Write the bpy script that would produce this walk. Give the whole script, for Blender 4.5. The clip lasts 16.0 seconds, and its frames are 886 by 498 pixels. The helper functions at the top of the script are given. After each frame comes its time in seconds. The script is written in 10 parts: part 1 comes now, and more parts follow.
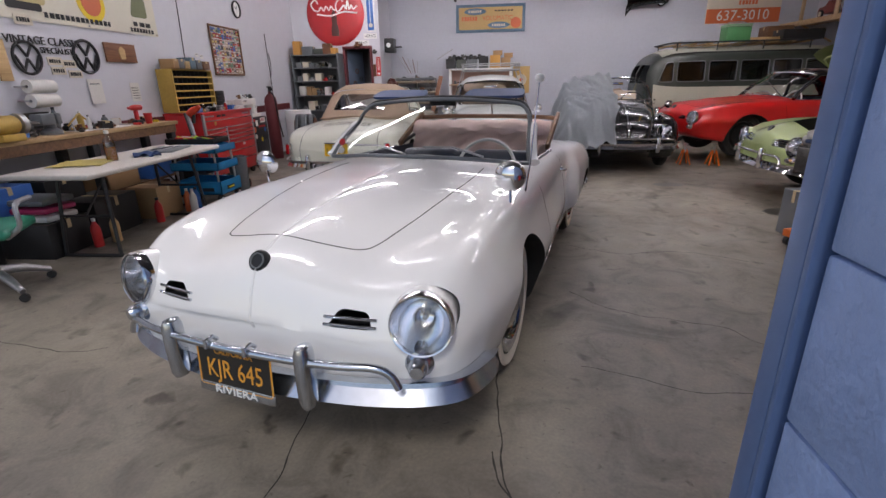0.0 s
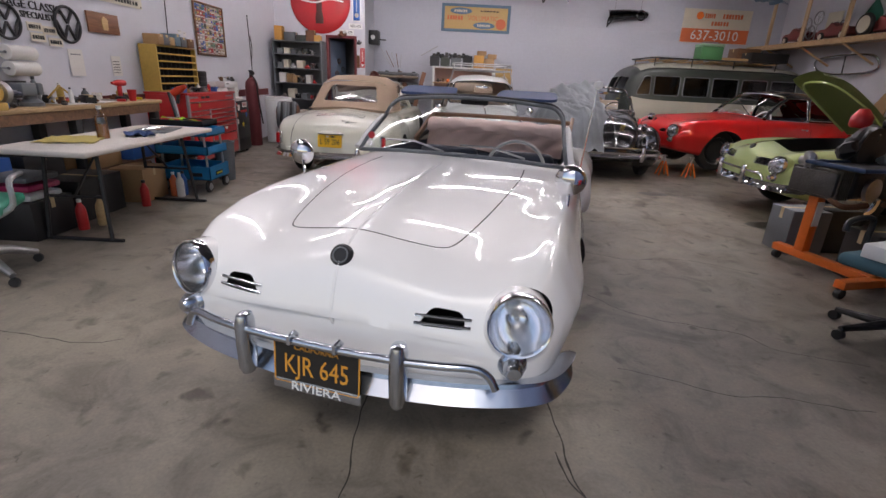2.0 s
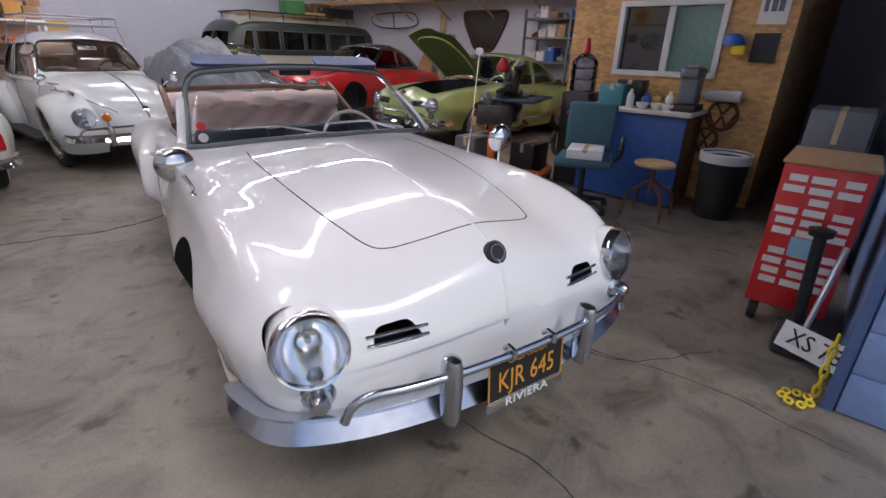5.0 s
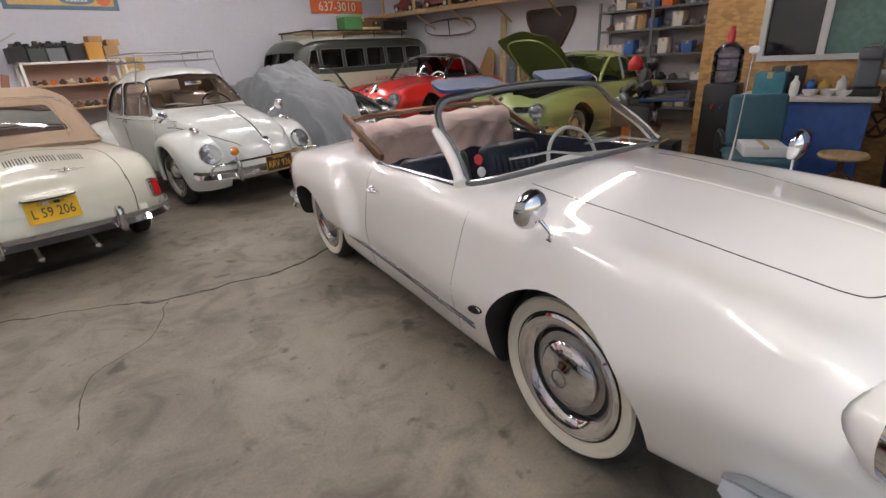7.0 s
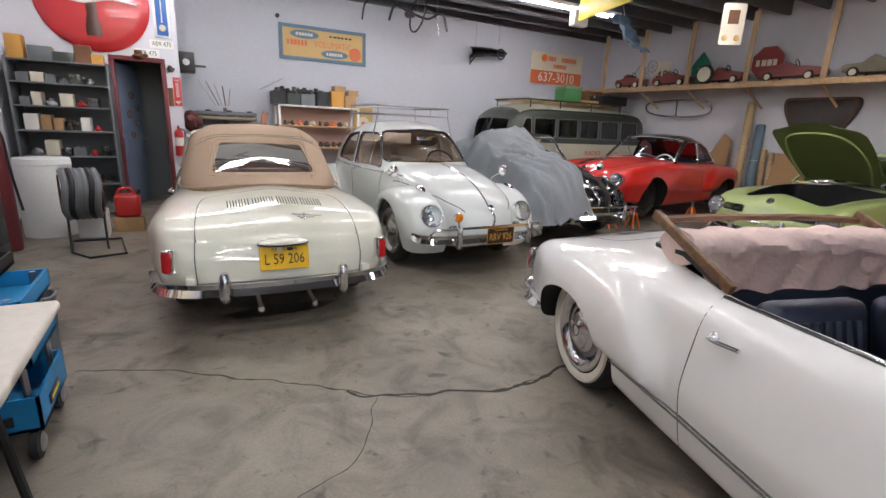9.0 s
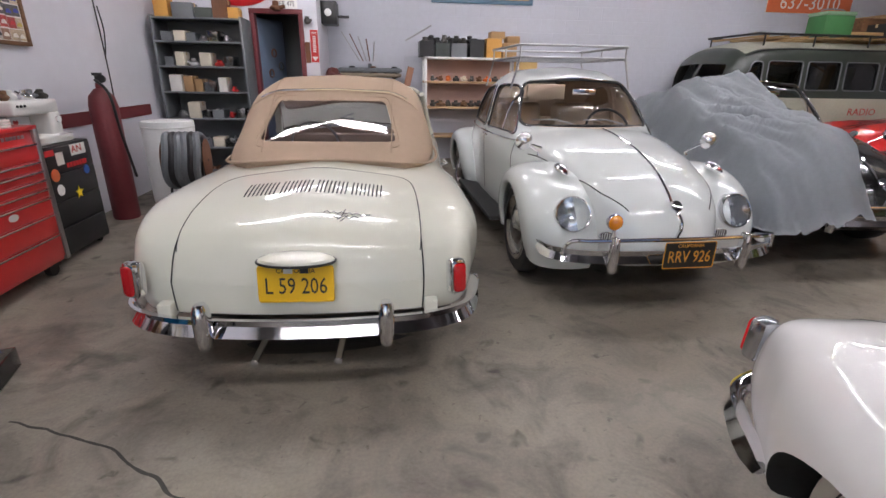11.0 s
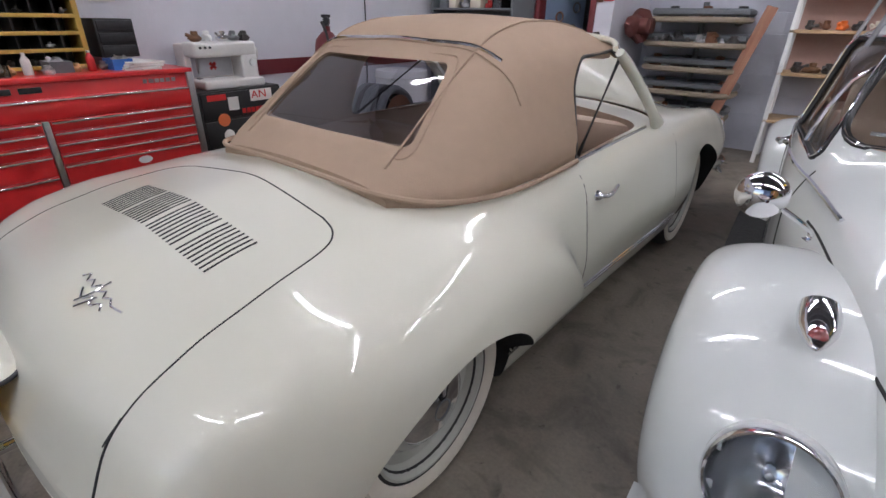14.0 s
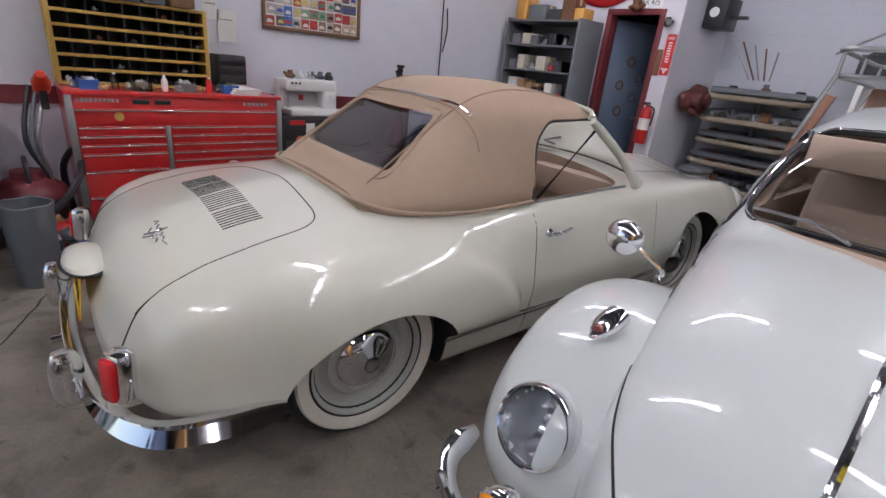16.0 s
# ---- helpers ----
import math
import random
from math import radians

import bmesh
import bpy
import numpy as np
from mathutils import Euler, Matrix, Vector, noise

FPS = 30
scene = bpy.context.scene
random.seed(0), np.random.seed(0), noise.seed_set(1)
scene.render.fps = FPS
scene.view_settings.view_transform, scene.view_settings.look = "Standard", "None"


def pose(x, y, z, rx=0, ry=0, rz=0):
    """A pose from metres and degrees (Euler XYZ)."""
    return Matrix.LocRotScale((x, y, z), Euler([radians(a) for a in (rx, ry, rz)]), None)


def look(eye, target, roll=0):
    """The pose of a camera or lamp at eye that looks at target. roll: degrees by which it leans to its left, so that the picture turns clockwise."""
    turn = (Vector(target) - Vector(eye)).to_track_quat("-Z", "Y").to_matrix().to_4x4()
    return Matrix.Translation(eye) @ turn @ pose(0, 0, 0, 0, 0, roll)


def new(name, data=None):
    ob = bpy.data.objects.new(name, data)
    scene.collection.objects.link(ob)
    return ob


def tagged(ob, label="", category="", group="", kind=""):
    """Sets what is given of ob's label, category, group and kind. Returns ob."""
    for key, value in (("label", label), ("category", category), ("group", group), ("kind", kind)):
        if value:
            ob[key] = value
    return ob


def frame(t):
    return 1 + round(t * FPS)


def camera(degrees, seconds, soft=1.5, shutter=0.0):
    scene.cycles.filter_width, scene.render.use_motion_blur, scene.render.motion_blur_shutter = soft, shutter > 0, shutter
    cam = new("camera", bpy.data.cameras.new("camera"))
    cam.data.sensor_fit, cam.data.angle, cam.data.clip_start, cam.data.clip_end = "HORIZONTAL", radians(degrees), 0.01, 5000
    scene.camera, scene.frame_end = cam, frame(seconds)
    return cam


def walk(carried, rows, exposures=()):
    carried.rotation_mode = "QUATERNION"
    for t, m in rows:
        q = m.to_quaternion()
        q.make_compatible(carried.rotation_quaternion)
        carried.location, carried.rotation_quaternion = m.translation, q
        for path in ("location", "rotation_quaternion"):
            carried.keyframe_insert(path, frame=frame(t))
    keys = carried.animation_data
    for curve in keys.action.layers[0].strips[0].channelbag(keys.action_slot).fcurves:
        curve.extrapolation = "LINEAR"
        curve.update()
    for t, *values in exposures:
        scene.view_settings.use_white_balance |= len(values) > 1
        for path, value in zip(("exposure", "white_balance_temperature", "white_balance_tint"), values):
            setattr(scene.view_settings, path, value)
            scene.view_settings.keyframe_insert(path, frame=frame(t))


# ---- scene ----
cam = camera(86.1, 16.0)
PATH = [
    (0, (0.838, -0.012, 1.336), (0.651, 1.866, 0.672), -1.3),
    (0.5, (0.837, -0.015, 1.336), (0.627, 1.868, 0.697), -1.1),
    (1, (0.801, -0.014, 1.333), (0.581, 1.87, 0.699), -0.4),
    (1.5, (0.618, -0.017, 1.34), (0.452, 1.871, 0.701), 0.2),
    (2, (0.396, -0.026, 1.336), (0.388, 1.857, 0.664), 2.9),
    (2.5, (0.145, 0.048, 1.327), (0.213, 1.922, 0.633), 3.5),
    (3, (-0.154, 0.156, 1.323), (0.179, 1.989, 0.594), 6.5),
    (3.5, (-0.453, 0.241, 1.324), (0.292, 1.936, 0.567), 5.5),
    (4, (-0.707, 0.368, 1.338), (0.29, 1.94, 0.607), 5.5),
    (4.5, (-0.922, 0.536, 1.341), (0.339, 1.893, 0.586), 1.4),
    (4.7, (-1.008, 0.587, 1.345), (0.344, 1.843, 0.575), 2.3),
    (6.8, (-1.573, 1.765, 1.354), (-0.024, 2.771, 0.586), -0.9),
    (7, (-1.695, 1.812, 1.41), (-0.335, 3.065, 0.648), -3.4),
    (7.5, (-1.848, 2.035, 1.452), (-0.706, 3.541, 0.8), -3.5),
    (8, (-1.83, 2.299, 1.444), (-0.746, 3.877, 0.866), 0.8),
    (8.5, (-1.785, 2.604, 1.446), (-0.842, 4.288, 0.921), 1.8),
    (9, (-1.681, 2.952, 1.432), (-0.744, 4.643, 0.92), 2.7),
    (9.5, (-1.498, 3.252, 1.41), (-0.652, 4.982, 0.872), 2.1),
    (10, (-1.245, 3.557, 1.385), (-0.682, 5.39, 0.815), 2.9),
    (10.2, (-1.144, 3.659, 1.374), (-0.647, 5.499, 0.768), 2.4),
    (12.3, (-0.247, 5.208, 1.334), (-0.551, 7.033, 0.574), -2.4),
    (12.5, (-0.18, 5.303, 1.345), (-0.584, 7.094, 0.551), -3.6),
    (13, (0.033, 5.586, 1.342), (-0.75, 7.237, 0.529), -2.7),
    (13.5, (0.145, 5.873, 1.33), (-0.811, 7.414, 0.488), -2.1),
    (14, (0.221, 6.053, 1.328), (-0.846, 7.499, 0.449), 1.1),
    (14.5, (0.399, 6.139, 1.36), (-0.79, 7.484, 0.479), 5.3),
    (15, (0.565, 6.102, 1.391), (-0.751, 7.368, 0.575), 5.3),
    (15.5, (0.722, 6.038, 1.403), (-0.622, 7.33, 0.678), 5.8),
    (16, (0.865, 6.003, 1.415), (-0.49, 7.277, 0.68), 6.1),
]
# stops and white balance that the clip's camera drifts through
EXPOSURES = [(0.0, -0.08, 6450, 12), (1.5, -0.1, 6600, 13), (3.5, -0.09, 6300, 13), (4.6, -0.06, 6200, 14), (7.0, 0.15, 7000, 8), (7.5, 0.32, 7050, 4),
             (9.0, 0.34, 6550, 5), (10.0, 0.32, 6500, 8), (12.5, 0.16, 6250, 9), (13.5, 0.14, 6150, 9), (14.5, 0.0, 6100, 9), (16.0, 0.0, 6150, 10)]
walk(cam, [(t, look(eye, target, roll)) for t, eye, target, roll in PATH], EXPOSURES)

# ---- light ----
world = bpy.data.worlds.new("sky")
scene.world = world
world.use_nodes = True
wn = world.node_tree.nodes
sky = wn.new("ShaderNodeTexSky")
sky.sky_type, sky.sun_disc, sky.sun_elevation, sky.sun_rotation = "NISHITA", False, radians(48), radians(200)
world.node_tree.links.new(sky.outputs[0], wn["Background"].inputs[0])
wn["Background"].inputs[1].default_value = 0.125
sun = new("sun", bpy.data.lights.new("sun", "SUN"))
sun.data.energy, sun.data.angle, sun.data.color = 1.2, radians(12), (1.0, 0.96, 0.9)
sun.matrix_world = look((0, -20, 26), (0, 0, 0))


# ---- materials ----
def mat(name, color, rough=0.5, metal=0.0, coat=0.0, var=0.06, scale=8.0, bump=0.0, bscale=60.0, emit=0.0, spec=0.5, sheen=0.0):
    """A surface with two scales of variation in colour and an optional fine relief."""
    m = bpy.data.materials.new(name)
    m.use_nodes = True
    nt = m.node_tree
    b = nt.nodes["Principled BSDF"]
    b.inputs["Roughness"].default_value = rough
    b.inputs["Metallic"].default_value = metal
    b.inputs["Coat Weight"].default_value = coat
    b.inputs["Coat Roughness"].default_value = 0.03
    b.inputs["Specular IOR Level"].default_value = spec
    b.inputs["Sheen Weight"].default_value = sheen
    c = (*color, 1)
    b.inputs["Base Color"].default_value = c
    if var > 0 or bump > 0:
        tc = nt.nodes.new("ShaderNodeTexCoord")
    if var > 0:
        big = nt.nodes.new("ShaderNodeTexNoise")
        big.inputs["Scale"].default_value, big.inputs["Detail"].default_value = scale * 0.3, 3
        fine = nt.nodes.new("ShaderNodeTexNoise")
        fine.inputs["Scale"].default_value, fine.inputs["Detail"].default_value = scale * 5, 4
        nt.links.new(tc.outputs["Object"], big.inputs["Vector"])
        nt.links.new(tc.outputs["Object"], fine.inputs["Vector"])
        add = nt.nodes.new("ShaderNodeMath")
        add.operation = "ADD"
        nt.links.new(big.outputs["Fac"], add.inputs[0])
        nt.links.new(fine.outputs["Fac"], add.inputs[1])
        rng = nt.nodes.new("ShaderNodeMapRange")
        rng.inputs["From Min"].default_value, rng.inputs["From Max"].default_value = 0.6, 1.4
        nt.links.new(add.outputs[0], rng.inputs["Value"])
        mix = nt.nodes.new("ShaderNodeMix")
        mix.data_type = "RGBA"
        mix.inputs["A"].default_value = (*[v * (1 - var) for v in color], 1)
        mix.inputs["B"].default_value = (*[min(1, v * (1 + var)) for v in color], 1)
        nt.links.new(rng.outputs[0], mix.inputs["Factor"])
        nt.links.new(mix.outputs["Result"], b.inputs["Base Color"])
        if rough > 0.12:
            rr = nt.nodes.new("ShaderNodeMapRange")
            rr.inputs["To Min"].default_value, rr.inputs["To Max"].default_value = rough * 0.85, min(1, rough * 1.15)
            nt.links.new(fine.outputs["Fac"], rr.inputs["Value"])
            nt.links.new(rr.outputs[0], b.inputs["Roughness"])
    if bump > 0:
        nz = nt.nodes.new("ShaderNodeTexNoise")
        nz.inputs["Scale"].default_value, nz.inputs["Detail"].default_value = bscale, 4
        nt.links.new(tc.outputs["Object"], nz.inputs["Vector"])
        bp = nt.nodes.new("ShaderNodeBump")
        bp.inputs["Strength"].default_value, bp.inputs["Distance"].default_value = bump, 0.01
        nt.links.new(nz.outputs["Fac"], bp.inputs["Height"])
        nt.links.new(bp.outputs[0], b.inputs["Normal"])
    if emit:
        b.inputs["Emission Color"].default_value, b.inputs["Emission Strength"].default_value = c, emit
    return m


def glass_mat(name, tint, gloss=0.08):
    m = bpy.data.materials.new(name)
    m.use_nodes = True
    nt = m.node_tree
    nt.nodes.clear()
    out = nt.nodes.new("ShaderNodeOutputMaterial")
    tr, gl, mx, fr = (nt.nodes.new("ShaderNode" + k) for k in ("BsdfTransparent", "BsdfGlossy", "MixShader", "Fresnel"))
    tr.inputs[0].default_value = (*tint, 1)
    gl.inputs["Roughness"].default_value = 0.02
    fr.inputs[0].default_value = 1.45
    ad = nt.nodes.new("ShaderNodeMath")
    ad.operation, ad.inputs[1].default_value = "ADD", gloss * 0.5
    nt.links.new(fr.outputs[0], ad.inputs[0])
    nt.links.new(ad.outputs[0], mx.inputs[0])
    nt.links.new(tr.outputs[0], mx.inputs[1])
    nt.links.new(gl.outputs[0], mx.inputs[2])
    nt.links.new(mx.outputs[0], out.inputs[0])
    return m


def concrete_mat():
    m = bpy.data.materials.new("stained concrete")
    m.use_nodes = True
    nt = m.node_tree
    b = nt.nodes["Principled BSDF"]
    tc = nt.nodes.new("ShaderNodeTexCoord")

    def nz(scale, detail, rough=0.55, dist=0.0):
        n = nt.nodes.new("ShaderNodeTexNoise")
        n.inputs["Scale"].default_value, n.inputs["Detail"].default_value = scale, detail
        n.inputs["Roughness"].default_value, n.inputs["Distortion"].default_value = rough, dist
        nt.links.new(tc.outputs["Object"], n.inputs["Vector"])
        return n

    def ramp(src, stops):
        r = nt.nodes.new("ShaderNodeValToRGB")
        r.color_ramp.elements[0].position, r.color_ramp.elements[0].color = stops[0][0], (*stops[0][1], 1)
        r.color_ramp.elements[1].position, r.color_ramp.elements[1].color = stops[-1][0], (*stops[-1][1], 1)
        for p, c in stops[1:-1]:
            r.color_ramp.elements.new(p).color = (*c, 1)
        nt.links.new(src.outputs["Fac"], r.inputs[0])
        return r

    def mul(a, b2, f=1.0):
        x = nt.nodes.new("ShaderNodeMix")
        x.data_type, x.blend_type = "RGBA", "MULTIPLY"
        x.inputs["Factor"].default_value = f
        nt.links.new(a, x.inputs["A"])
        nt.links.new(b2, x.inputs["B"])
        return x.outputs["Result"]

    base = ramp(nz(0.55, 6, 0.6, 0.6), [(0.3, (0.155, 0.135, 0.112)), (0.5, (0.235, 0.205, 0.165)), (0.72, (0.31, 0.275, 0.225))])
    mott = ramp(nz(3.2, 8, 0.65, 0.8), [(0.3, (0.5, 0.48, 0.46)), (0.5, (0.95, 0.95, 0.95)), (0.75, (1.2, 1.18, 1.12))])
    spot = ramp(nz(5.5, 3, 0.5, 0.4), [(0.28, (0.42, 0.4, 0.38)), (0.36, (1, 1, 1)), (1.0, (1, 1, 1))])
    oil = ramp(nz(1.4, 4, 0.6, 1.0), [(0.26, (0.4, 0.38, 0.37)), (0.4, (1, 1, 1)), (1.0, (1, 1, 1))])
    grain = ramp(nz(70, 5), [(0.25, (0.84, 0.84, 0.84)), (0.75, (1.1, 1.1, 1.1))])
    c = mul(mul(mul(mul(base.outputs[0], mott.outputs[0]), spot.outputs[0], 1.0), oil.outputs[0], 1.0), grain.outputs[0])
    speck = ramp(nz(19, 4, 0.6, 0.6), [(0.27, (0.5, 0.48, 0.46)), (0.36, (1, 1, 1)), (0.72, (1, 1, 1)), (0.8, (1.25, 1.22, 1.15))])
    c = mul(c, speck.outputs[0], 0.9)
    nt.links.new(c, b.inputs["Base Color"])
    rr = nt.nodes.new("ShaderNodeMapRange")
    rr.inputs["To Min"].default_value, rr.inputs["To Max"].default_value = 0.3, 0.75
    nt.links.new(nz(2.5, 6).outputs["Fac"], rr.inputs["Value"])
    nt.links.new(rr.outputs[0], b.inputs["Roughness"])
    bp = nt.nodes.new("ShaderNodeBump")
    bp.inputs["Strength"].default_value, bp.inputs["Distance"].default_value = 0.12, 0.01
    nt.links.new(nz(35, 6).outputs["Fac"], bp.inputs["Height"])
    nt.links.new(bp.outputs[0], b.inputs["Normal"])
    return m


def block_mat(name, color, w=0.41, h=0.205, turn=False):
    """Painted concrete block: shallow courses under paint, scuffs and rolled texture."""
    m = mat(name, color, 0.55, var=0.05, scale=3.0)
    nt = m.node_tree
    b = nt.nodes["Principled BSDF"]
    tc = nt.nodes.new("ShaderNodeTexCoord")
    sep, comb = nt.nodes.new("ShaderNodeSeparateXYZ"), nt.nodes.new("ShaderNodeCombineXYZ")
    nt.links.new(tc.outputs["Object"], sep.inputs[0])
    nt.links.new(sep.outputs["Y" if turn else "X"], comb.inputs[0])
    nt.links.new(sep.outputs["Z"], comb.inputs[1])
    br = nt.nodes.new("ShaderNodeTexBrick")
    br.inputs["Scale"].default_value = 1.0
    br.inputs["Brick Width"].default_value, br.inputs["Row Height"].default_value = w, h
    br.inputs["Mortar Size"].default_value, br.inputs["Mortar Smooth"].default_value = 0.006, 0.6
    nt.links.new(comb.outputs[0], br.inputs["Vector"])
    nz = nt.nodes.new("ShaderNodeTexNoise")
    nz.inputs["Scale"].default_value, nz.inputs["Detail"].default_value = 45, 5
    nt.links.new(tc.outputs["Object"], nz.inputs["Vector"])
    sm = nt.nodes.new("ShaderNodeMath")
    sm.operation, sm.inputs[1].default_value = "MULTIPLY_ADD", 0.25
    nt.links.new(nz.outputs["Fac"], sm.inputs[0])
    inv = nt.nodes.new("ShaderNodeMath")
    inv.operation, inv.inputs[0].default_value = "SUBTRACT", 1.0
    nt.links.new(br.outputs["Fac"], inv.inputs[1])
    nt.links.new(inv.outputs[0], sm.inputs[2])
    bp = nt.nodes.new("ShaderNodeBump")
    bp.inputs["Strength"].default_value, bp.inputs["Distance"].default_value = 0.35, 0.006
    nt.links.new(sm.outputs[0], bp.inputs["Height"])
    nt.links.new(bp.outputs[0], b.inputs["Normal"])
    return m


def wood_mat(name, a, c, scale=1.0, rough=0.55, axis="X"):
    m = mat(name, a, rough, var=0)
    nt = m.node_tree
    b = nt.nodes["Principled BSDF"]
    tc, mp = nt.nodes.new("ShaderNodeTexCoord"), nt.nodes.new("ShaderNodeMapping")
    mp.inputs["Scale"].default_value = {"X": (1.2, 14, 14), "Y": (14, 1.2, 14), "Z": (14, 14, 1.2)}[axis]
    nz = nt.nodes.new("ShaderNodeTexNoise")
    nz.inputs["Scale"].default_value, nz.inputs["Detail"].default_value, nz.inputs["Distortion"].default_value = 2.2 * scale, 6, 0.8
    r = nt.nodes.new("ShaderNodeValToRGB")
    r.color_ramp.elements[0].position, r.color_ramp.elements[0].color = 0.3, (*a, 1)
    r.color_ramp.elements[1].position, r.color_ramp.elements[1].color = 0.7, (*c, 1)
    nt.links.new(tc.outputs["Object"], mp.inputs[0])
    nt.links.new(mp.outputs[0], nz.inputs["Vector"])
    nt.links.new(nz.outputs["Fac"], r.inputs[0])
    nt.links.new(r.outputs[0], b.inputs["Base Color"])
    return m


def osb_mat():
    m = mat("oriented strand board", (0.4, 0.24, 0.1), 0.6, var=0)
    nt = m.node_tree
    b = nt.nodes["Principled BSDF"]
    tc, mp = nt.nodes.new("ShaderNodeTexCoord"), nt.nodes.new("ShaderNodeMapping")
    mp.inputs["Scale"].default_value = (1, 1, 2.2)
    vo = nt.nodes.new("ShaderNodeTexVoronoi")
    vo.inputs["Scale"].default_value = 16
    nz = nt.nodes.new("ShaderNodeTexNoise")
    nz.inputs["Scale"].default_value, nz.inputs["Detail"].default_value = 5, 8
    r = nt.nodes.new("ShaderNodeValToRGB")
    r.color_ramp.elements[0].position, r.color_ramp.elements[0].color = 0.2, (0.33, 0.165, 0.055, 1)
    r.color_ramp.elements[1].position, r.color_ramp.elements[1].color = 0.9, (0.66, 0.38, 0.14, 1)
    ad = nt.nodes.new("ShaderNodeMath")
    ad.operation = "MULTIPLY_ADD"
    ad.inputs[1].default_value = 0.5
    sp = nt.nodes.new("ShaderNodeSeparateColor")
    nt.links.new(tc.outputs["Object"], mp.inputs[0])
    nt.links.new(mp.outputs[0], vo.inputs["Vector"])
    nt.links.new(mp.outputs[0], nz.inputs["Vector"])
    nt.links.new(vo.outputs["Color"], sp.inputs[0])
    nt.links.new(sp.outputs[0], ad.inputs[0])
    nt.links.new(nz.outputs["Fac"], ad.inputs[2])
    nt.links.new(ad.outputs[0], r.inputs[0])
    nt.links.new(r.outputs[0], b.inputs["Base Color"])
    return m


CONCRETE = concrete_mat()
WALL = mat("painted plaster", (0.64, 0.64, 0.69), 0.6, var=0.04, scale=1.5, bump=0.1, bscale=30)
BLOCKWALL = block_mat("painted block", (0.52, 0.53, 0.59))
BLUEBLOCK = mat("blue block paint", (0.25, 0.35, 0.60), 0.5, var=0.08, scale=4, bump=0.6, bscale=45)
BLUESTEEL = mat("dark blue steel", (0.10, 0.16, 0.32), 0.4, var=0.1)
JOIST = wood_mat("grey painted joist", (0.09, 0.09, 0.1), (0.16, 0.16, 0.17), axis="Y")
ROOFDECK = mat("dark roof deck", (0.12, 0.12, 0.13), 0.7)
OSB = osb_mat()
PINE = wood_mat("pine lumber", (0.42, 0.26, 0.13), (0.6, 0.42, 0.24))
PINEZ = wood_mat("pine stud", (0.42, 0.28, 0.15), (0.6, 0.43, 0.26), axis="Z")
DARKWOOD = wood_mat("dark wood", (0.1, 0.05, 0.025), (0.22, 0.11, 0.05))
LIGHTWOOD = wood_mat("light wood", (0.45, 0.28, 0.12), (0.62, 0.42, 0.2))
BENCHWOOD = wood_mat("worn bench wood", (0.3, 0.19, 0.09), (0.5, 0.34, 0.17), axis="Y")
CARDBOARD = mat("cardboard", (0.38, 0.23, 0.11), 0.8, var=0.1)
ORANGEBOX = mat("orange carton", (0.55, 0.28, 0.06), 0.7, var=0.1)
WHITEPAINT = mat("white car paint", (0.88, 0.865, 0.85), 0.3, coat=1.0, var=0.012, scale=2)
CREAMPAINT = mat("cream car paint", (0.74, 0.73, 0.62), 0.3, coat=1.0, var=0.012, scale=2)
PEARLPAINT = mat("pale grey-white car paint", (0.70, 0.73, 0.71), 0.3, coat=1.0, var=0.012, scale=2)
REDPAINT = mat("red car paint", (0.62, 0.012, 0.012), 0.3, coat=1.0, var=0.02, scale=2)
GREENPAINT = mat("light green car paint", (0.36, 0.44, 0.16), 0.3, coat=1.0, var=0.02, scale=2)
BLACKPAINT = mat("black car paint", (0.008, 0.008, 0.009), 0.25, coat=1.0, var=0.02, scale=2)
DKGREEN = mat("dark green bus paint", (0.032, 0.04, 0.032), 0.4, coat=0.4, var=0.08)
BUSCREAM = mat("faded cream bus paint", (0.5, 0.48, 0.38), 0.5, coat=0.3, var=0.1)
CHROME = mat("chrome", (0.78, 0.78, 0.8), 0.07, metal=1.0, var=0.03, scale=5)
OLDCHROME = mat("cloudy chrome", (0.55, 0.58, 0.63), 0.2, metal=1.0, var=0.1, scale=6)
STEEL = mat("bare steel", (0.42, 0.42, 0.43), 0.35, metal=1.0, var=0.15)
RUST = mat("rusty metal", (0.16, 0.07, 0.035), 0.75, metal=0.2, var=0.35, scale=12, bump=0.3)
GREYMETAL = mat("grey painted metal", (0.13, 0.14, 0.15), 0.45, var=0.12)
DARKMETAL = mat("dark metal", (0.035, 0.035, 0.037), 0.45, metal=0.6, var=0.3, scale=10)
IRON = mat("oily iron parts", (0.09, 0.085, 0.08), 0.5, metal=0.7, var=0.4, scale=20, bump=0.4)
ALU = mat("cast aluminium", (0.45, 0.45, 0.46), 0.35, metal=0.9, var=0.15, scale=14)
RUBBER = mat("tyre rubber", (0.018, 0.018, 0.018), 0.7, var=0.2, bump=0.2)
WHITEWALL = mat("whitewall rubber", (0.68, 0.64, 0.55), 0.6, var=0.06)
RIMPAINT = mat("pale rim paint", (0.46, 0.47, 0.42), 0.35, coat=0.5, var=0.05)
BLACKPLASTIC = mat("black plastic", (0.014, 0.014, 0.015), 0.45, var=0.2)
SEAM = mat("dark panel gap", (0.02, 0.02, 0.02), 0.8, var=0)
UNDER = mat("dark underbody", (0.012, 0.012, 0.012), 0.8, var=0.3)
CANVAS = mat("tan canvas", (0.40, 0.295, 0.215), 0.9, var=0.05, scale=5, bump=0.3, bscale=300, spec=0.2)
PINKCLOTH = mat("pale pink cloth", (0.80, 0.61, 0.55), 0.9, var=0.1, bump=0.4, bscale=40, spec=0.2)
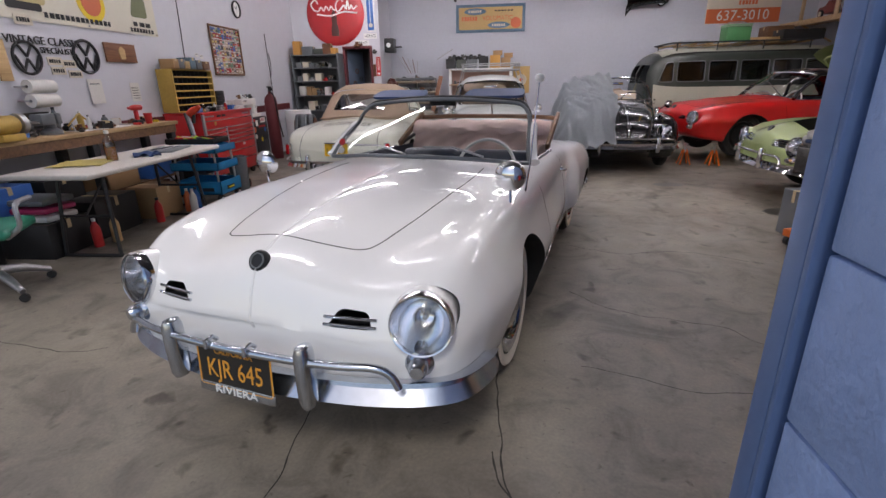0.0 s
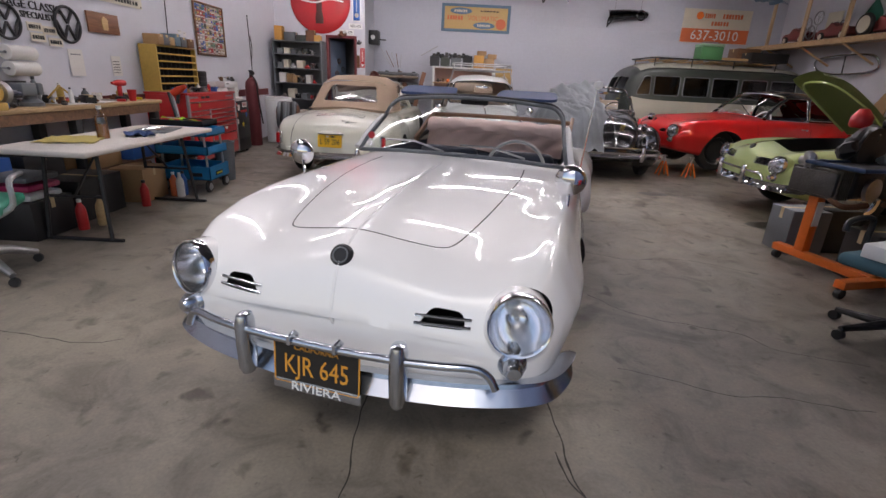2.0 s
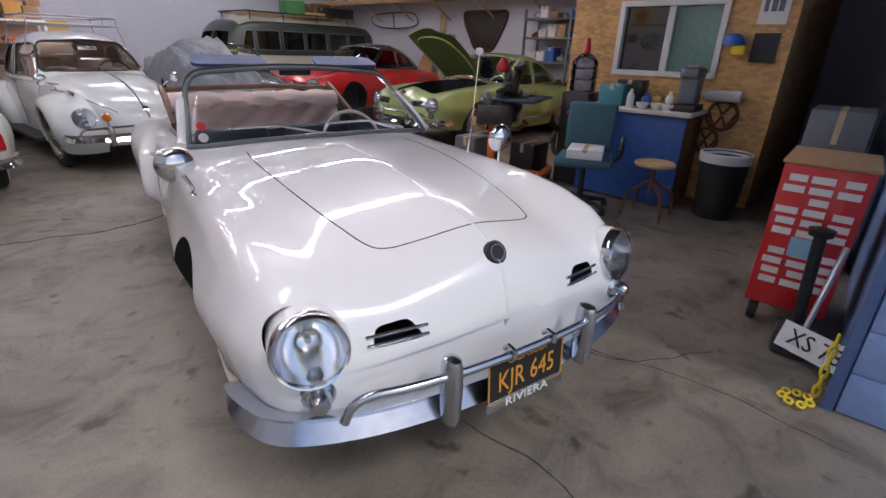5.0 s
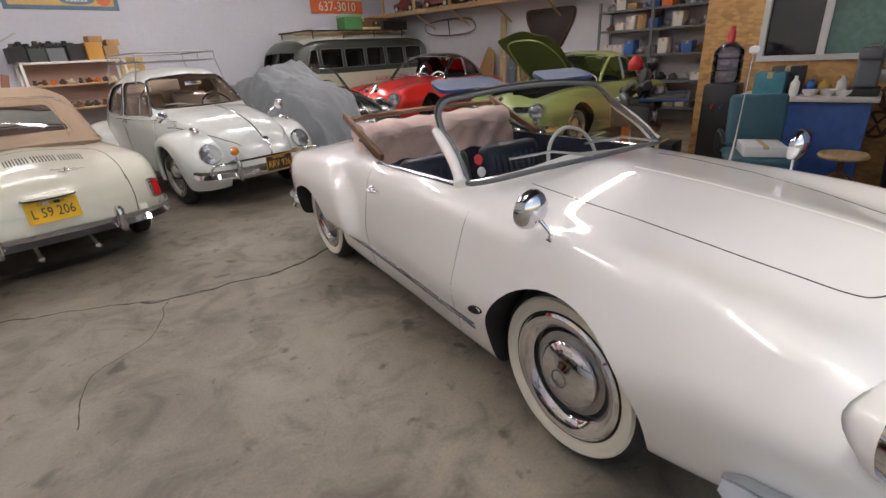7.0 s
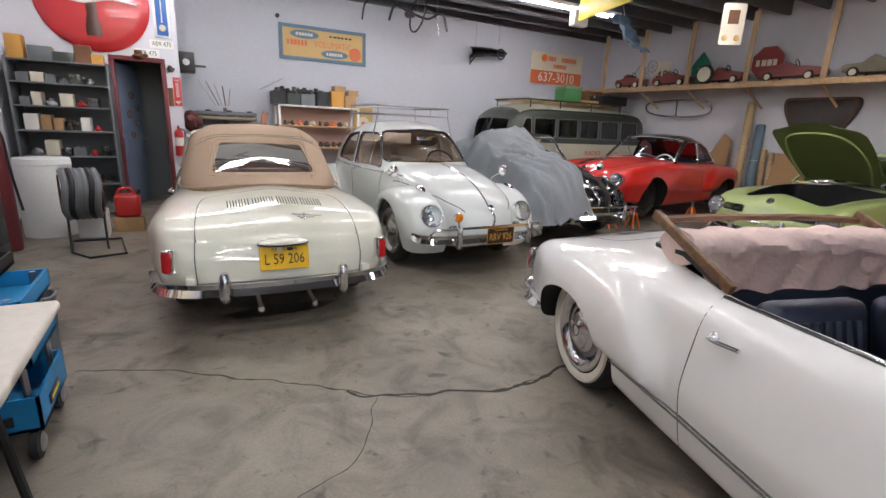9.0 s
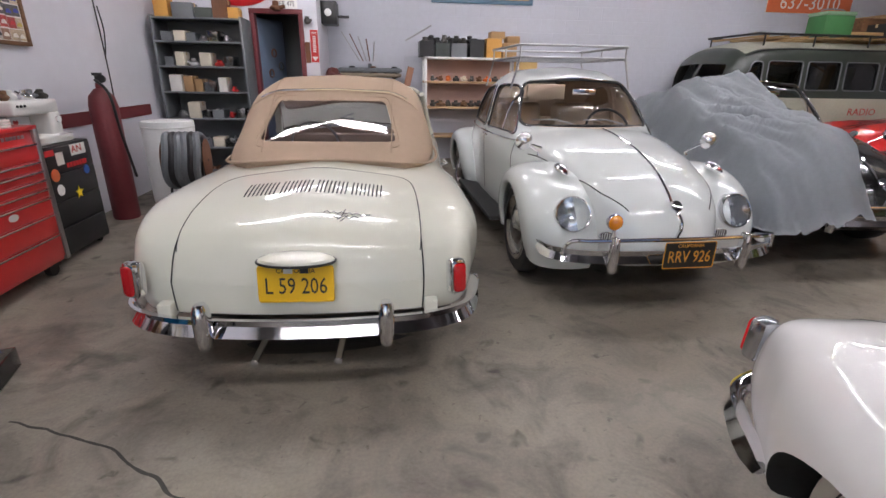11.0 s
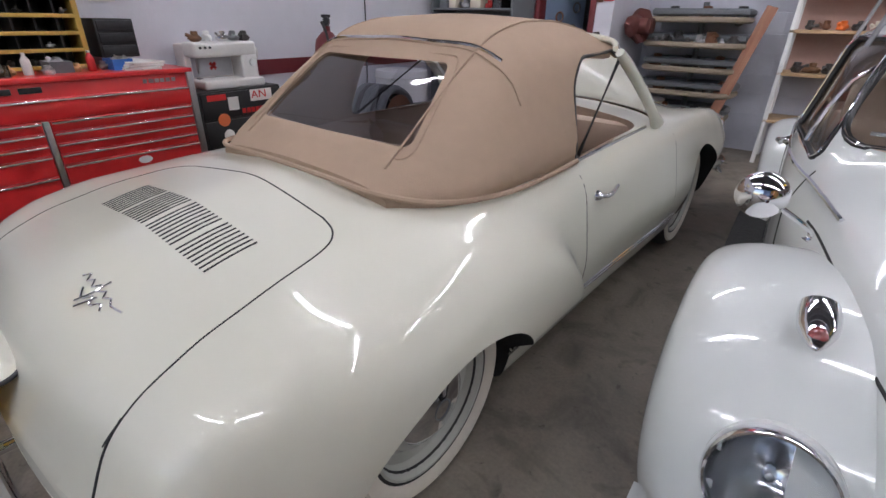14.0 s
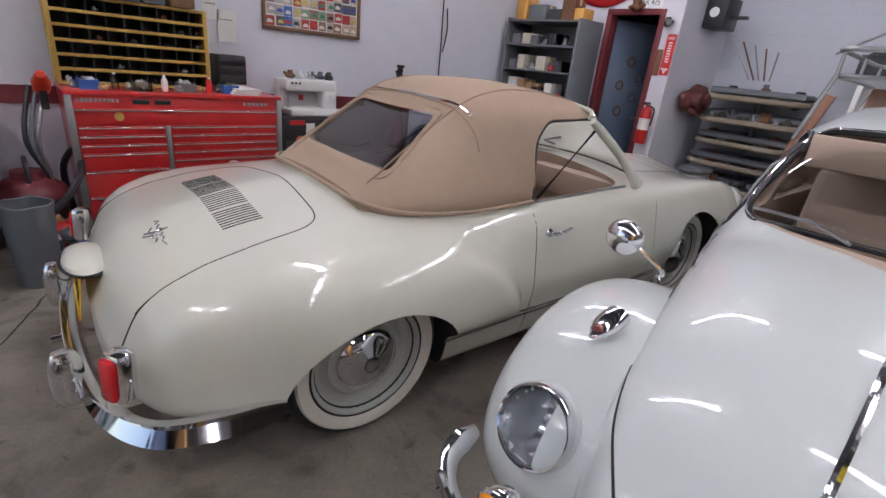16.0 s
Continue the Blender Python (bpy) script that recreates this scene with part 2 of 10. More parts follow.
GREYCLOTH = mat("grey car cover", (0.43, 0.46, 0.49), 0.6, var=0.07, scale=6, bump=0.3, bscale=120)
NAVYVINYL = mat("navy vinyl", (0.02, 0.025, 0.045), 0.4, var=0.15, bump=0.15, bscale=150)
TANVINYL = mat("beige vinyl", (0.5, 0.38, 0.29), 0.5, var=0.05)
GREENVINYL = mat("green vinyl", (0.03, 0.24, 0.15), 0.4, var=0.08)
BLUEFAB = mat("teal office fabric", (0.05, 0.12, 0.15), 0.85, var=0.1)
HEADGLASS = glass_mat("headlamp glass", (0.98, 0.99, 1.0), 0.02)
WINGLASS = glass_mat("clear glass", (0.93, 0.96, 0.95))
TINTGLASS = glass_mat("clear vinyl window", (0.50, 0.50, 0.56), 0.18)
DARKGLASS = glass_mat("dim glass", (0.45, 0.5, 0.48), 0.1)
MIRROR = mat("mirror", (0.85, 0.86, 0.88), 0.02, metal=1.0, var=0)
REDLENS = mat("red lens", (0.58, 0.01, 0.015), 0.1, coat=1.0, var=0.1, scale=30)
SMOKELENS = mat("smoky red lens", (0.16, 0.03, 0.03), 0.1, coat=1.0, var=0.2, scale=30)
AMBERLENS = mat("amber lens", (0.75, 0.24, 0.008), 0.1, coat=1.0, var=0.1, scale=30)
REFLECTOR = mat("lamp reflector", (0.90, 0.91, 0.94), 0.17, metal=1.0, var=0.06, scale=40)
PLATEYEL = mat("yellow plate enamel", (0.85, 0.50, 0.01), 0.4, var=0.04)
PLATEBLK = mat("black plate enamel", (0.018, 0.016, 0.014), 0.45, var=0.3)
PLATEORANGE = mat("plate figures gold", (0.72, 0.33, 0.04), 0.45, var=0.2)
BLACKINK = mat("black ink", (0.02, 0.02, 0.02), 0.6, var=0)
WHITE = mat("white enamel", (0.8, 0.8, 0.78), 0.4, var=0.05)
WHITEPLASTIC = mat("white plastic", (0.72, 0.71, 0.68), 0.4, var=0.05)
TABLETOP = mat("worn white table plastic", (0.66, 0.61, 0.55), 0.55, var=0.1, scale=6, bump=0.1)
REDTOOL = mat("red tool chest enamel", (0.56, 0.02, 0.022), 0.3, coat=0.5, var=0.06)
REDPLAIN = mat("red enamel", (0.5, 0.02, 0.02), 0.4, var=0.1)
BLUECART = mat("blue plastic", (0.01, 0.19, 0.42), 0.4, var=0.06)
BLUEPANEL = mat("scuffed blue laminate", (0.03, 0.095, 0.32), 0.4, var=0.3, scale=3)
YELLOW = mat("mustard paint", (0.45, 0.29, 0.06), 0.5, var=0.15)
BRIGHTYEL = mat("bright yellow paint", (0.8, 0.6, 0.02), 0.45, var=0.05)
ORANGE = mat("orange paint", (0.75, 0.16, 0.02), 0.4, var=0.1)
SIGNORANGE = mat("sign orange", (0.65, 0.15, 0.05), 0.5, var=0.05)
SIGNCREAM = mat("sign cream", (0.68, 0.62, 0.5), 0.5, var=0.06)
SIGNYEL = mat("faded sign yellow", (0.58, 0.38, 0.14), 0.5, var=0.1)
SIGNBLUE = mat("faded sign blue", (0.12, 0.2, 0.28), 0.5, var=0.1)
COKERED = mat("red sign enamel", (0.42, 0.015, 0.02), 0.3, coat=0.6, var=0.08, scale=3)
PAPER = mat("paper", (0.72, 0.70, 0.66), 0.8, var=0.06)
BANNER = mat("cream banner vinyl", (0.72, 0.68, 0.56), 0.45, var=0.04)
MAROON = mat("maroon paint", (0.14, 0.02, 0.025), 0.5, var=0.15)
BOTTLE = glass_mat("blue bottle plastic", (0.55, 0.62, 0.92), 0.2)
CLEARPL = glass_mat("clear plastic", (0.8, 0.82, 0.82), 0.2)
AMBERLIQ = mat("amber oil", (0.4, 0.14, 0.02), 0.1, coat=1.0, var=0.05)
NEON = mat("safety green", (0.35, 0.7, 0.02), 0.5, var=0.05)
GREENCASE = mat("green case", (0.06, 0.2, 0.07), 0.5, var=0.1)
KRAFT = mat("brown paper roll", (0.55, 0.42, 0.24), 0.8, var=0.08)
BLUEFOAM = mat("grey-blue roll", (0.15, 0.22, 0.27), 0.8, var=0.1)
ALLBLUE = mat("blue plastic crate", (0.03, 0.12, 0.4), 0.45, var=0.1)
TUBE = mat("fluorescent tube", (1.0, 0.945, 0.99), 0.5, var=0, emit=52.0)


# ---- mesh helpers ----
def part(name, bm, material, parent=None, label="", smooth=True, sharp=40):
    """Links a bmesh as one mesh object."""
    me = bpy.data.meshes.new(name)
    bmesh.ops.recalc_face_normals(bm, faces=bm.faces)
    bm.to_mesh(me)
    bm.free()
    if material is not None:
        me.materials.append(material)
    if smooth:
        me.shade_smooth()
        me.set_sharp_from_angle(angle=radians(sharp))
    ob = new(name, me)
    if parent is not None:
        ob.parent = parent
    if label:
        ob["label"] = label
    return ob


def thing(name, m, label, category, group="", kind=""):
    """An Empty at the base of a thing that has parts."""
    ob = new(name)
    ob.matrix_world = m
    return tagged(ob, label, category, group, kind)


def single(name, bm, material, m, label, category, group="", kind="", **kw):
    ob = part(name, bm, material, **kw)
    ob.matrix_world = m
    return tagged(ob, label, category, group, kind)


def B(*boxes, bevel=0.0, seg=2):
    """A bmesh of boxes (x0, x1, y0, y1, z0, z1)."""
    bm = bmesh.new()
    for x0, x1, y0, y1, z0, z1 in boxes:
        v = [bm.verts.new((x, y, z)) for x in (x0, x1) for y in (y0, y1) for z in (z0, z1)]
        for f in ((0, 1, 3, 2), (4, 6, 7, 5), (0, 4, 5, 1), (2, 3, 7, 6), (0, 2, 6, 4), (1, 5, 7, 3)):
            bm.faces.new([v[i] for i in f])
    if bevel:
        bmesh.ops.bevel(bm, geom=list(bm.edges), offset=bevel, segments=seg, profile=0.5, affect="EDGES")
    return bm


def sweep(bm, pts, r, seg=8, closed=False, cap=True):
    """A round tube along points; r is one radius or one for each point."""
    pts = [Vector(p) for p in pts]
    n = len(pts)
    rs = r if isinstance(r, (list, tuple)) else [r] * n
    rings, up = [], None
    for i, p in enumerate(pts):
        if closed:
            d = pts[(i + 1) % n] - pts[i - 1]
        else:
            d = pts[min(i + 1, n - 1)] - pts[max(i - 1, 0)]
        d.normalize()
        if up is None:
            up = Vector((0, 0, 1)) if abs(d.z) < 0.9 else Vector((1, 0, 0))
        a = up - d * up.dot(d)
        if a.length < 1e-4:
            a = d.orthogonal()
        a.normalize()
        up = a
        c = d.cross(a)
        rings.append([bm.verts.new(p + (a * math.cos(t) + c * math.sin(t)) * rs[i]) for t in (2 * math.pi * k / seg for k in range(seg))])
    m = n if closed else n - 1
    for i in range(m):
        s, e = rings[i], rings[(i + 1) % n]
        for k in range(seg):
            bm.faces.new((s[k], s[(k + 1) % seg], e[(k + 1) % seg], e[k]))
    if cap and not closed:
        bm.faces.new(list(reversed(rings[0])))
        bm.faces.new(rings[-1])
    return bm


def T(pts, r, seg=8, **kw):
    return sweep(bmesh.new(), pts, r, seg, **kw)


def lathe(profile, seg=24, bm=None, m=None):
    """Turns (radius, height) about z; m places it."""
    bm = bm or bmesh.new()
    m = m or Matrix()
    rings = []
    for r, z in profile:
        if r < 1e-5:
            rings.append([bm.verts.new(m @ Vector((0, 0, z)))])
        else:
            rings.append([bm.verts.new(m @ Vector((r * math.cos(t), r * math.sin(t), z))) for t in (2 * math.pi * k / seg for k in range(seg))])
    for a, b in zip(rings, rings[1:]):
        for k in range(seg):
            q = (k + 1) % seg
            if len(a) == 1 and len(b) > 1:
                bm.faces.new((a[0], b[k], b[q]))
            elif len(b) == 1 and len(a) > 1:
                bm.faces.new((a[k], b[0], a[q]))
            elif len(a) > 1:
                bm.faces.new((a[k], b[k], b[q], a[q]))
    return bm


def prism(poly, h0, h1, axis="z", bm=None, bevel=0.0):
    """Extrudes a 2D outline along an axis: x takes (y, z), y takes (x, z), z takes (x, y)."""
    bm = bm or bmesh.new()
    put = {"z": lambda a, b, h: (a, b, h), "y": lambda a, b, h: (a, h, b), "x": lambda a, b, h: (h, a, b)}[axis]
    lo = [bm.verts.new(put(a, b, h0)) for a, b in poly]
    hi = [bm.verts.new(put(a, b, h1)) for a, b in poly]
    n = len(poly)
    for i in range(n):
        bm.faces.new((lo[i], lo[(i + 1) % n], hi[(i + 1) % n], hi[i]))
    bm.faces.new(list(reversed(lo)))
    bm.faces.new(hi)
    if bevel:
        bmesh.ops.bevel(bm, geom=list(bm.edges), offset=bevel, segments=2, profile=0.5, affect="EDGES")
    return bm


def rounded(poly, r, seg=5):
    """Rounds the corners of a 2D outline."""
    out, n = [], len(poly)
    for i in range(n):
        p, a, b = (Vector(poly[k % n]) for k in (i, i - 1, i + 1))
        rr = min(r, (a - p).length * 0.45, (b - p).length * 0.45)
        s, e = p + (a - p).normalized() * rr, p + (b - p).normalized() * rr
        for k in range(seg + 1):
            t = k / seg
            out.append(tuple((1 - t) ** 2 * s + 2 * t * (1 - t) * p + t * t * e))
    return out


def curve(pts, n=40, closed=False):
    """A smooth Catmull-Rom line through points."""
    p = [Vector(q) for q in pts]
    m = len(p)
    out = []
    spans = m if closed else m - 1
    per = max(2, n // spans)
    for i in range(spans):
        a, b, c, d = (p[k % m] if closed else p[min(max(k, 0), m - 1)] for k in (i - 1, i, i + 1, i + 2))
        for k in range(per):
            t = k / per
            out.append(0.5 * (2 * b + (c - a) * t + (2 * a - 5 * b + 4 * c - d) * t * t + (3 * b - a - 3 * c + d) * t ** 3))
    if not closed:
        out.append(p[-1])
    return out


def text(body, size, material, parent, m, name="lettering", extrude=0.001, align="CENTER", label="", squeeze=1.0):
    """Raised lettering as a mesh; it reads along x and stands up along y of m."""
    cu = bpy.data.curves.new(name, "FONT")
    cu.body, cu.size, cu.extrude, cu.align_x, cu.align_y, cu.resolution_u = body, size, extrude, align, "CENTER", 2
    tmp = bpy.data.objects.new(name, cu)
    scene.collection.objects.link(tmp)
    dg = bpy.context.evaluated_depsgraph_get()
    me = bpy.data.meshes.new_from_object(tmp.evaluated_get(dg))
    bpy.data.objects.remove(tmp)
    bpy.data.curves.remove(cu)
    me.transform(m @ Matrix.Diagonal((squeeze, 1, 1, 1)))
    me.materials.clear()
    me.materials.append(material)
    ob = new(name, me)
    ob.parent = parent
    if label:
        ob["label"] = label
    return ob


FRONT = Matrix.Rotation(radians(90), 4, "X")           # lettering that faces -y


def facing(x, y, z, yaw=0):
    """The pose of upright lettering that faces -y, turned by yaw about z."""
    return Matrix.Translation((x, y, z)) @ Matrix.Rotation(radians(yaw), 4, "Z") @ FRONT


# ---- the building ----
XL, XR, YF, YB, H = -3.57, 8.15, 0.457, 12.53, 3.85
tagged(part("floor", B((-9, 12, -8, 14, -0.2, 0)), CONCRETE, smooth=False), "stained and cracked grey concrete workshop floor", "floor", kind="structure")
tagged(part("wall_back", B((-1.6, XR + 0.2, YB, YB + 0.2, 0, H)), BLOCKWALL, smooth=False), "pale lilac-white painted concrete block wall", "wall", kind="structure")
tagged(part("wall_left", B((XL - 0.2, XL, 0.15, YB, 0, H)), WALL, smooth=False), "pale lilac-white painted plaster wall", "wall", kind="structure")
tagged(part("wall_right", B((XR, XR + 0.2, YF, YB, 0, H)), WALL, smooth=False), "off-white painted plaster wall", "wall", kind="structure")
# wall with the doorway, and the return of the small room behind it
DY = 11.3
tagged(part("wall_door", B((XL, -2.42, DY, DY + 0.12, 0, H), (-1.80, -1.6, DY, DY + 0.12, 0, H), (-2.42, -1.80, DY, DY + 0.12, 2.08, H)), WALL, smooth=False),
       "pale painted wall with a doorway", "wall", kind="structure")
tagged(part("wall_return", B((-1.72, -1.6, DY + 0.12, YB + 0.2, 0, H)), WALL, smooth=False), "pale painted return wall beside the doorway", "wall", kind="structure")
# the store room's shade is put into this wall's dark grey
tagged(part("wall_closet", B((XL, -1.72, YB, YB + 0.2, 0, H)), GREYMETAL, smooth=False), "back wall of the small store room, darkened for shade", "wall", kind="structure")
# front wall with the wide opening
tagged(part("wall_front", B((1.205, XR, 0.17, YF, 0, H), (XL, 1.205, 0.17, YF, 3.3, H)), BLUEBLOCK, smooth=False), "blue painted block front wall", "wall", kind="structure")
tagged(part("ceiling", B((XL - 0.2, XR + 0.2, 0.15, YB + 0.2, H, H + 0.2)), ROOFDECK, smooth=False), "dark timber roof deck", "ceiling", kind="structure")
for k in range(20):
    y = 0.9 + k * 0.61
    tagged(part("ceiling_joist", B((XL, XR, y, y + 0.05, H - 0.26, H - 0.002)), JOIST, smooth=False), "dark grey timber ceiling joist", "joist", "ceiling joists", "structure")


# red doorway frame, and the blue door standing open inside
fr = thing("door_frame", pose(0, 0, 0), "dark red painted door frame", "door frame", kind="structure")
part("jamb", B((-2.46, -2.40, DY - 0.015, DY + 0.135, 0, 2.08), bevel=0.004), MAROON, fr)
part("jamb", B((-1.84, -1.78, DY - 0.015, DY + 0.135, 0, 2.08), bevel=0.004), MAROON, fr)
part("head", B((-2.46, -1.78, DY - 0.015, DY + 0.135, 2.08, 2.14), bevel=0.004), MAROON, fr)
dr = thing("door_1", pose(-2.40, DY + 0.14, 0, 0, 0, 68), "blue-grey door standing open with tools hung on it", "door", kind="structure")
part("door_leaf", B((0.0, 0.6, 0, 0.04, 0.01, 2.05), bevel=0.004), mat("blue-grey door paint", (0.13, 0.17, 0.24), 0.5), dr)
part("door_handle", T([(0.54, -0.01, 0.98), (0.54, -0.05, 0.98), (0.44, -0.055, 0.98)], 0.009, 8), STEEL, dr)
for k, (a, z) in enumerate(((0.3, 1.62), (0.45, 1.45), (0.2, 1.35), (0.42, 1.22), (0.25, 1.05))):
    part("hung_tool", T([(a + 0.05 * math.cos(q), -0.015, z + 0.05 * math.sin(q)) for q in (2 * math.pi * j / 16 for j in range(16))], 0.009, 6, closed=True), IRON if k % 2 else RUST, dr)

# office box of strand board
OX, OY = 4.2, 3.35
tagged(part("wall_office", B((OX, OX + 0.1, 1.31, 1.88, 0, 3.3), (OX, OX + 0.1, 2.80, OY, 0, 3.3), (OX, OX + 0.1, 1.88, 2.80, 0, 1.2), (OX, OX + 0.1, 1.88, 2.80, 1.81, 3.3),
       (OX + 0.1, XR, OY - 0.1, OY, 0, 3.3), (OX + 0.1, XR, 1.31, 1.41, 0, 3.3)), OSB, smooth=False), "orange-brown strand board office partition", "wall", kind="structure")
tagged(part("office_ceiling", B((OX, XR, 1.31, OY, 3.302, 3.4)), OSB, smooth=False), "strand board office ceiling", "ceiling", kind="structure")
w = thing("window_1", pose(OX, 2.34, 1.505), "white framed sliding window in the strand board", "window", kind="structure")
part("window_frame", B((-0.03, 0.13, -0.50, -0.45, -0.345, 0.345), (-0.03, 0.13, 0.45, 0.50, -0.345, 0.345), (-0.03, 0.13, -0.45, 0.45, 0.295, 0.345), (-0.03, 0.13, -0.45, 0.45, -0.345, -0.295), (0.0, 0.1, -0.03, 0.03, -0.295, 0.295)), WHITEPLASTIC, w, smooth=False)
for a, b, mt in ((-0.45, -0.03, mat("greenish dim pane", (0.10, 0.2, 0.16), 0.08, coat=1.0, var=0.3, scale=4)), (0.03, 0.45, mat("dark pane", (0.02, 0.018, 0.016), 0.06, coat=1.0, var=0.5, scale=4))):
    part("pane", B((0.04, 0.048, a, b, -0.295, 0.295)), mt, w, smooth=False)
# painted lower band and pipe on the left wall
tagged(part("trim", B((XL, XL + 0.012, 0.5, 10.6, 0.86, 0.98)), MAROON, smooth=False), "dark red painted band along the wall", "trim", kind="structure")
# block courses of the blue jamb beside the opening
jamb = tagged(new("jamb_blocks"), "blue painted block jamb with worn joints", "wall", kind="structure")
for k in range(17):
    z = 0.004 + k * 0.195
    part("block", B((1.165, 1.29, 0.16, 0.450, z + 0.001, z + 0.193), bevel=0.004), BLUEBLOCK, jamb)
part("steel_angle", B((1.157, 1.204, 0.459, 0.468, 0.0, 3.3), (1.157, 1.163, 0.468, 0.50, 0, 3.3), bevel=0.002), BLUESTEEL, jamb, "dark blue steel door track")


# floor cracks: thin ragged grooves filled with dirt
CRACK = mat("crack dirt", (0.045, 0.04, 0.035), 0.9, var=0.3)


def crack(name, pts, w, jit=0.02, n=60):
    line = curve([(a, b, 0) for a, b in pts], n)
    bm = bmesh.new()
    left, right = [], []
    for i, p in enumerate(line):
        d = (line[min(i + 1, len(line) - 1)] - line[max(i - 1, 0)]).normalized()
        nrm = Vector((-d.y, d.x, 0))
        o = nrm * jit * noise.noise(Vector((p.x * 9, p.y * 9, w * 100)))
        ww = w * (0.5 + 0.9 * abs(noise.noise(Vector((p.x * 14, p.y * 14, 3)))))
        left.append(bm.verts.new(p + o + nrm * ww + Vector((0, 0, 0.0012))))
        right.append(bm.verts.new(p + o - nrm * ww + Vector((0, 0, 0.0012))))
    for i in range(len(line) - 1):
        bm.faces.new((left[i], left[i + 1], right[i + 1], right[i]))
    tagged(part(name, bm, CRACK, smooth=False), "dirty hairline crack in the concrete", "crack", kind="structure")


crack("floor_crack", [(0.88, 2.68), (0.89, 2.17), (0.9, 1.66), (0.91, 1.35), (0.97, 0.9), (0.92, 0.4)], 0.0045)
crack("floor_crack", [(0.09, 1.75), (0.07, 1.5), (0.1, 1.27), (0.02, 0.9), (0.04, 0.3)], 0.0045)
crack("floor_crack", [(-2.3, 6.0), (-1.84, 5.81), (-1.56, 5.6), (-1.29, 5.43), (-1.08, 5.28), (-0.87, 5.07), (-0.53, 4.97), (-0.16, 4.85), (0.31, 4.91), (0.9, 5.0), (1.8, 5.1)], 0.008, 0.03, 140)
crack("floor_crack", [(-1.0, 5.19), (-0.87, 5.07), (-0.53, 4.97), (-0.16, 4.85), (0.31, 4.91), (0.8, 4.98)], 0.016, 0.03, 90)
crack("floor_crack", [(-0.87, 5.07), (-0.96, 4.91), (-1.08, 4.69), (-1.16, 4.61), (-1.44, 4.5), (-1.6, 4.1)], 0.004)
crack("floor_crack", [(1.38, 2.94), (1.61, 2.68), (1.93, 2.57), (2.17, 2.49), (2.29, 2.33), (2.7, 2.2)], 0.004)
crack("floor_crack", [(1.3, 2.05), (1.49, 2.0), (1.76, 1.88), (2.0, 1.87), (2.4, 1.8)], 0.004)
crack("floor_crack", [(-2.01, 2.13), (-1.73, 2.08), (-1.45, 2.03), (-1.23, 2.08)], 0.004)
crack("floor_crack", [(1.5, 3.9), (1.92, 3.70), (2.4, 3.75), (2.9, 3.5)], 0.004)
crack("floor_crack", [(0.87, 1.45), (0.95, 1.2), (1.3, 0.95)], 0.004)
for k, (x, y, rx, ry) in enumerate(((3.95, 5.0, 0.28, 0.18), (3.2, 6.4, 0.2, 0.12), (-1.1, 6.5, 0.4, 0.1))):
    bm = bmesh.new()
    c = bm.verts.new((x, y, 0.0016))
    ring = [bm.verts.new((x + rx * math.cos(t) * (1 + 0.3 * noise.noise(Vector((math.cos(t) * 2, math.sin(t) * 2, k)))), y + ry * math.sin(t) * (1 + 0.3 * noise.noise(Vector((math.cos(t) * 2, math.sin(t) * 2, k + 9)))), 0.0016)) for t in (2 * math.pi * j / 28 for j in range(28))]
    for j in range(28):
        bm.faces.new((c, ring[j], ring[(j + 1) % 28]))
    tagged(part("oil_stain", bm, mat("oil stain", (0.045, 0.041, 0.037), 0.35, var=0.4, scale=10), smooth=False), "dark oil stain soaked into the floor", "stain", kind="structure")


# ---- car bodies ----
from mathutils.bvhtree import BVHTree


def smooth_table(keys, cols, ys, sigma):
    """Columns of a table over y, softened over about sigma metres."""
    lo, hi = keys[0], keys[-1]
    fine = np.linspace(lo - 3 * sigma, hi + 3 * sigma, 900)
    step = fine[1] - fine[0]
    k = np.exp(-0.5 * (np.arange(-int(3 * sigma / step), int(3 * sigma / step) + 1) * step / sigma) ** 2)
    k /= k.sum()
    out = []
    for c in cols:
        v = np.interp(fine, keys, c)
        left, right = 2 * v[0] - v[::-1], 2 * v[-1] - v[::-1]
        pad = len(k) // 2
        w = np.convolve(np.concatenate([left[-pad - 1:-1], v, right[1:pad + 1]]), k, "valid")
        out.append(np.interp(ys, fine, w[: len(fine)]))
    return out


def section(points, n, sigma):
    """A half section through points from the middle of the floor to the middle of the top, softened by arc length."""
    p = np.array(points, float)
    q = np.concatenate([p[:0:-1] * [-1, 1], p, p[-2::-1] * [-1, 1]])
    s = np.concatenate([[0], np.cumsum(np.maximum(np.hypot(*np.diff(q, axis=0).T), 1e-6))])
    a, b = s[len(p) - 1], s[2 * len(p) - 2]
    m = 700
    fine = np.linspace(s[0], s[-1], m)
    step = fine[1] - fine[0]
    h = max(1, int(3 * sigma / step))
    k = np.exp(-0.5 * (np.arange(-h, h + 1) * step / sigma) ** 2)
    k /= k.sum()
    at = np.linspace(a, b, n)
    out = []
    for c in (0, 1):
        v = np.interp(fine, s, q[:, c])
        w = np.convolve(np.pad(v, h, mode="edge"), k, "valid")
        out.append(np.interp(at, fine, w))
    out[0][0] = out[0][-1] = 0
    return np.stack(out, 1)


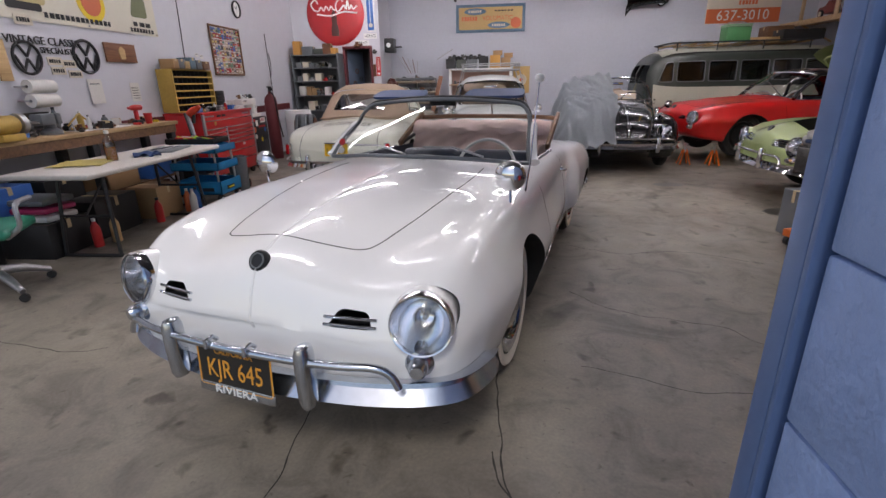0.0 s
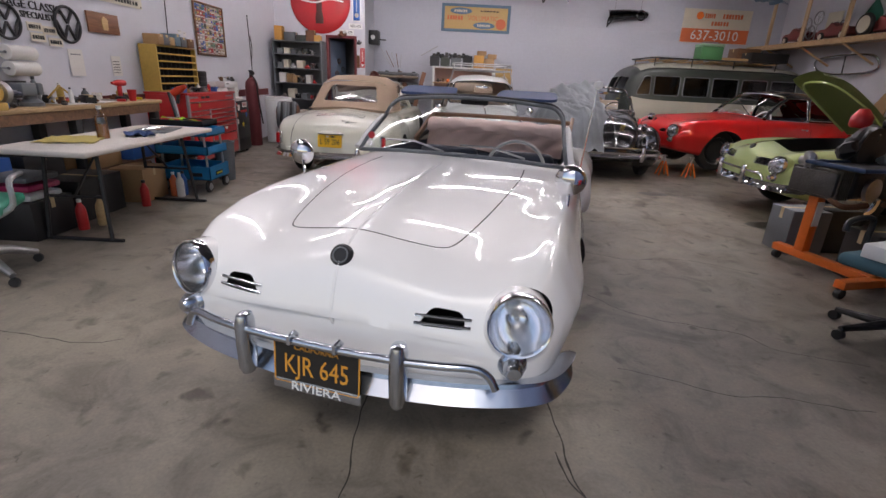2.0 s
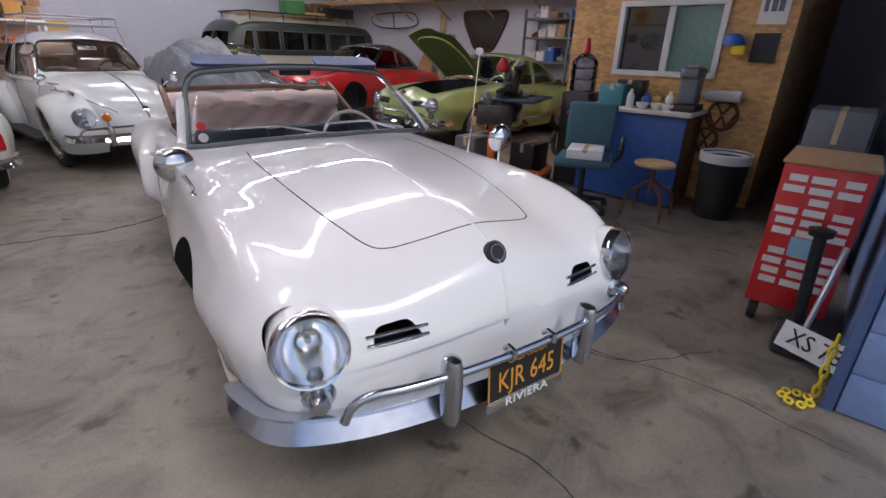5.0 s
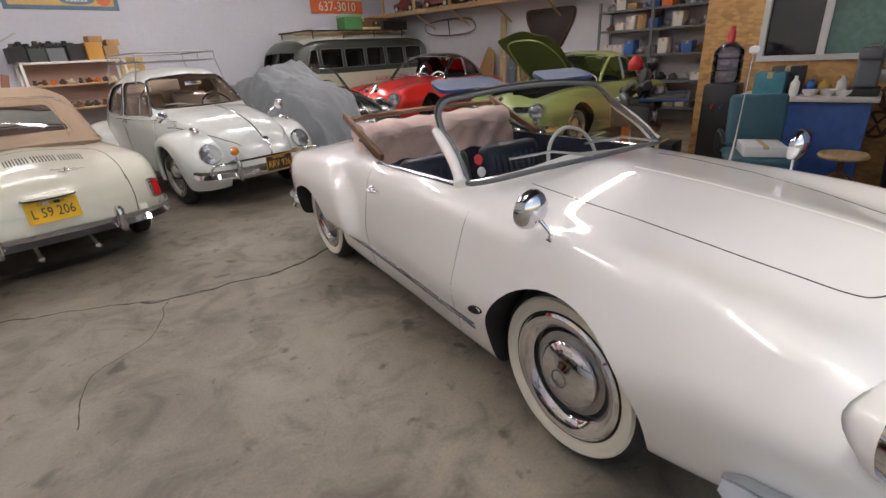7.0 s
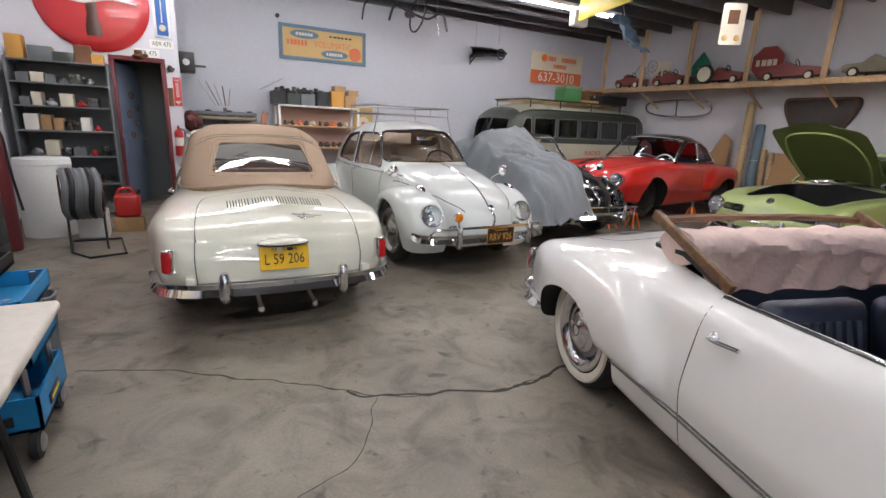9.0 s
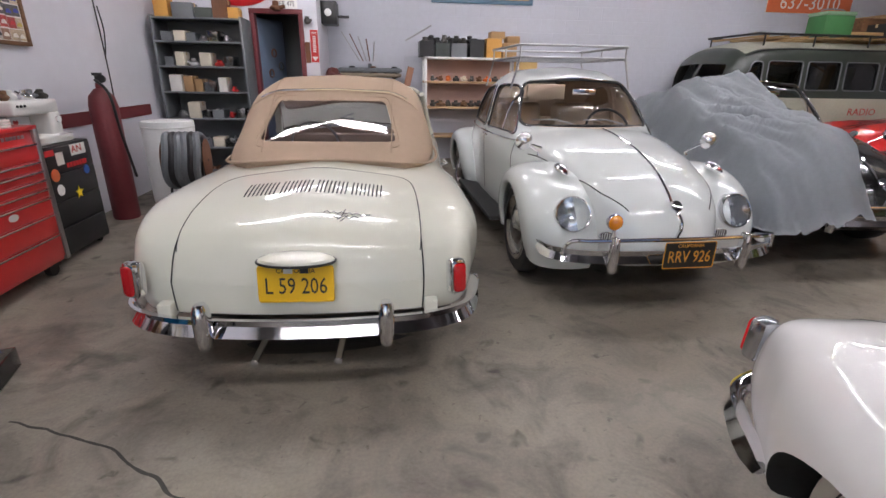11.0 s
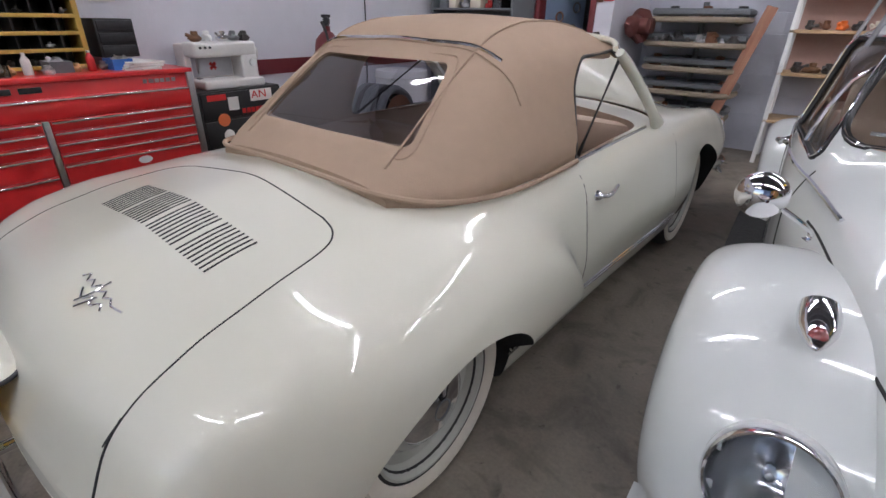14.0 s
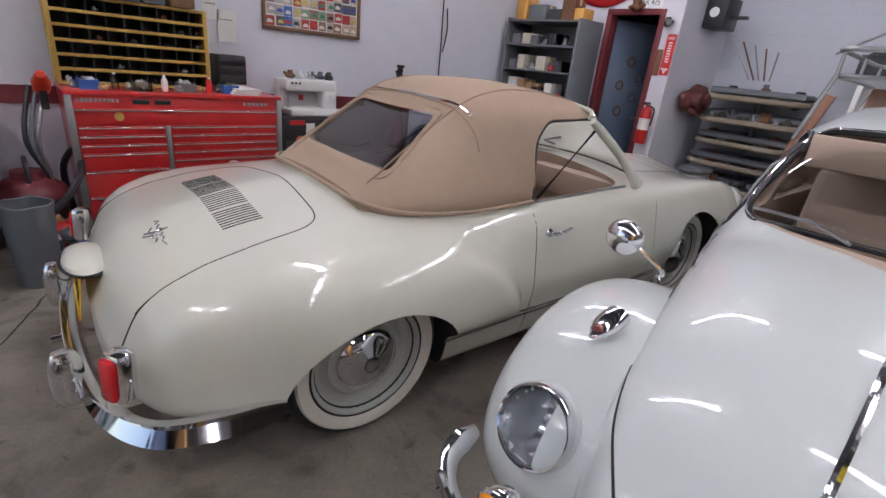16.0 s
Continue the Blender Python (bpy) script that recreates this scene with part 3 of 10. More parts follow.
def loft_body(keys, table, ys, n=44, sigma=0.05, ysig=0.06, plan=None, bulge=None):
    """A closed body from columns: xb zb (sill), w zm (widest), xs zs (crown), xv zv (deck edge), zc (middle)."""
    cols = smooth_table(keys, table, ys, ysig)
    bm = bmesh.new()
    rings = []
    for i, y in enumerate(ys):
        xb, zb, w, zm, xs, zs, xv, zv, zc = (c[i] for c in cols)
        half = section([(0, zb), (xb, zb), (w, zm), (xs, zs), (xv, zv), (0, zc)], n, sigma)
        half = [(x + bulge(x, y, z), z) if bulge else (x, z) for x, z in half]
        ring = half + [(-x, z) for x, z in half[-2:0:-1]]
        rings.append([bm.verts.new((x, y + (plan(x, y) if plan else 0), z)) for x, z in ring])
    m = len(rings[0])
    for a, b in zip(rings, rings[1:]):
        for k in range(m):
            bm.faces.new((a[k], a[(k + 1) % m], b[(k + 1) % m], b[k]))
    bm.faces.new(rings[0])
    bm.faces.new(list(reversed(rings[-1])))
    bmesh.ops.recalc_face_normals(bm, faces=bm.faces)
    return bm


def cut(bm, cutters, materials):
    """Takes the cutters' shapes out of a closed bmesh and gives the new mesh; a cutter is (bmesh, material index)."""
    me = bpy.data.meshes.new("body")
    bm.to_mesh(me)
    bm.free()
    for m in materials:
        me.materials.append(m)
    ob = bpy.data.objects.new("body", me)
    scene.collection.objects.link(ob)
    temp = []
    for cb, mi in cutters:
        bmesh.ops.recalc_face_normals(cb, faces=cb.faces)
        cm = bpy.data.meshes.new("cutter")
        for f in cb.faces:
            f.material_index = mi
        cb.to_mesh(cm)
        cb.free()
        for m in materials:
            cm.materials.append(m)
        co = bpy.data.objects.new("cutter", cm)
        scene.collection.objects.link(co)
        temp.append(co)
        md = ob.modifiers.new("cut", "BOOLEAN")
        md.operation, md.solver, md.object, md.material_mode = "DIFFERENCE", "EXACT", co, "INDEX"
    dg = bpy.context.evaluated_depsgraph_get()
    res = bpy.data.meshes.new_from_object(ob.evaluated_get(dg))
    for o in temp + [ob]:
        bpy.data.objects.remove(o)
    res.shade_smooth()
    res.set_sharp_from_angle(angle=radians(45))
    return res


def mesh_part(name, me, parent, label=""):
    ob = new(name, me)
    ob.parent = parent
    if label:
        ob["label"] = label
    return ob


def shoot(bvh, p, d, off=0.0):
    """The first point of the body along d from p, off metres out of it."""
    hit, nor, _, _ = bvh.ray_cast(Vector(p), Vector(d).normalized())
    return None if hit is None else hit + nor * off


def drape(bvh, pts, d, off=0.0):
    return [h for h in (shoot(bvh, p, d, off) for p in pts) if h is not None]


def ribbon(bvh, pts, d, r, off=0.0, closed=False, seg=6):
    q = drape(bvh, pts, d, off)
    return T(q, r, seg, closed=closed) if len(q) > 2 else None


def patch(bvh, outline, d, off, put, n=12):
    """A pane: a 2D outline filled from its middle, each point shot onto the body along d."""
    c = np.mean(np.array(outline), axis=0)
    bm = bmesh.new()
    rows = []
    for k in range(1, n + 1):
        row = []
        for a, b in outline:
            x, y = c[0] + (a - c[0]) * k / n, c[1] + (b - c[1]) * k / n
            h = shoot(bvh, put(x, y), d, off)
            row.append(bm.verts.new(h if h is not None else put(x, y)))
        rows.append(row)
    h = shoot(bvh, put(*c), d, off)
    mid = bm.verts.new(h if h is not None else put(*c))
    m = len(outline)
    for k in range(m):
        bm.faces.new((mid, rows[0][k], rows[0][(k + 1) % m]))
    for a, b in zip(rows, rows[1:]):
        for k in range(m):
            bm.faces.new((a[k], b[k], b[(k + 1) % m], a[(k + 1) % m]))
    return bm


def wheel(parent, x, y, z, side, whitewall=True, r=0.33, tyre_w=0.15, hub=True, rim=None, ring=True):
    """side is +1 or -1: the way its outer face looks along x."""
    M = Matrix.Translation((x, y, z)) @ Matrix.Rotation(radians(90 * side), 4, "Y")
    w = tyre_w / 2
    a, b = r, r * 0.70
    prof = [(b - 0.02, -w * 0.7), (b + 0.02, -w * 0.95), ((a + b) / 2, -w), (a - 0.025, -w * 0.85), (a - 0.004, -w * 0.6), (a, -w * 0.3), (a, w * 0.3), (a - 0.004, w * 0.6), (a - 0.025, w * 0.87)]
    ty = part("tyre", lathe(prof + [(a - 0.03, w * 0.9), (b, w * 0.9), (b - 0.02, w * 0.6)], 48, m=M), RUBBER, parent, "black rubber tyre")
    if whitewall:
        part("whitewall", lathe([(a - 0.034, w * 0.93), ((a + b) / 2 + 0.008, w * 1.06), (b + 0.022, w * 1.02), (b + 0.012, w * 0.90)], 48, m=M), WHITEWALL, ty, "broad cream whitewall band")
    rm = part("rim", lathe([(b + 0.006, w * 0.80), (b + 0.002, w * 0.92), (b - 0.006, w * 0.92), (b - 0.014, w * 0.7), (b - 0.024, w * 0.28), (b - 0.05, w * 0.12), (b - 0.06, w * 0.2), (b - 0.075, w * 0.5), (0.10, w * 0.55), (0.0, w * 0.55)], 40, m=M), rim or RIMPAINT, parent, "pale painted steel rim")
    if hub:
        if ring:
            part("trim_ring", lathe([(b + 0.004, w * 0.95), (b - 0.006, w * 1.04), (b - 0.03, w * 0.98), (b - 0.055, w * 0.62)], 40, m=M), CHROME, rm, "chrome trim ring")
        part("hubcap", lathe([(0.128, w * 0.6), (0.128, w * 0.75), (0.115, w * 0.92), (0.08, w * 1.12), (0.045, w * 1.2), (0.04, w * 1.24), (0.0, w * 1.26)], 36, m=M), CHROME, parent, "domed chrome hubcap")
        part("emblem", lathe([(0.034, w * 1.20), (0.034, w * 1.265), (0.030, w * 1.265), (0.030, w * 1.22)], 24, m=M), GREYMETAL, parent)
    return ty


GK = [-0.92, -0.915, -0.90, -0.87, -0.82, -0.72, -0.50, -0.25, 0.0, 0.35, 0.70, 1.10, 1.52, 1.73, 2.10, 2.40, 2.70, 2.92, 3.06, 3.14, 3.18, 3.20]
GT = [  # sill x, sill z, widest x, z, crown x, z, deck edge x, z, middle z
    [0.50, 0.58, 0.63, 0.66, 0.69, 0.71, 0.725, 0.73, 0.73, 0.72, 0.71, 0.70, 0.70, 0.70, 0.70, 0.70, 0.71, 0.72, 0.715, 0.69, 0.64, 0.53],
    [0.43, 0.395, 0.37, 0.35, 0.33, 0.30, 0.27, 0.23, 0.20, 0.17, 0.16, 0.16, 0.16, 0.16, 0.17, 0.20, 0.25, 0.29, 0.32, 0.34, 0.36, 0.39],
    [0.62, 0.67, 0.705, 0.73, 0.755, 0.785, 0.81, 0.82, 0.825, 0.82, 0.805, 0.78, 0.758, 0.756, 0.758, 0.760, 0.760, 0.755, 0.748, 0.73, 0.69, 0.58],
    [0.45, 0.48, 0.52, 0.56, 0.58, 0.59, 0.58, 0.55, 0.51, 0.48, 0.47, 0.46, 0.46, 0.48, 0.51, 0.53, 0.54, 0.53, 0.51, 0.48, 0.45, 0.43],
    [0.54, 0.59, 0.62, 0.64, 0.655, 0.675, 0.69, 0.70, 0.71, 0.72, 0.725, 0.715, 0.705, 0.70, 0.71, 0.725, 0.735, 0.73, 0.72, 0.695, 0.65, 0.55],
    [0.48, 0.56, 0.63, 0.69, 0.735, 0.785, 0.825, 0.842, 0.845, 0.835, 0.82, 0.80, 0.787, 0.785, 0.787, 0.785, 0.772, 0.745, 0.705, 0.655, 0.575, 0.48],
    [0.32, 0.34, 0.36, 0.375, 0.385, 0.40, 0.44, 0.48, 0.53, 0.58, 0.62, 0.64, 0.64, 0.62, 0.58, 0.55, 0.52, 0.50, 0.48, 0.45, 0.40, 0.33],
    [0.50, 0.59, 0.645, 0.685, 0.71, 0.742, 0.782, 0.820, 0.848, 0.868, 0.872, 0.862, 0.855, 0.852, 0.842, 0.825, 0.795, 0.752, 0.70, 0.64, 0.56, 0.475],
    [0.51, 0.61, 0.68, 0.74, 0.785, 0.83, 0.868, 0.892, 0.908, 0.92, 0.925, 0.92, 0.915, 0.91, 0.905, 0.885, 0.845, 0.79, 0.725, 0.655, 0.565, 0.48],
]


def soft_step(t):
    t = min(1.0, max(0.0, t))
    return t * t * (3 - 2 * t)


def haunch(x, y, z):
    """How far the rear fender stands out of the door's plane: its leading edge climbs from the sill and sweeps back into the shoulder."""
    u = min(1.0, max(0.0, (z - 0.40) / 0.40))
    edge = 1.615 + 0.50 * (1 - math.sqrt(max(0.0, 1 - u * u)))
    side = soft_step((abs(x) - 0.50) / 0.2)
    return 0.082 * soft_step((y - edge) / (0.10 + 0.16 * u)) * (1 - soft_step((z - 0.62) / 0.24)) * side * (1 - 0.85 * soft_step((y - 2.55) / 0.6)) * max(soft_step((y - 2.15) / 0.1), soft_step((z - 0.33) / 0.09))


def ghia_plan(x, y):
    f = min(1, max(0, (-0.25 - y) / 0.5))
    r = min(1, max(0, (y - 2.75) / 0.35))
    return (x / 0.8) ** 2 * (0.10 * f - 0.10 * r)


def ghia_stations():
    return np.concatenate([np.linspace(-0.92, -0.8, 14), np.linspace(-0.77, -0.5, 10), np.linspace(-0.45, 1.52, 41), np.linspace(1.54, 2.2, 42), np.linspace(2.24, 2.75, 12), np.linspace(2.79, 3.05, 9), np.linspace(3.07, 3.20, 12)])


def arch(y, z, r, x0, x1, flat=0.0, rise=1.0):
    pts = [(y + (r + flat) * math.cos(a), z + r * rise * math.sin(a)) for a in (math.pi * k / 24 for k in range(25))]
    pts += [(y - r - flat, z - 0.5), (y + r + flat, z - 0.5)]
    return prism(pts, x0, x1, "x")


def bumper(parent, pts, label, mtl, hgt=0.055, dep=0.045):
    """A blade bumper: a curved section carried along points, first to last."""
    pts = [Vector(p) for p in pts]
    bm = bmesh.new()
    sec = [(-0.3, -1), (0.25, -0.95), (0.75, -0.6), (1, 0), (0.75, 0.6), (0.25, 0.95), (-0.3, 1), (-0.1, 0.7), (0.35, 0), (-0.1, -0.7)]
    rings = []
    n = len(pts)
    for i, p in enumerate(pts):
        d = (pts[min(i + 1, n - 1)] - pts[max(i - 1, 0)]).normalized()
        out = d.cross(Vector((0, 0, 1))).normalized()
        e = min(i, n - 1 - i) / 3
        s = 0.55 + 0.45 * min(1, e)
        rings.append([bm.verts.new(p + out * a * dep * s + Vector((0, 0, b * hgt * s))) for a, b in sec])
    m = len(sec)
    for a, b in zip(rings, rings[1:]):
        for k in range(m):
            bm.faces.new((a[k], a[(k + 1) % m], b[(k + 1) % m], b[k]))
    bm.faces.new(rings[0])
    bm.faces.new(list(reversed(rings[-1])))
    return part("bumper", bm, mtl, parent, label)


def headlight(parent, x, y, z, yaw, tilt=8, r=0.092, shell=None):
    M = Matrix.Translation((x, y, z)) @ Matrix.Rotation(radians(yaw), 4, "Z") @ Matrix.Rotation(radians(90 - tilt), 4, "X")
    h = part("headlight", lathe([(r * 1.12, -0.05), (r * 1.15, 0.0), (r * 1.13, 0.018), (r * 1.08, 0.028), (r * 1.03, 0.026), (r * 1.01, 0.015)], 40, m=M), CHROME, parent, "round headlight with chrome rim")
    if shell:
        part("lamp_bucket", lathe([(r * 1.125, 0.006), (r * 1.15, -0.02), (r * 1.17, -0.06), (r * 1.17, -0.16)], 40, m=M), shell, h, "body-coloured lamp bucket")
    part("reflector", lathe([(r * 1.01, 0.012), (r * 0.96, -0.02), (r * 0.82, -0.06), (r * 0.55, -0.092), (r * 0.3, -0.106), (0, -0.112)], 32, m=M), REFLECTOR, h)
    part("bulb", lathe([(0.0, -0.052), (0.008, -0.055), (0.011, -0.075), (0.009, -0.105)], 12, m=M), STEEL, h)
    lens = part("lens", lathe([(r * 1.02, 0.018), (r * 0.87, 0.034), (r * 0.6, 0.045), (r * 0.3, 0.051), (0, 0.053)], 40, m=M), HEADGLASS, h, "ribbed clear glass lens")
    lens.visible_shadow = False
    return h


def side_mirror(parent, foot, head, out, r=0.062, label="round chrome mirror on a stalk"):
    foot, head, out = Vector(foot), Vector(head), Vector(out).normalized()
    ob = part("door_mirror", T(curve([foot, foot + Vector((0, 0, 0.03)), head], 10), [0.012] + [0.007] * 10, 8), CHROME, parent, label)
    q = out.to_track_quat("Z", "Y").to_matrix().to_4x4()
    M = Matrix.Translation(head) @ q
    part("mirror_shell", lathe([(r, 0.006), (r * 1.02, 0.0), (r * 0.95, -0.015), (r * 0.7, -0.032), (r * 0.3, -0.042), (0, -0.044)], 28, m=M), CHROME, ob)
    part("mirror_glass", lathe([(r * 0.98, 0.004), (0, 0.004)], 28, m=M), MIRROR, ob)
    return ob


def handle(parent, p, side):
    """A pull handle on a door; side is the sign of x."""
    x, y, z = p
    h = part("door_handle", T(curve([(x, y + 0.02, z), (x + side * 0.035, y + 0.015, z + 0.004), (x + side * 0.042, y - 0.03, z + 0.008), (x + side * 0.03, y - 0.1, z + 0.012), (x + side * 0.028, y - 0.115, z + 0.012)], 16), 0.0085, 10), CHROME, parent, "chrome pull handle")
    part("handle_base", lathe([(0.022, 0), (0.022, 0.006), (0.012, 0.02), (0, 0.022)], 16, m=Matrix.Translation((x, y + 0.02, z)) @ Matrix.Rotation(radians(90 * side), 4, "Y")), CHROME, h)
    return h


def plate(parent, M, body, ink, ground, w=0.305, h=0.152, head="CALIFORNIA", foot="", name="licence_plate"):
    """A pressed plate that faces -y of M."""
    pl = part(name, prism(rounded([(-w / 2, -h / 2), (w / 2, -h / 2), (w / 2, h / 2), (-w / 2, h / 2)], 0.012), -0.0015, 0.0015, "y"), ground, parent, "pressed licence plate reading " + body)
    pl.matrix_local = M
    rim = [(a, -0.0015, b) for a, b in rounded([(-w / 2, -h / 2), (w / 2, -h / 2), (w / 2, h / 2), (-w / 2, h / 2)], 0.012)]
    part("plate_rim", T(rim, 0.003, 6, closed=True), ink if ground is PLATEBLK else ground, pl)
    text(body, 0.098, ink, pl, facing(0, -0.002, -0.012), squeeze=0.74)
    text(head, 0.028, ink, pl, facing(0, -0.002, 0.055))
    return pl


def ghia(m, paint, label, top="open", front_hood=True, wheels="white", interior=NAVYVINYL, front_bumper=True, rear_bumper=True, grilles="two", chrome=CHROME, cutbay=False, lamps=True):
    """A small 2+2 with full fenders. Local: front to -y, the front axle at y = 0, floor at z = 0."""
    car = thing("car", m, label, "car")
    full = loft_body(GK, GT, ghia_stations(), 64, 0.048, 0.024, ghia_plan, haunch)
    bvh = BVHTree.FromBMesh(full)
    mats = [paint, UNDER, interior, DARKMETAL]
    cutters = []
    for side in (-1, 1):
        cutters.append((arch(0.0, 0.315, 0.355, side * 0.46, side * 0.95), 1))
        cutters.append((arch(2.40, 0.31, 0.345, side * 0.50, side * 0.95, 0.015, 0.78), 1))
    # headlight wells
    if lamps:
        for side in (-1, 1):
            cutters.append((prism([(side * 0.612 + 0.094 * math.cos(a), 0.63 + 0.094 * math.sin(a)) for a in (2 * math.pi * k / 32 for k in range(32))], -1.05, -0.66, "y"), 3))
    # cockpit
    cock = rounded([(-0.60, 0.74), (-0.35, 0.66), (0.35, 0.66), (0.60, 0.74), (0.615, 1.55), (0.50, 1.98), (-0.50, 1.98), (-0.615, 1.55)], 0.12)
    if top == "coupe":
        cock = rounded([(-0.60, 0.74), (0.60, 0.74), (0.60, 1.55), (0.50, 2.1), (-0.50, 2.1), (-0.60, 1.55)], 0.12)
    cutters.append((prism(cock, 0.30, 1.2), 2))
    # nose air intakes
    for side in (-1, 1):
        if grilles == "two":
            mouth = rounded([(side * 0.295, 0.595), (side * 0.45, 0.595), (side * 0.435, 0.648), (side * 0.335, 0.655)], 0.022)
        else:
            mouth = rounded([(side * 0.24, 0.60), (side * 0.50, 0.60), (side * 0.50, 0.68), (side * 0.27, 0.68)], 0.02)
        cutters.append((prism(mouth, -1.0, -0.70, "y"), 3))
    if cutbay:
        bay = rounded([(-0.44, -0.62), (0.44, -0.62), (0.56, 0.30), (0.50, 0.52), (-0.50, 0.52), (-0.56, 0.30)], 0.1)
        cutters.append((prism(bay, 0.45, 1.2), 3))
    me = cut(full, cutters, mats)
    mesh_part("body", me, car, "glossy rounded steel body")
    if not cutbay:
        crest = drape(bvh, [Vector((0, y, 2)) for y in np.linspace(0.30, -0.80, 34)], (0, 0, -1), -0.0035) + drape(bvh, [Vector((0, -2, z)) for z in np.linspace(0.745, 0.47, 12)], (0, 1, 0), -0.0035)
        part("nose_crease", T(crest, 0.007, 10), paint, car, "raised centre crease of the hood and nose")
    # hood outline, door gaps, lids
    if not cutbay:
        half = [(0.425, 0.48), (0.435, 0.30), (0.428, 0.05), (0.400, -0.25), (0.358, -0.50), (0.328, -0.612), (0.292, -0.652), (0.235, -0.672), (0.12, -0.694), (0.0, -0.706)]
        hood = curve([(-a, b) for a, b in half] + list(reversed(half[:-1])), 110)
        part("hood_gap", ribbon(bvh, [(a.x, a.y, 2) for a in (Vector((p.x, p.y, 0)) for p in [Vector((*q, 0)) if len(q) == 2 else q for q in hood])], (0, 0, -1), 0.0035, -0.0018), SEAM, car)
    lid = curve([(-0.36, 2.475), (-0.43, 2.50), (-0.475, 2.56), (-0.50, 2.70), (-0.515, 2.90), (-0.52, 3.05), (-0.515, 3.10)], 50)
    lid = [Vector((a.x, a.y, 2)) for a in (Vector((*q, 0)) if len(q) == 2 else q for q in lid)]
    top_line = [Vector((-0.36 + 0.72 * k / 20, 2.475 - 0.02 * math.sin(math.pi * k / 20), 2)) for k in range(21)]
    part("lid_gap", ribbon(bvh, list(reversed(lid)) + top_line + [Vector((-p.x, p.y, 2)) for p in lid], (0, 0, -1), 0.0036, -0.002), SEAM, car)
    for side in (-1, 1):
        low = [Vector((side * (0.52 + 0.01 * math.sin(k / 4)), 4, 0.67 - 0.31 * k / 12)) for k in range(13)]
        g = ribbon(bvh, low, (0, -1, 0), 0.0035)
        if g:
            part("lid_gap", g, SEAM, car)
        # door gaps
        back = [Vector((side * 2, 1.535 + 0.02 * math.sin(k / 20 * 3) + (0.06 * (k / 20 - 0.55) ** 2), 0.84 - 0.64 * k / 20)) for k in range(21)]
        fore = [Vector((side * 2, 0.60 - 0.06 * (1 - k / 20), 0.84 - 0.62 * k / 20)) for k in range(21)]
        for line, sunk in ((back, 0.0018), (fore, 0.0026)):
            g = ribbon(bvh, line, (-side, 0, 0), 0.0034, -sunk)
            if g:
                part("door_gap", g, SEAM, car)
        if wheels != "bare":
            for dz in (0.0, 0.022):
                g = ribbon(bvh, [Vector((side * 2, 0.44 + 1.62 * k / 30, 0.335 + dz - 0.012 * k / 30)) for k in range(31)], (-side, 0, 0), 0.0055, 0.002)
                if g:
                    part("sill_trim", g, chrome, car, "thin chrome sill strip")
        h = shoot(bvh, (side * 2, 1.45, 0.722), (-side, 0, 0))
        if h is not None:
            handle(car, (h.x, 1.45, 0.722), side)
        # belt moulding
        g = ribbon(bvh, [Vector((side * (0.627), 0.75 + 0.8 * k / 16, 2)) for k in range(17)], (0, 0, -1), 0.008, 0.003)
        if g:
            part("belt_trim", g, chrome, car)
        # lamps
        if lamps:
            headlight(car, side * 0.61, -0.84, 0.63, side * 13, shell=paint)
            t = part("turn_signal", lathe([(0.045, -0.03), (0.044, 0.0), (0.04, 0.02), (0.028, 0.03), (0.026, 0.055), (0.018, 0.068), (0, 0.07)], 24,
                                          m=Matrix.Translation((side * 0.60, -0.84, 0.498)) @ Matrix.Rotation(radians(side * 15), 4, "Z") @ Matrix.Rotation(radians(90), 4, "X") @ Matrix.Scale(1.15, 4)), chrome, car, "bullet turn signal")
        tl = part("tail_light", B((-0.038, 0.038, -0.03, 0.03, -0.078, 0.078), bevel=0.018), chrome, car, "upright red tail light in a chrome bezel")
        tl.matrix_local = Matrix.Translation((side * 0.668, 3.165, 0.535)) @ Matrix.Rotation(radians(-side * 28), 4, "Z") @ Matrix.Rotation(radians(4), 4, "X")
        part("lens", B((-0.029, 0.029, 0.02, 0.044, -0.064, 0.064), bevel=0.016), REDLENS, tl, "ribbed red lens")
        # wheels
        if wheels == "white":
            wheel(car, side * 0.645, 0.0, 0.33, side, ring=top == "open", rim=STEEL if top == "open" else None)
            wheel(car, side * 0.635, 2.40, 0.33, side, ring=top == "open", rim=STEEL if top == "open" else None)
        elif wheels == "black":
            wheel(car, side * 0.645, 0.0, 0.33, side, False)
            wheel(car, side * 0.635, 2.40, 0.33, side, False)
        elif wheels == "bare":
            wheel(car, side * 0.56, 0.0, 0.33, side, False, hub=False, rim=DARKMETAL)
            wheel(car, side * 0.635, 2.40, 0.33, side, False, hub=False, rim=DARKMETAL)
    # intake bars
    for side in (-1, 1):
        n = 2 if grilles == "two" else 4
        for k in range(n):
            z = (0.603 + 0.024 * k) if grilles == "two" else (0.612 + 0.018 * k)
            a, b = (0.285, 0.465) if grilles == "two" else (0.23, 0.51)
            q = [Vector((side * (a + (b - a) * j / 8), -2, z)) for j in range(9)]
            g = ribbon(bvh, q, (0, 1, 0), 0.0055, 0.004)
            if g:
                part("grille_bar", g, chrome, car, "thin chrome intake bar")
    nb = shoot(bvh, (0, -2, 0.765), (0, 1, 0))
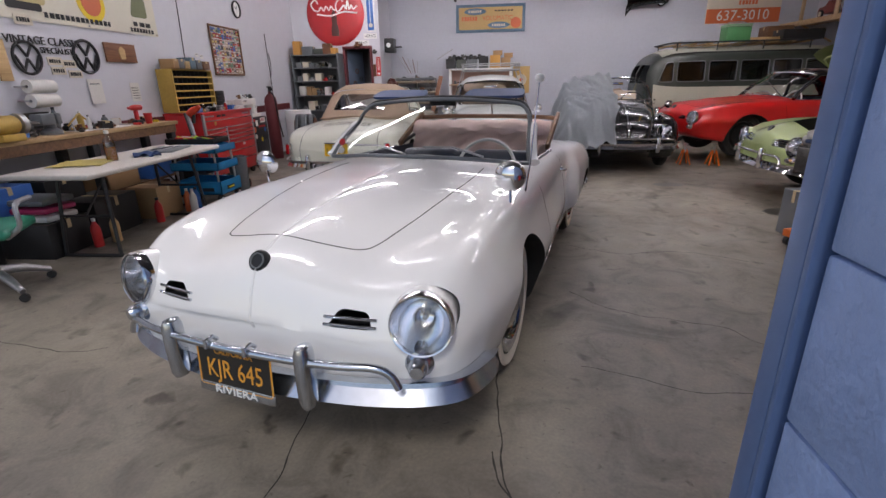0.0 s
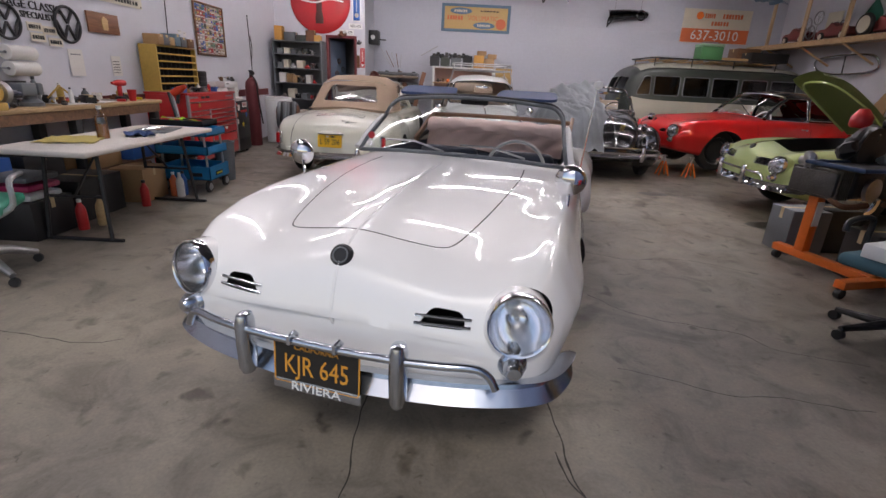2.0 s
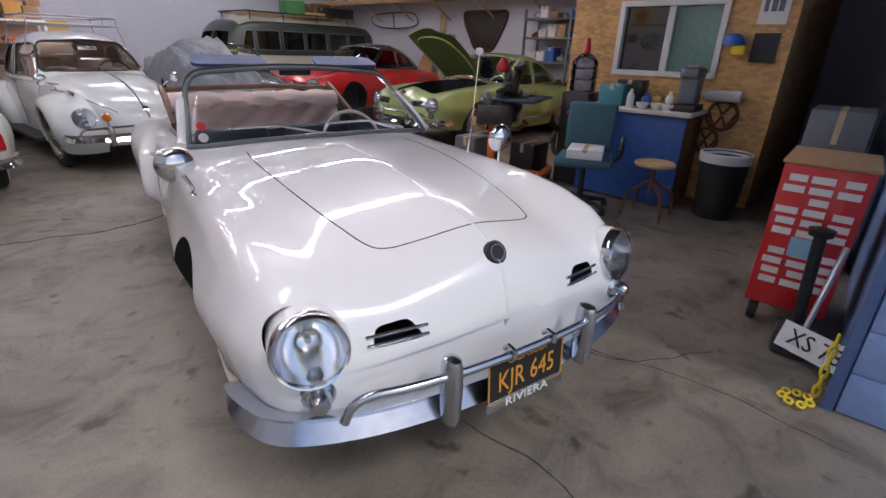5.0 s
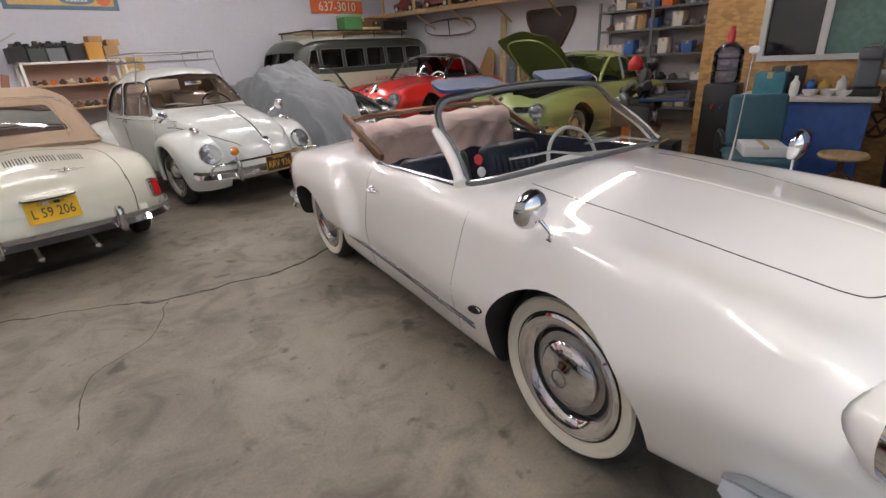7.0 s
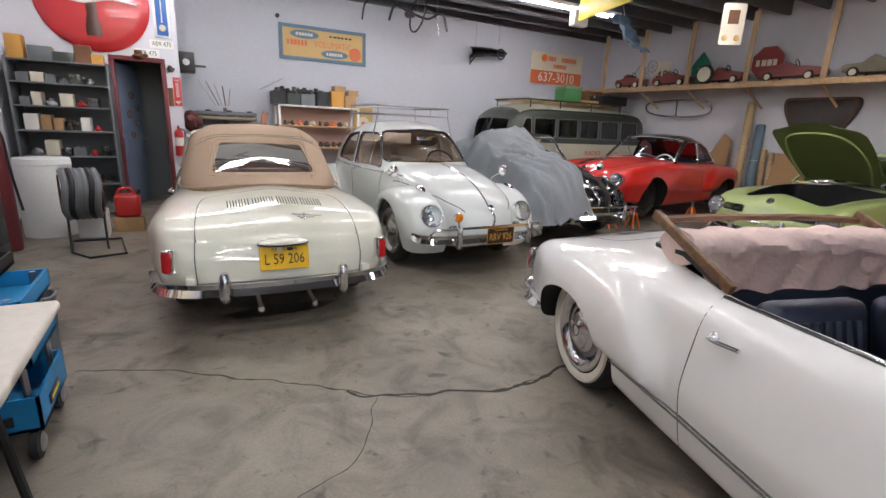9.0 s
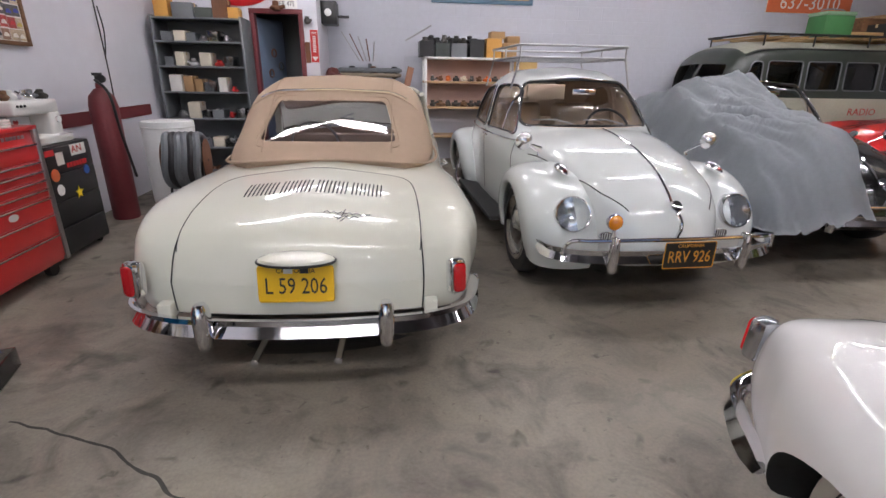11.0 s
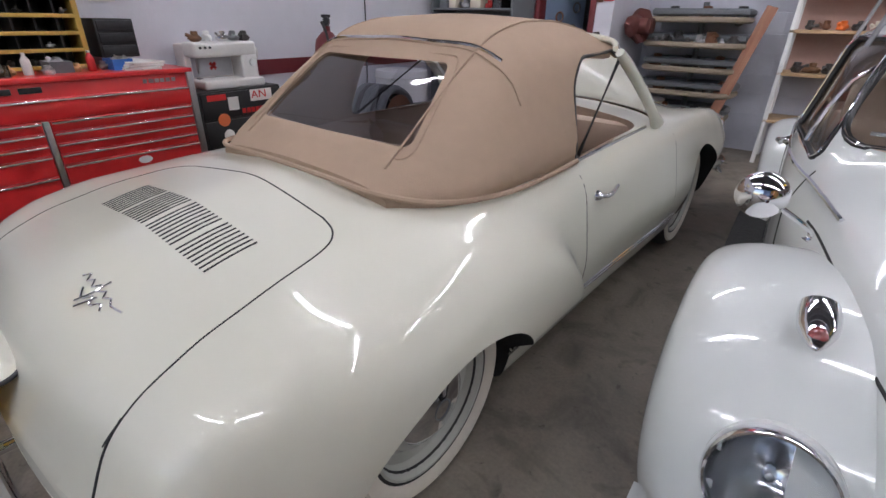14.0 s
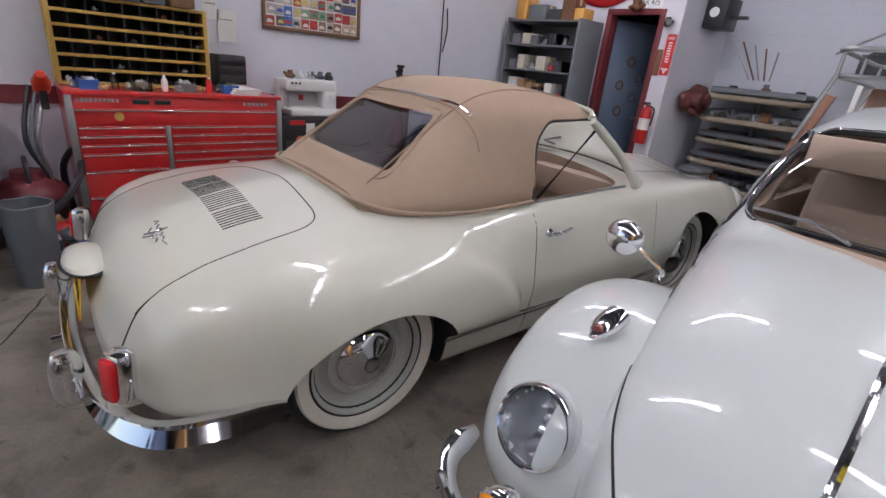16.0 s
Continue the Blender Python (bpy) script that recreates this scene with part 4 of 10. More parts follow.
    if nb is not None:
        em = part("hood_emblem", lathe([(0.04, -0.012), (0.04, 0.004), (0.034, 0.012), (0.018, 0.008), (0, 0.012)], 32, m=Matrix.Translation(nb) @ Matrix.Rotation(radians(60), 4, "X")), BLACKPLASTIC, car, "round dark enamel emblem")
        part("emblem_ring", T([nb + Matrix.Rotation(radians(60), 3, "X") @ Vector((0.026 * math.cos(t), 0.026 * math.sin(t), 0.012)) for t in (2 * math.pi * k / 24 for k in range(24))], 0.003, 6, closed=True), GREYMETAL, em)
    if front_bumper:
        z = 0.405
        arc = curve([(-0.785, -0.58, z), (-0.775, -0.69, z), (-0.705, -0.825, z), (-0.51, -0.915, z), (-0.25, -0.965, z), (0, -0.98, z), (0.25, -0.965, z), (0.51, -0.915, z), (0.705, -0.825, z), (0.775, -0.69, z), (0.785, -0.58, z)], 60)
        bumper(car, list(reversed(arc)), "curved chrome front bumper", chrome, 0.044, 0.055)
        for side in (-1, 1):
            bars = curve([(side * 0.27, -1.01, 0.525), (side * 0.40, -0.99, 0.525), (side * 0.50, -0.96, 0.52), (side * 0.545, -0.945, 0.495), (side * 0.57, -0.94, 0.45)], 24)
            part("overrider_bar", T(bars, 0.0135, 10), chrome, car, "tubular chrome overrider bar")
            g = part("bumper_guard", lathe([(0.0, -0.115), (0.02, -0.112), (0.027, -0.09), (0.029, 0.0), (0.028, 0.08), (0.022, 0.105), (0, 0.115)], 20, m=Matrix.Translation((side * 0.275, -1.0, 0.47)) @ Matrix.Diagonal((1, 1.35, 1, 1))), chrome, car, "upright chrome bumper guard")
        part("overrider_bar", T([(x, -1.015 - 0.012 * (1 - (x / 0.27) ** 2), 0.53) for x in np.linspace(-0.27, 0.27, 12)], 0.0135, 10), chrome, car)
    if rear_bumper:
        z = 0.352
        arc = curve([(-0.81, 2.76, z), (-0.79, 2.95, z), (-0.725, 3.12, z), (-0.54, 3.225, z), (-0.25, 3.27, z), (0, 3.28, z), (0.25, 3.27, z), (0.54, 3.225, z), (0.725, 3.12, z), (0.79, 2.95, z), (0.81, 2.76, z)], 60)
        bumper(car, arc, "curved chrome rear bumper", CHROME, 0.042)
        for side in (-1, 1):
            part("bumper_guard", lathe([(0.0, -0.10), (0.024, -0.095), (0.034, -0.06), (0.036, 0.02), (0.033, 0.07), (0.022, 0.095), (0, 0.1)], 20, m=Matrix.Translation((side * 0.37, 3.29, 0.38)) @ Matrix.Diagonal((1, 1.3, 1, 1))), CHROME, car, "upright chrome bumper guard")
            part("exhaust_tip", T([(side * 0.17, 3.05, 0.235), (side * 0.17, 3.34, 0.23)], 0.017, 14), CHROME, car, "chrome exhaust tip")
    # engine lid louvres, in four banks
    for b in range(4):
        for k in range(8):
            x = -0.33 + b * 0.1685 + k * 0.0195
            g = ribbon(bvh, [Vector((x, y, 2)) for y in np.linspace(2.655, 2.795, 6)], (0, 0, -1), 0.0048, -0.0025)
            if g and top in ("soft", "open"):
                part("louvre", g, SEAM, car)
    # seats, dash, wheel
    for side in (-1, 1):
        seat = part("seat", B((-0.235, 0.235, -0.25, 0.25, 0.0, 0.14), bevel=0.05, seg=3), interior, car, "pleated vinyl seat")
        seat.matrix_local = Matrix.Translation((side * 0.29, 1.12, 0.36))
        bk = B((-0.235, 0.235, -0.06, 0.06, 0.0, 0.42), bevel=0.055, seg=3)
        back = part("seat_back", bk, interior, seat)
        for k in range(7):
            x = -0.15 + k * 0.05
            part("pleat", T([(x, -0.052, 0.07), (x, -0.058, 0.2), (x, -0.052, 0.34)], 0.02, 8), interior, back)
        back.matrix_local = Matrix.Translation((0, 0.27, 0.08)) @ Matrix.Rotation(radians(-14), 4, "X")
    dashm = TANVINYL if top == "soft" else paint
    part("dashboard", B((-0.60, 0.60, 0.62, 0.74, 0.68, 0.86), bevel=0.04), dashm, car, "painted dashboard")
    sw = part("steering_wheel", T([(0.31 + 0.19 * math.cos(t), 0.93 + 0.06 * math.sin(t), 0.80 + 0.18 * math.sin(t)) for t in (2 * math.pi * k / 36 for k in range(36))], 0.0105, 8, closed=True), WHITEPLASTIC, car, "thin ivory steering wheel")
    part("spokes", sweep(T([(0.12, 0.93, 0.80), (0.31, 0.90, 0.79), (0.50, 0.93, 0.80)], 0.009, 6), [(0.31, 0.90, 0.79), (0.31, 0.7, 0.72)], 0.02, 8), WHITEPLASTIC, sw)
    part("rear_bench", B((-0.56, 0.56, 1.72, 1.95, 0.4, 0.80), bevel=0.06), interior, car, "dark rear bench")
    # windscreen
    zt, yt = 1.24, 1.02
    base = curve([(-0.64, 0.66, 0.875), (-0.56, 0.60, 0.902), (-0.3, 0.535, 0.925), (0, 0.51, 0.93), (0.3, 0.535, 0.925), (0.56, 0.60, 0.902), (0.64, 0.66, 0.875)], 36)
    crown = curve([(-0.555, yt + 0.06, zt - 0.03), (-0.50, yt, zt), (-0.28, yt - 0.05, zt + 0.022), (0, yt - 0.065, zt + 0.03), (0.28, yt - 0.05, zt + 0.022), (0.50, yt, zt), (0.555, yt + 0.06, zt - 0.03)], 36)
    if top == "open":
        base = curve([(-0.645, 0.635, 0.895), (-0.56, 0.58, 0.905), (-0.3, 0.525, 0.925), (0, 0.505, 0.93), (0.3, 0.525, 0.925), (0.56, 0.58, 0.905), (0.645, 0.635, 0.895)], 60)
        crown = curve([(-0.59, 0.90, 1.085), (-0.568, 0.955, 1.15), (-0.51, 0.985, 1.198), (-0.40, 0.975, 1.212), (-0.2, 0.95, 1.228), (0, 0.94, 1.232), (0.2, 0.95, 1.228), (0.40, 0.975, 1.212), (0.51, 0.985, 1.198), (0.568, 0.955, 1.15), (0.59, 0.90, 1.085)], 60)
    bm = bmesh.new()
    lo = [bm.verts.new(p) for p in base]
    rows = [lo]
    for j in range(1, 9):
        t = j / 8
        rows.append([bm.verts.new(a.lerp(b, t) + Vector((0, -0.03 * math.sin(math.pi * t), 0))) for a, b in zip(base, crown)])
    for a, b in zip(rows, rows[1:]):
        for k in range(len(a) - 1):
            bm.faces.new((a[k], a[k + 1], b[k + 1], b[k]))
    left = [rows[j][0].co.copy() for j in range(9)]
    right = [rows[j][-1].co.copy() for j in range(9)]
    gl = part("windscreen", bm, WINGLASS, car, "curved clear windscreen")
    gl.visible_shadow = False
    part("windscreen_trim", T(left + crown[1:-1] + list(reversed(right)) + list(reversed(base[1:-1])), 0.012, 8, closed=True), GREYMETAL if top == "open" else chrome, car, "slim bright windscreen surround")
    for pl, s in ((left, -1), (right, 1)):
        part("windscreen_post", T([p + Vector((s * 0.022, 0.025, 0)) for p in pl], [0.034] + [0.024] * 7 + [0.018], 10), BLACKPAINT if paint is REDPAINT else paint, car, "painted windscreen post")
    part("header_rail", T([p + Vector((0, 0.02, 0.012)) for p in crown], 0.012, 8), DARKMETAL if top == "open" else (BLACKPAINT if paint is REDPAINT else paint), car)
    for s in (-0.05, 0.42):
        part("wiper", T([(s, 0.49, 0.945), (s - 0.2, 0.545, 0.985), (s - 0.40, 0.60, 0.975)], 0.006, 6), STEEL, car, "thin wiper arm")
    part("rear_view_mirror", B((-0.09, 0.09, 0.98, 1.0, 1.19, 1.245), bevel=0.008), BLACKPLASTIC, car)
    return car, bvh


def pose2(x, y, deg):
    return pose(x, y, 0, 0, 0, deg)


def shell_top(car, table_keys, table, material, label, cuts, name="roof", inset=0.022, front=0.9):
    """A hollow roof: a loft with its inside and its window openings taken out."""
    ys = np.linspace(table_keys[0], table_keys[-1], 46)
    outer = loft_body(table_keys, table, ys, 36, 0.04, 0.05)
    bvh = BVHTree.FromBMesh(outer)
    t = [list(c) for c in table]
    for k in (0, 2, 4, 6):
        t[k] = [v - inset for v in t[k]]
    for k in (3, 5, 7, 8):
        t[k] = [v - inset for v in t[k]]
    t[1] = [v - 0.1 for v in t[1]]
    keys = list(table_keys)
    keys[0] = front - 0.12
    keys[-1] = keys[-1] - inset * 1.6
    inner = loft_body(keys, t, np.linspace(keys[0], keys[-1], 40), 36, 0.04, 0.05)
    ob = mesh_part(name, cut(outer, [(inner, 0)] + [(c, 0) for c in cuts], [material]), car, label)
    return ob, bvh


TOPK = [0.96, 1.05, 1.30, 1.55, 1.75, 1.95, 2.10, 2.22, 2.29, 2.32]
TOPT = [
    [0.60, 0.615, 0.635, 0.640, 0.635, 0.62, 0.60, 0.56, 0.50, 0.42],
    [0.83, 0.83, 0.83, 0.83, 0.825, 0.82, 0.82, 0.82, 0.82, 0.83],
    [0.61, 0.625, 0.640, 0.648, 0.645, 0.635, 0.615, 0.575, 0.51, 0.43],
    [0.90, 0.90, 0.90, 0.90, 0.90, 0.89, 0.87, 0.86, 0.855, 0.85],
    [0.53, 0.535, 0.54, 0.54, 0.53, 0.52, 0.515, 0.50, 0.45, 0.38],
    [1.20, 1.215, 1.235, 1.23, 1.20, 1.09, 0.99, 0.925, 0.89, 0.87],
    [0.36, 0.37, 0.38, 0.38, 0.37, 0.36, 0.35, 0.33, 0.30, 0.25],
    [1.275, 1.295, 1.325, 1.325, 1.285, 1.16, 1.045, 0.955, 0.905, 0.88],
    [1.295, 1.315, 1.345, 1.345, 1.305, 1.175, 1.06, 0.965, 0.915, 0.89],
]


def soft_top(car, body):
    win = rounded([(0.62, 0.86), (1.545, 0.86), (1.50, 1.12), (1.40, 1.205), (1.0, 1.215)], 0.05)
    back = rounded([(-0.40, 0.975), (0.40, 0.975), (0.325, 1.195), (-0.325, 1.195)], 0.035)
    ob, bvh = shell_top(car, TOPK, TOPT, CANVAS, "raised tan canvas top", [prism(win, -1, 1, "x"), prism(back, 1.6, 2.6, "y")], "canvas_top")
    pane = part("rear_window", patch(bvh, back, (0, -1, 0), -0.008, lambda a, b: Vector((a, 3, b))), TINTGLASS, ob, "clear vinyl rear window")
    pane.visible_shadow = False
    for pts, d, r, mt, nm in (
        ([Vector((x, 1.80 + 0.02 * math.cos(x * 3), 3)) for x in np.linspace(-0.46, 0.46, 24)], (0, 0, -1), 0.006, CHROME, "top_bead"),
        ([Vector((x, 1.83, 3)) for x in np.linspace(-0.56, 0.56, 30)], (0, 0, -1), 0.004, CANVAS, "stitched_seam"),
        ([Vector((-0.37, y, 3)) for y in np.linspace(1.0, 2.25, 30)], (0, 0, -1), 0.004, CANVAS, "stitched_seam"),
        ([Vector((0.37, y, 3)) for y in np.linspace(1.0, 2.25, 30)], (0, 0, -1), 0.004, CANVAS, "stitched_seam"),
    ):
        g = ribbon(bvh, pts, d, r, 0.002)
        if g:
            part(nm, g, mt, ob)
    rim = [Vector((a, 3, b)) for a, b in rounded([(-0.425, 0.95), (0.425, 0.95), (0.345, 1.215), (-0.345, 1.215)], 0.04)]
    g = ribbon(bvh, rim, (0, -1, 0), 0.004, 0.001, closed=True)
    if g:
        part("window_seam", g, CANVAS, ob)
    # piping where the top meets the body
    line = curve([(-0.652, 1.55, 0.862), (-0.655, 1.8, 0.855), (-0.635, 2.02, 0.852), (-0.57, 2.22, 0.862), (-0.42, 2.325, 0.878), (-0.2, 2.35, 0.893), (0, 2.355, 0.898), (0.2, 2.35, 0.893), (0.42, 2.325, 0.878), (0.57, 2.22, 0.862), (0.635, 2.02, 0.852), (0.655, 1.8, 0.855), (0.652, 1.55, 0.862)], 70)
    part("base_piping", T(line, 0.009, 8), CANVAS, ob)
    for s in (-1, 1):
        fr = [Vector((s * 3, a, b)) for a, b in win]
        part("window_seal", ribbon(bvh, fr, (-s, 0, 0), 0.008, -0.004, closed=True), BLACKPLASTIC, ob)


def coupe_top(car, material, label):
    keys = [0.98, 1.05, 1.30, 1.60, 1.85, 2.10, 2.35, 2.50, 2.56]
    tab = [
        [0.60, 0.615, 0.635, 0.635, 0.625, 0.605, 0.56, 0.50, 0.42],
        [0.83] * 9,
        [0.61, 0.625, 0.640, 0.640, 0.635, 0.615, 0.57, 0.51, 0.43],
        [0.90, 0.90, 0.90, 0.90, 0.89, 0.88, 0.86, 0.85, 0.845],
        [0.52, 0.525, 0.53, 0.53, 0.525, 0.515, 0.49, 0.44, 0.38],
        [1.19, 1.205, 1.225, 1.22, 1.18, 1.08, 0.94, 0.875, 0.86],
        [0.35, 0.36, 0.37, 0.37, 0.36, 0.35, 0.33, 0.30, 0.25],
        [1.265, 1.285, 1.31, 1.30, 1.255, 1.15, 0.985, 0.895, 0.87],
        [1.285, 1.305, 1.33, 1.32, 1.275, 1.17, 1.0, 0.905, 0.88],
    ]
    w1 = rounded([(0.62, 0.86), (1.50, 0.86), (1.50, 1.205), (1.0, 1.21)], 0.04)
    w2 = rounded([(1.54, 0.87), (2.14, 0.87), (1.92, 1.10), (1.70, 1.19), (1.54, 1.20)], 0.05)
    rear = rounded([(-0.40, 0.96), (0.40, 0.96), (0.34, 1.22), (-0.34, 1.22)], 0.06)
    ob, bvh = shell_top(car, keys, tab, material, label, [prism(w1, -1, 1, "x"), prism(w2, -1, 1, "x"), prism(rear, 1.7, 2.8, "y")])
    for s in (-1, 1):
        for w in (w1, w2):
            part("window_trim", ribbon(bvh, [Vector((s * 3, a, b)) for a, b in w], (-s, 0, 0), 0.008, 0.0, closed=True), CHROME, ob)
        g = part("side_window", patch(bvh, w2, (-s, 0, 0), -0.01, lambda a, b, s=s: Vector((s * 3, a, b)), 6), DARKGLASS, ob)
        g.visible_shadow = False
    g = part("rear_window", patch(bvh, rear, (0, -1, 0), -0.01, lambda a, b: Vector((a, 4, b)), 6), DARKGLASS, ob)
    g.visible_shadow = False


def script_badge(parent, bvh, centre, size, d):
    """A chrome signature on the lid: slanting strokes that cannot be read as words."""
    cx, cy = centre
    strokes = [[(-0.5, 0.06), (-0.42, 0.16), (-0.36, 0.05), (-0.28, 0.14), (-0.2, 0.04), (-0.12, 0.15), (-0.06, 0.05), (0.04, 0.14), (0.1, 0.05), (0.2, 0.12), (0.3, 0.05), (0.5, 0.1)],
               [(-0.05, 0.28), (-0.1, 0.0), (-0.2, -0.25)], [(-0.3, -0.05), (-0.16, -0.16), (-0.05, -0.04), (0.05, -0.14), (0.15, -0.03), (0.25, -0.1)], [(0.02, 0.0), (-0.12, -0.3)]]
    for st in strokes:
        pts = [Vector((cx - a * size, cy - b * 0.65 * size, 3)) for a, b in [(p.x, p.y) for p in curve([(u, v, 0) for u, v in st], 30)]]
        g = ribbon(bvh, pts, d, 0.0026, 0.003)
        if g:
            part("script_badge", g, CHROME, parent, "chrome script badge")


white_car, WB = ghia(pose2(0.274, 2.258, -15.5), WHITEPAINT, "white vintage convertible with its top removed on the workshop floor", "open", chrome=OLDCHROME)
cream_car, CB = ghia(pose2(-0.98, 9.30, 177.2), CREAMPAINT, "cream vintage convertible with a raised tan canvas top", "soft", interior=TANVINYL)
soft_top(cream_car, CB)
script_badge(cream_car, CB, (-0.19, 2.975), 0.21, (0, 0, -1))
red_car, RB = ghia(pose(4.75, 8.7, 0.10, 0, 0, -82), REDPAINT, "red vintage coupe with a black roof on jack stands", "coupe", wheels="bare", front_bumper=False, rear_bumper=False)
coupe_top(red_car, BLACKPAINT, "gloss black coupe roof")
green_car, NB = ghia(pose2(4.84, 5.75, -94), GREENPAINT, "light green vintage coupe with its hood raised", "coupe", wheels="black", grilles="four", cutbay=True)
coupe_top(green_car, GREENPAINT, "light green coupe roof")
# raised hood lid of the green car
lid = bmesh.new()
rows = []
for i in range(15):
    t = i / 14
    hw = 0.40 + 0.09 * math.sin(t * 2.4)
    if t > 0.86:
        hw *= math.sqrt(max(0.02, 1 - ((t - 0.86) / 0.14) ** 2)) * 0.6 + 0.4
    rows.append([lid.verts.new((hw * u, -t * 1.08, 0.07 * (1 - u * u) - 0.10 * t * t)) for u in np.linspace(-1, 1, 17)])
for a, b in zip(rows, rows[1:]):
    for k in range(16):
        lid.faces.new((a[k], a[k + 1], b[k + 1], b[k]))
bmesh.ops.solidify(lid, geom=list(lid.faces), thickness=0.018)
hood = part("hood", lid, mat("olive hood underside", (0.17, 0.205, 0.075), 0.5, var=0.12, scale=5), green_car, "raised hood with an olive underside")
hood.matrix_local = Matrix.Translation((0, 0.46, 0.93)) @ Matrix.Rotation(radians(-42), 4, "X")
part("hood_frame", T(curve([(-0.36, -0.1, -0.035), (-0.40, -0.5, -0.05), (-0.30, -0.9, -0.10), (0, -0.98, -0.10), (0.30, -0.9, -0.10), (0.40, -0.5, -0.05), (0.36, -0.1, -0.035)], 40), 0.012, 6), GREENPAINT, hood)

# small air outlets in the white car's front fenders
for s in (-1, 1):
    h = shoot(WB, (s * 2, 0.395, 0.455), (-s, 0, 0))
    vent = part("side_outlet", lathe([(0.05, -0.004), (0.05, 0.003), (0.042, 0.005), (0.036, 0.001), (0, 0.001)], 28, m=Matrix.Translation(h) @ Matrix.Rotation(radians(90 * s), 4, "Y") @ Matrix.Rotation(radians(-18 * s), 4, "Z") @ Matrix.Diagonal((0.36, 1, 1, 1))), DARKMETAL, white_car, "small dark oval air outlet")
# fittings of the white car
for s, p, q in ((-1, (-0.715, 0.09, 0.82), (-0.755, 0.14, 0.925)), (1, (0.69, -0.02, 0.82), (0.69, -0.02, 0.945))):
    side_mirror(white_car, p, q, (0, 1, 0.1), 0.068)
part("aerial", T([(0.70, 0.26, 0.82), (0.72, 0.26, 0.95), (0.75, 0.26, 1.34)], [0.008, 0.004, 0.003], 8), CHROME, white_car, "thin radio aerial")
part("aerial_tip", lathe([(0, -0.02), (0.018, -0.012), (0.022, 0), (0.018, 0.014), (0, 0.02)], 16, m=Matrix.Translation((0.75, 0.26, 1.345))), WHITE, white_car)
pl = plate(white_car, Matrix.Translation((0, -1.018, 0.446)) @ Matrix.Rotation(radians(-4), 4, "X"), "KJR 645", PLATEORANGE, PLATEBLK)
part("plate_frame", B((-0.16, 0.16, -0.004, 0.004, -0.105, -0.066), bevel=0.003), OLDCHROME, pl)
text("RIVIERA", 0.042, WHITE, pl, facing(0, -0.006, -0.086), squeeze=1.25)
for s in (-0.08, 0.08):
    part("plate_clip", T([(s, -0.995, 0.535), (s, -1.012, 0.553), (s, -1.040, 0.550), (s, -1.042, 0.525)], 0.008, 8), OLDCHROME, white_car)
# folded top behind the seats: pale lining over wooden bows
roll = bmesh.new()
rings = []
for i in range(40):
    x = -0.58 + 1.16 * i / 39
    ring = []
    for k in range(20):
        t = 2 * math.pi * k / 20
        r = 0.105 + 0.018 * noise.noise(Vector((x * 6, math.cos(t) * 2, math.sin(t) * 2))) + 0.01 * math.sin(x * 31)
        ring.append(roll.verts.new((x, 1.90 + r * 1.05 * math.cos(t), 0.955 + r * 0.72 * math.sin(t))))
    rings.append(ring)
for a, b in zip(rings, rings[1:]):
    for k in range(20):
        roll.faces.new((a[k], a[(k + 1) % 20], b[(k + 1) % 20], b[k]))
roll.faces.new(rings[0]), roll.faces.new(list(reversed(rings[-1])))
fold = part("folded_top", roll, PINKCLOTH, white_car, "folded pale pink top lining with wooden bows")
hang = bmesh.new()
rows = []
for j in range(8):
    rows.append([hang.verts.new((-0.56 + 1.12 * i / 30, 1.80 - 0.012 * j + 0.012 * math.sin(i * 1.3 + j), 0.95 - 0.022 * j - (0.01 * math.sin(i * 0.9) if j == 7 else 0))) for i in range(31)])
for a, b in zip(rows, rows[1:]):
    for k in range(30):
        hang.faces.new((a[k], a[k + 1], b[k + 1], b[k]))
bmesh.ops.solidify(hang, geom=list(hang.faces), thickness=0.006)
part("hanging_lining", hang, PINKCLOTH, fold)
for s in (-1, 1):
    bw = B((-0.014, 0.014, -0.27, 0.27, -0.022, 0.022), bevel=0.006)
    o = part("wooden_bow", bw, DARKWOOD, fold, "worn dark wooden bow")
    o.matrix_local = Matrix.Translation((s * 0.60, 1.80, 0.97)) @ Matrix.Rotation(radians(22), 4, "X")
part("wooden_bow", T(curve([(-0.60, 2.03, 1.04), (-0.3, 2.06, 1.05), (0.3, 2.06, 1.05), (0.60, 2.03, 1.04)], 20), 0.018, 6), DARKWOOD, fold)
for s in (-1, 1):
    part("top_iron", T([(s * 0.60, 1.6, 0.87), (s * 0.57, 1.85, 0.93), (s * 0.55, 2.06, 0.92)], 0.018, 6), BLACKPLASTIC, fold)
for s, nm in ((-0.33, "sun_visor"), (0.33, "sun_visor")):
    v = part(nm, prism(rounded([(-0.2, -0.07), (0.2, -0.07), (0.18, 0.07), (-0.18, 0.07)], 0.05), -0.008, 0.008, "y"), mat("blue visor vinyl", (0.03, 0.06, 0.16), 0.5), white_car, "blue padded sun visor swung upward")
    v.matrix_local = Matrix.Translation((s, 1.06, 1.262)) @ Matrix.Rotation(radians(-72), 4, "X")
for k, (zz, m2) in enumerate(((0.985, REDPLAIN), (0.935, PAPER))):
    st = part("sticker", lathe([(0.027, 0), (0.027, 0.002), (0.017, 0.0025), (0.017, 0.002), (0, 0.002)], 24, m=Matrix.Translation((-0.575, 0.655 + k * -0.02, zz)) @ Matrix.Scale(0.8, 4) @ Matrix.Rotation(radians(75), 4, "X")), m2, white_car, "round windscreen sticker")
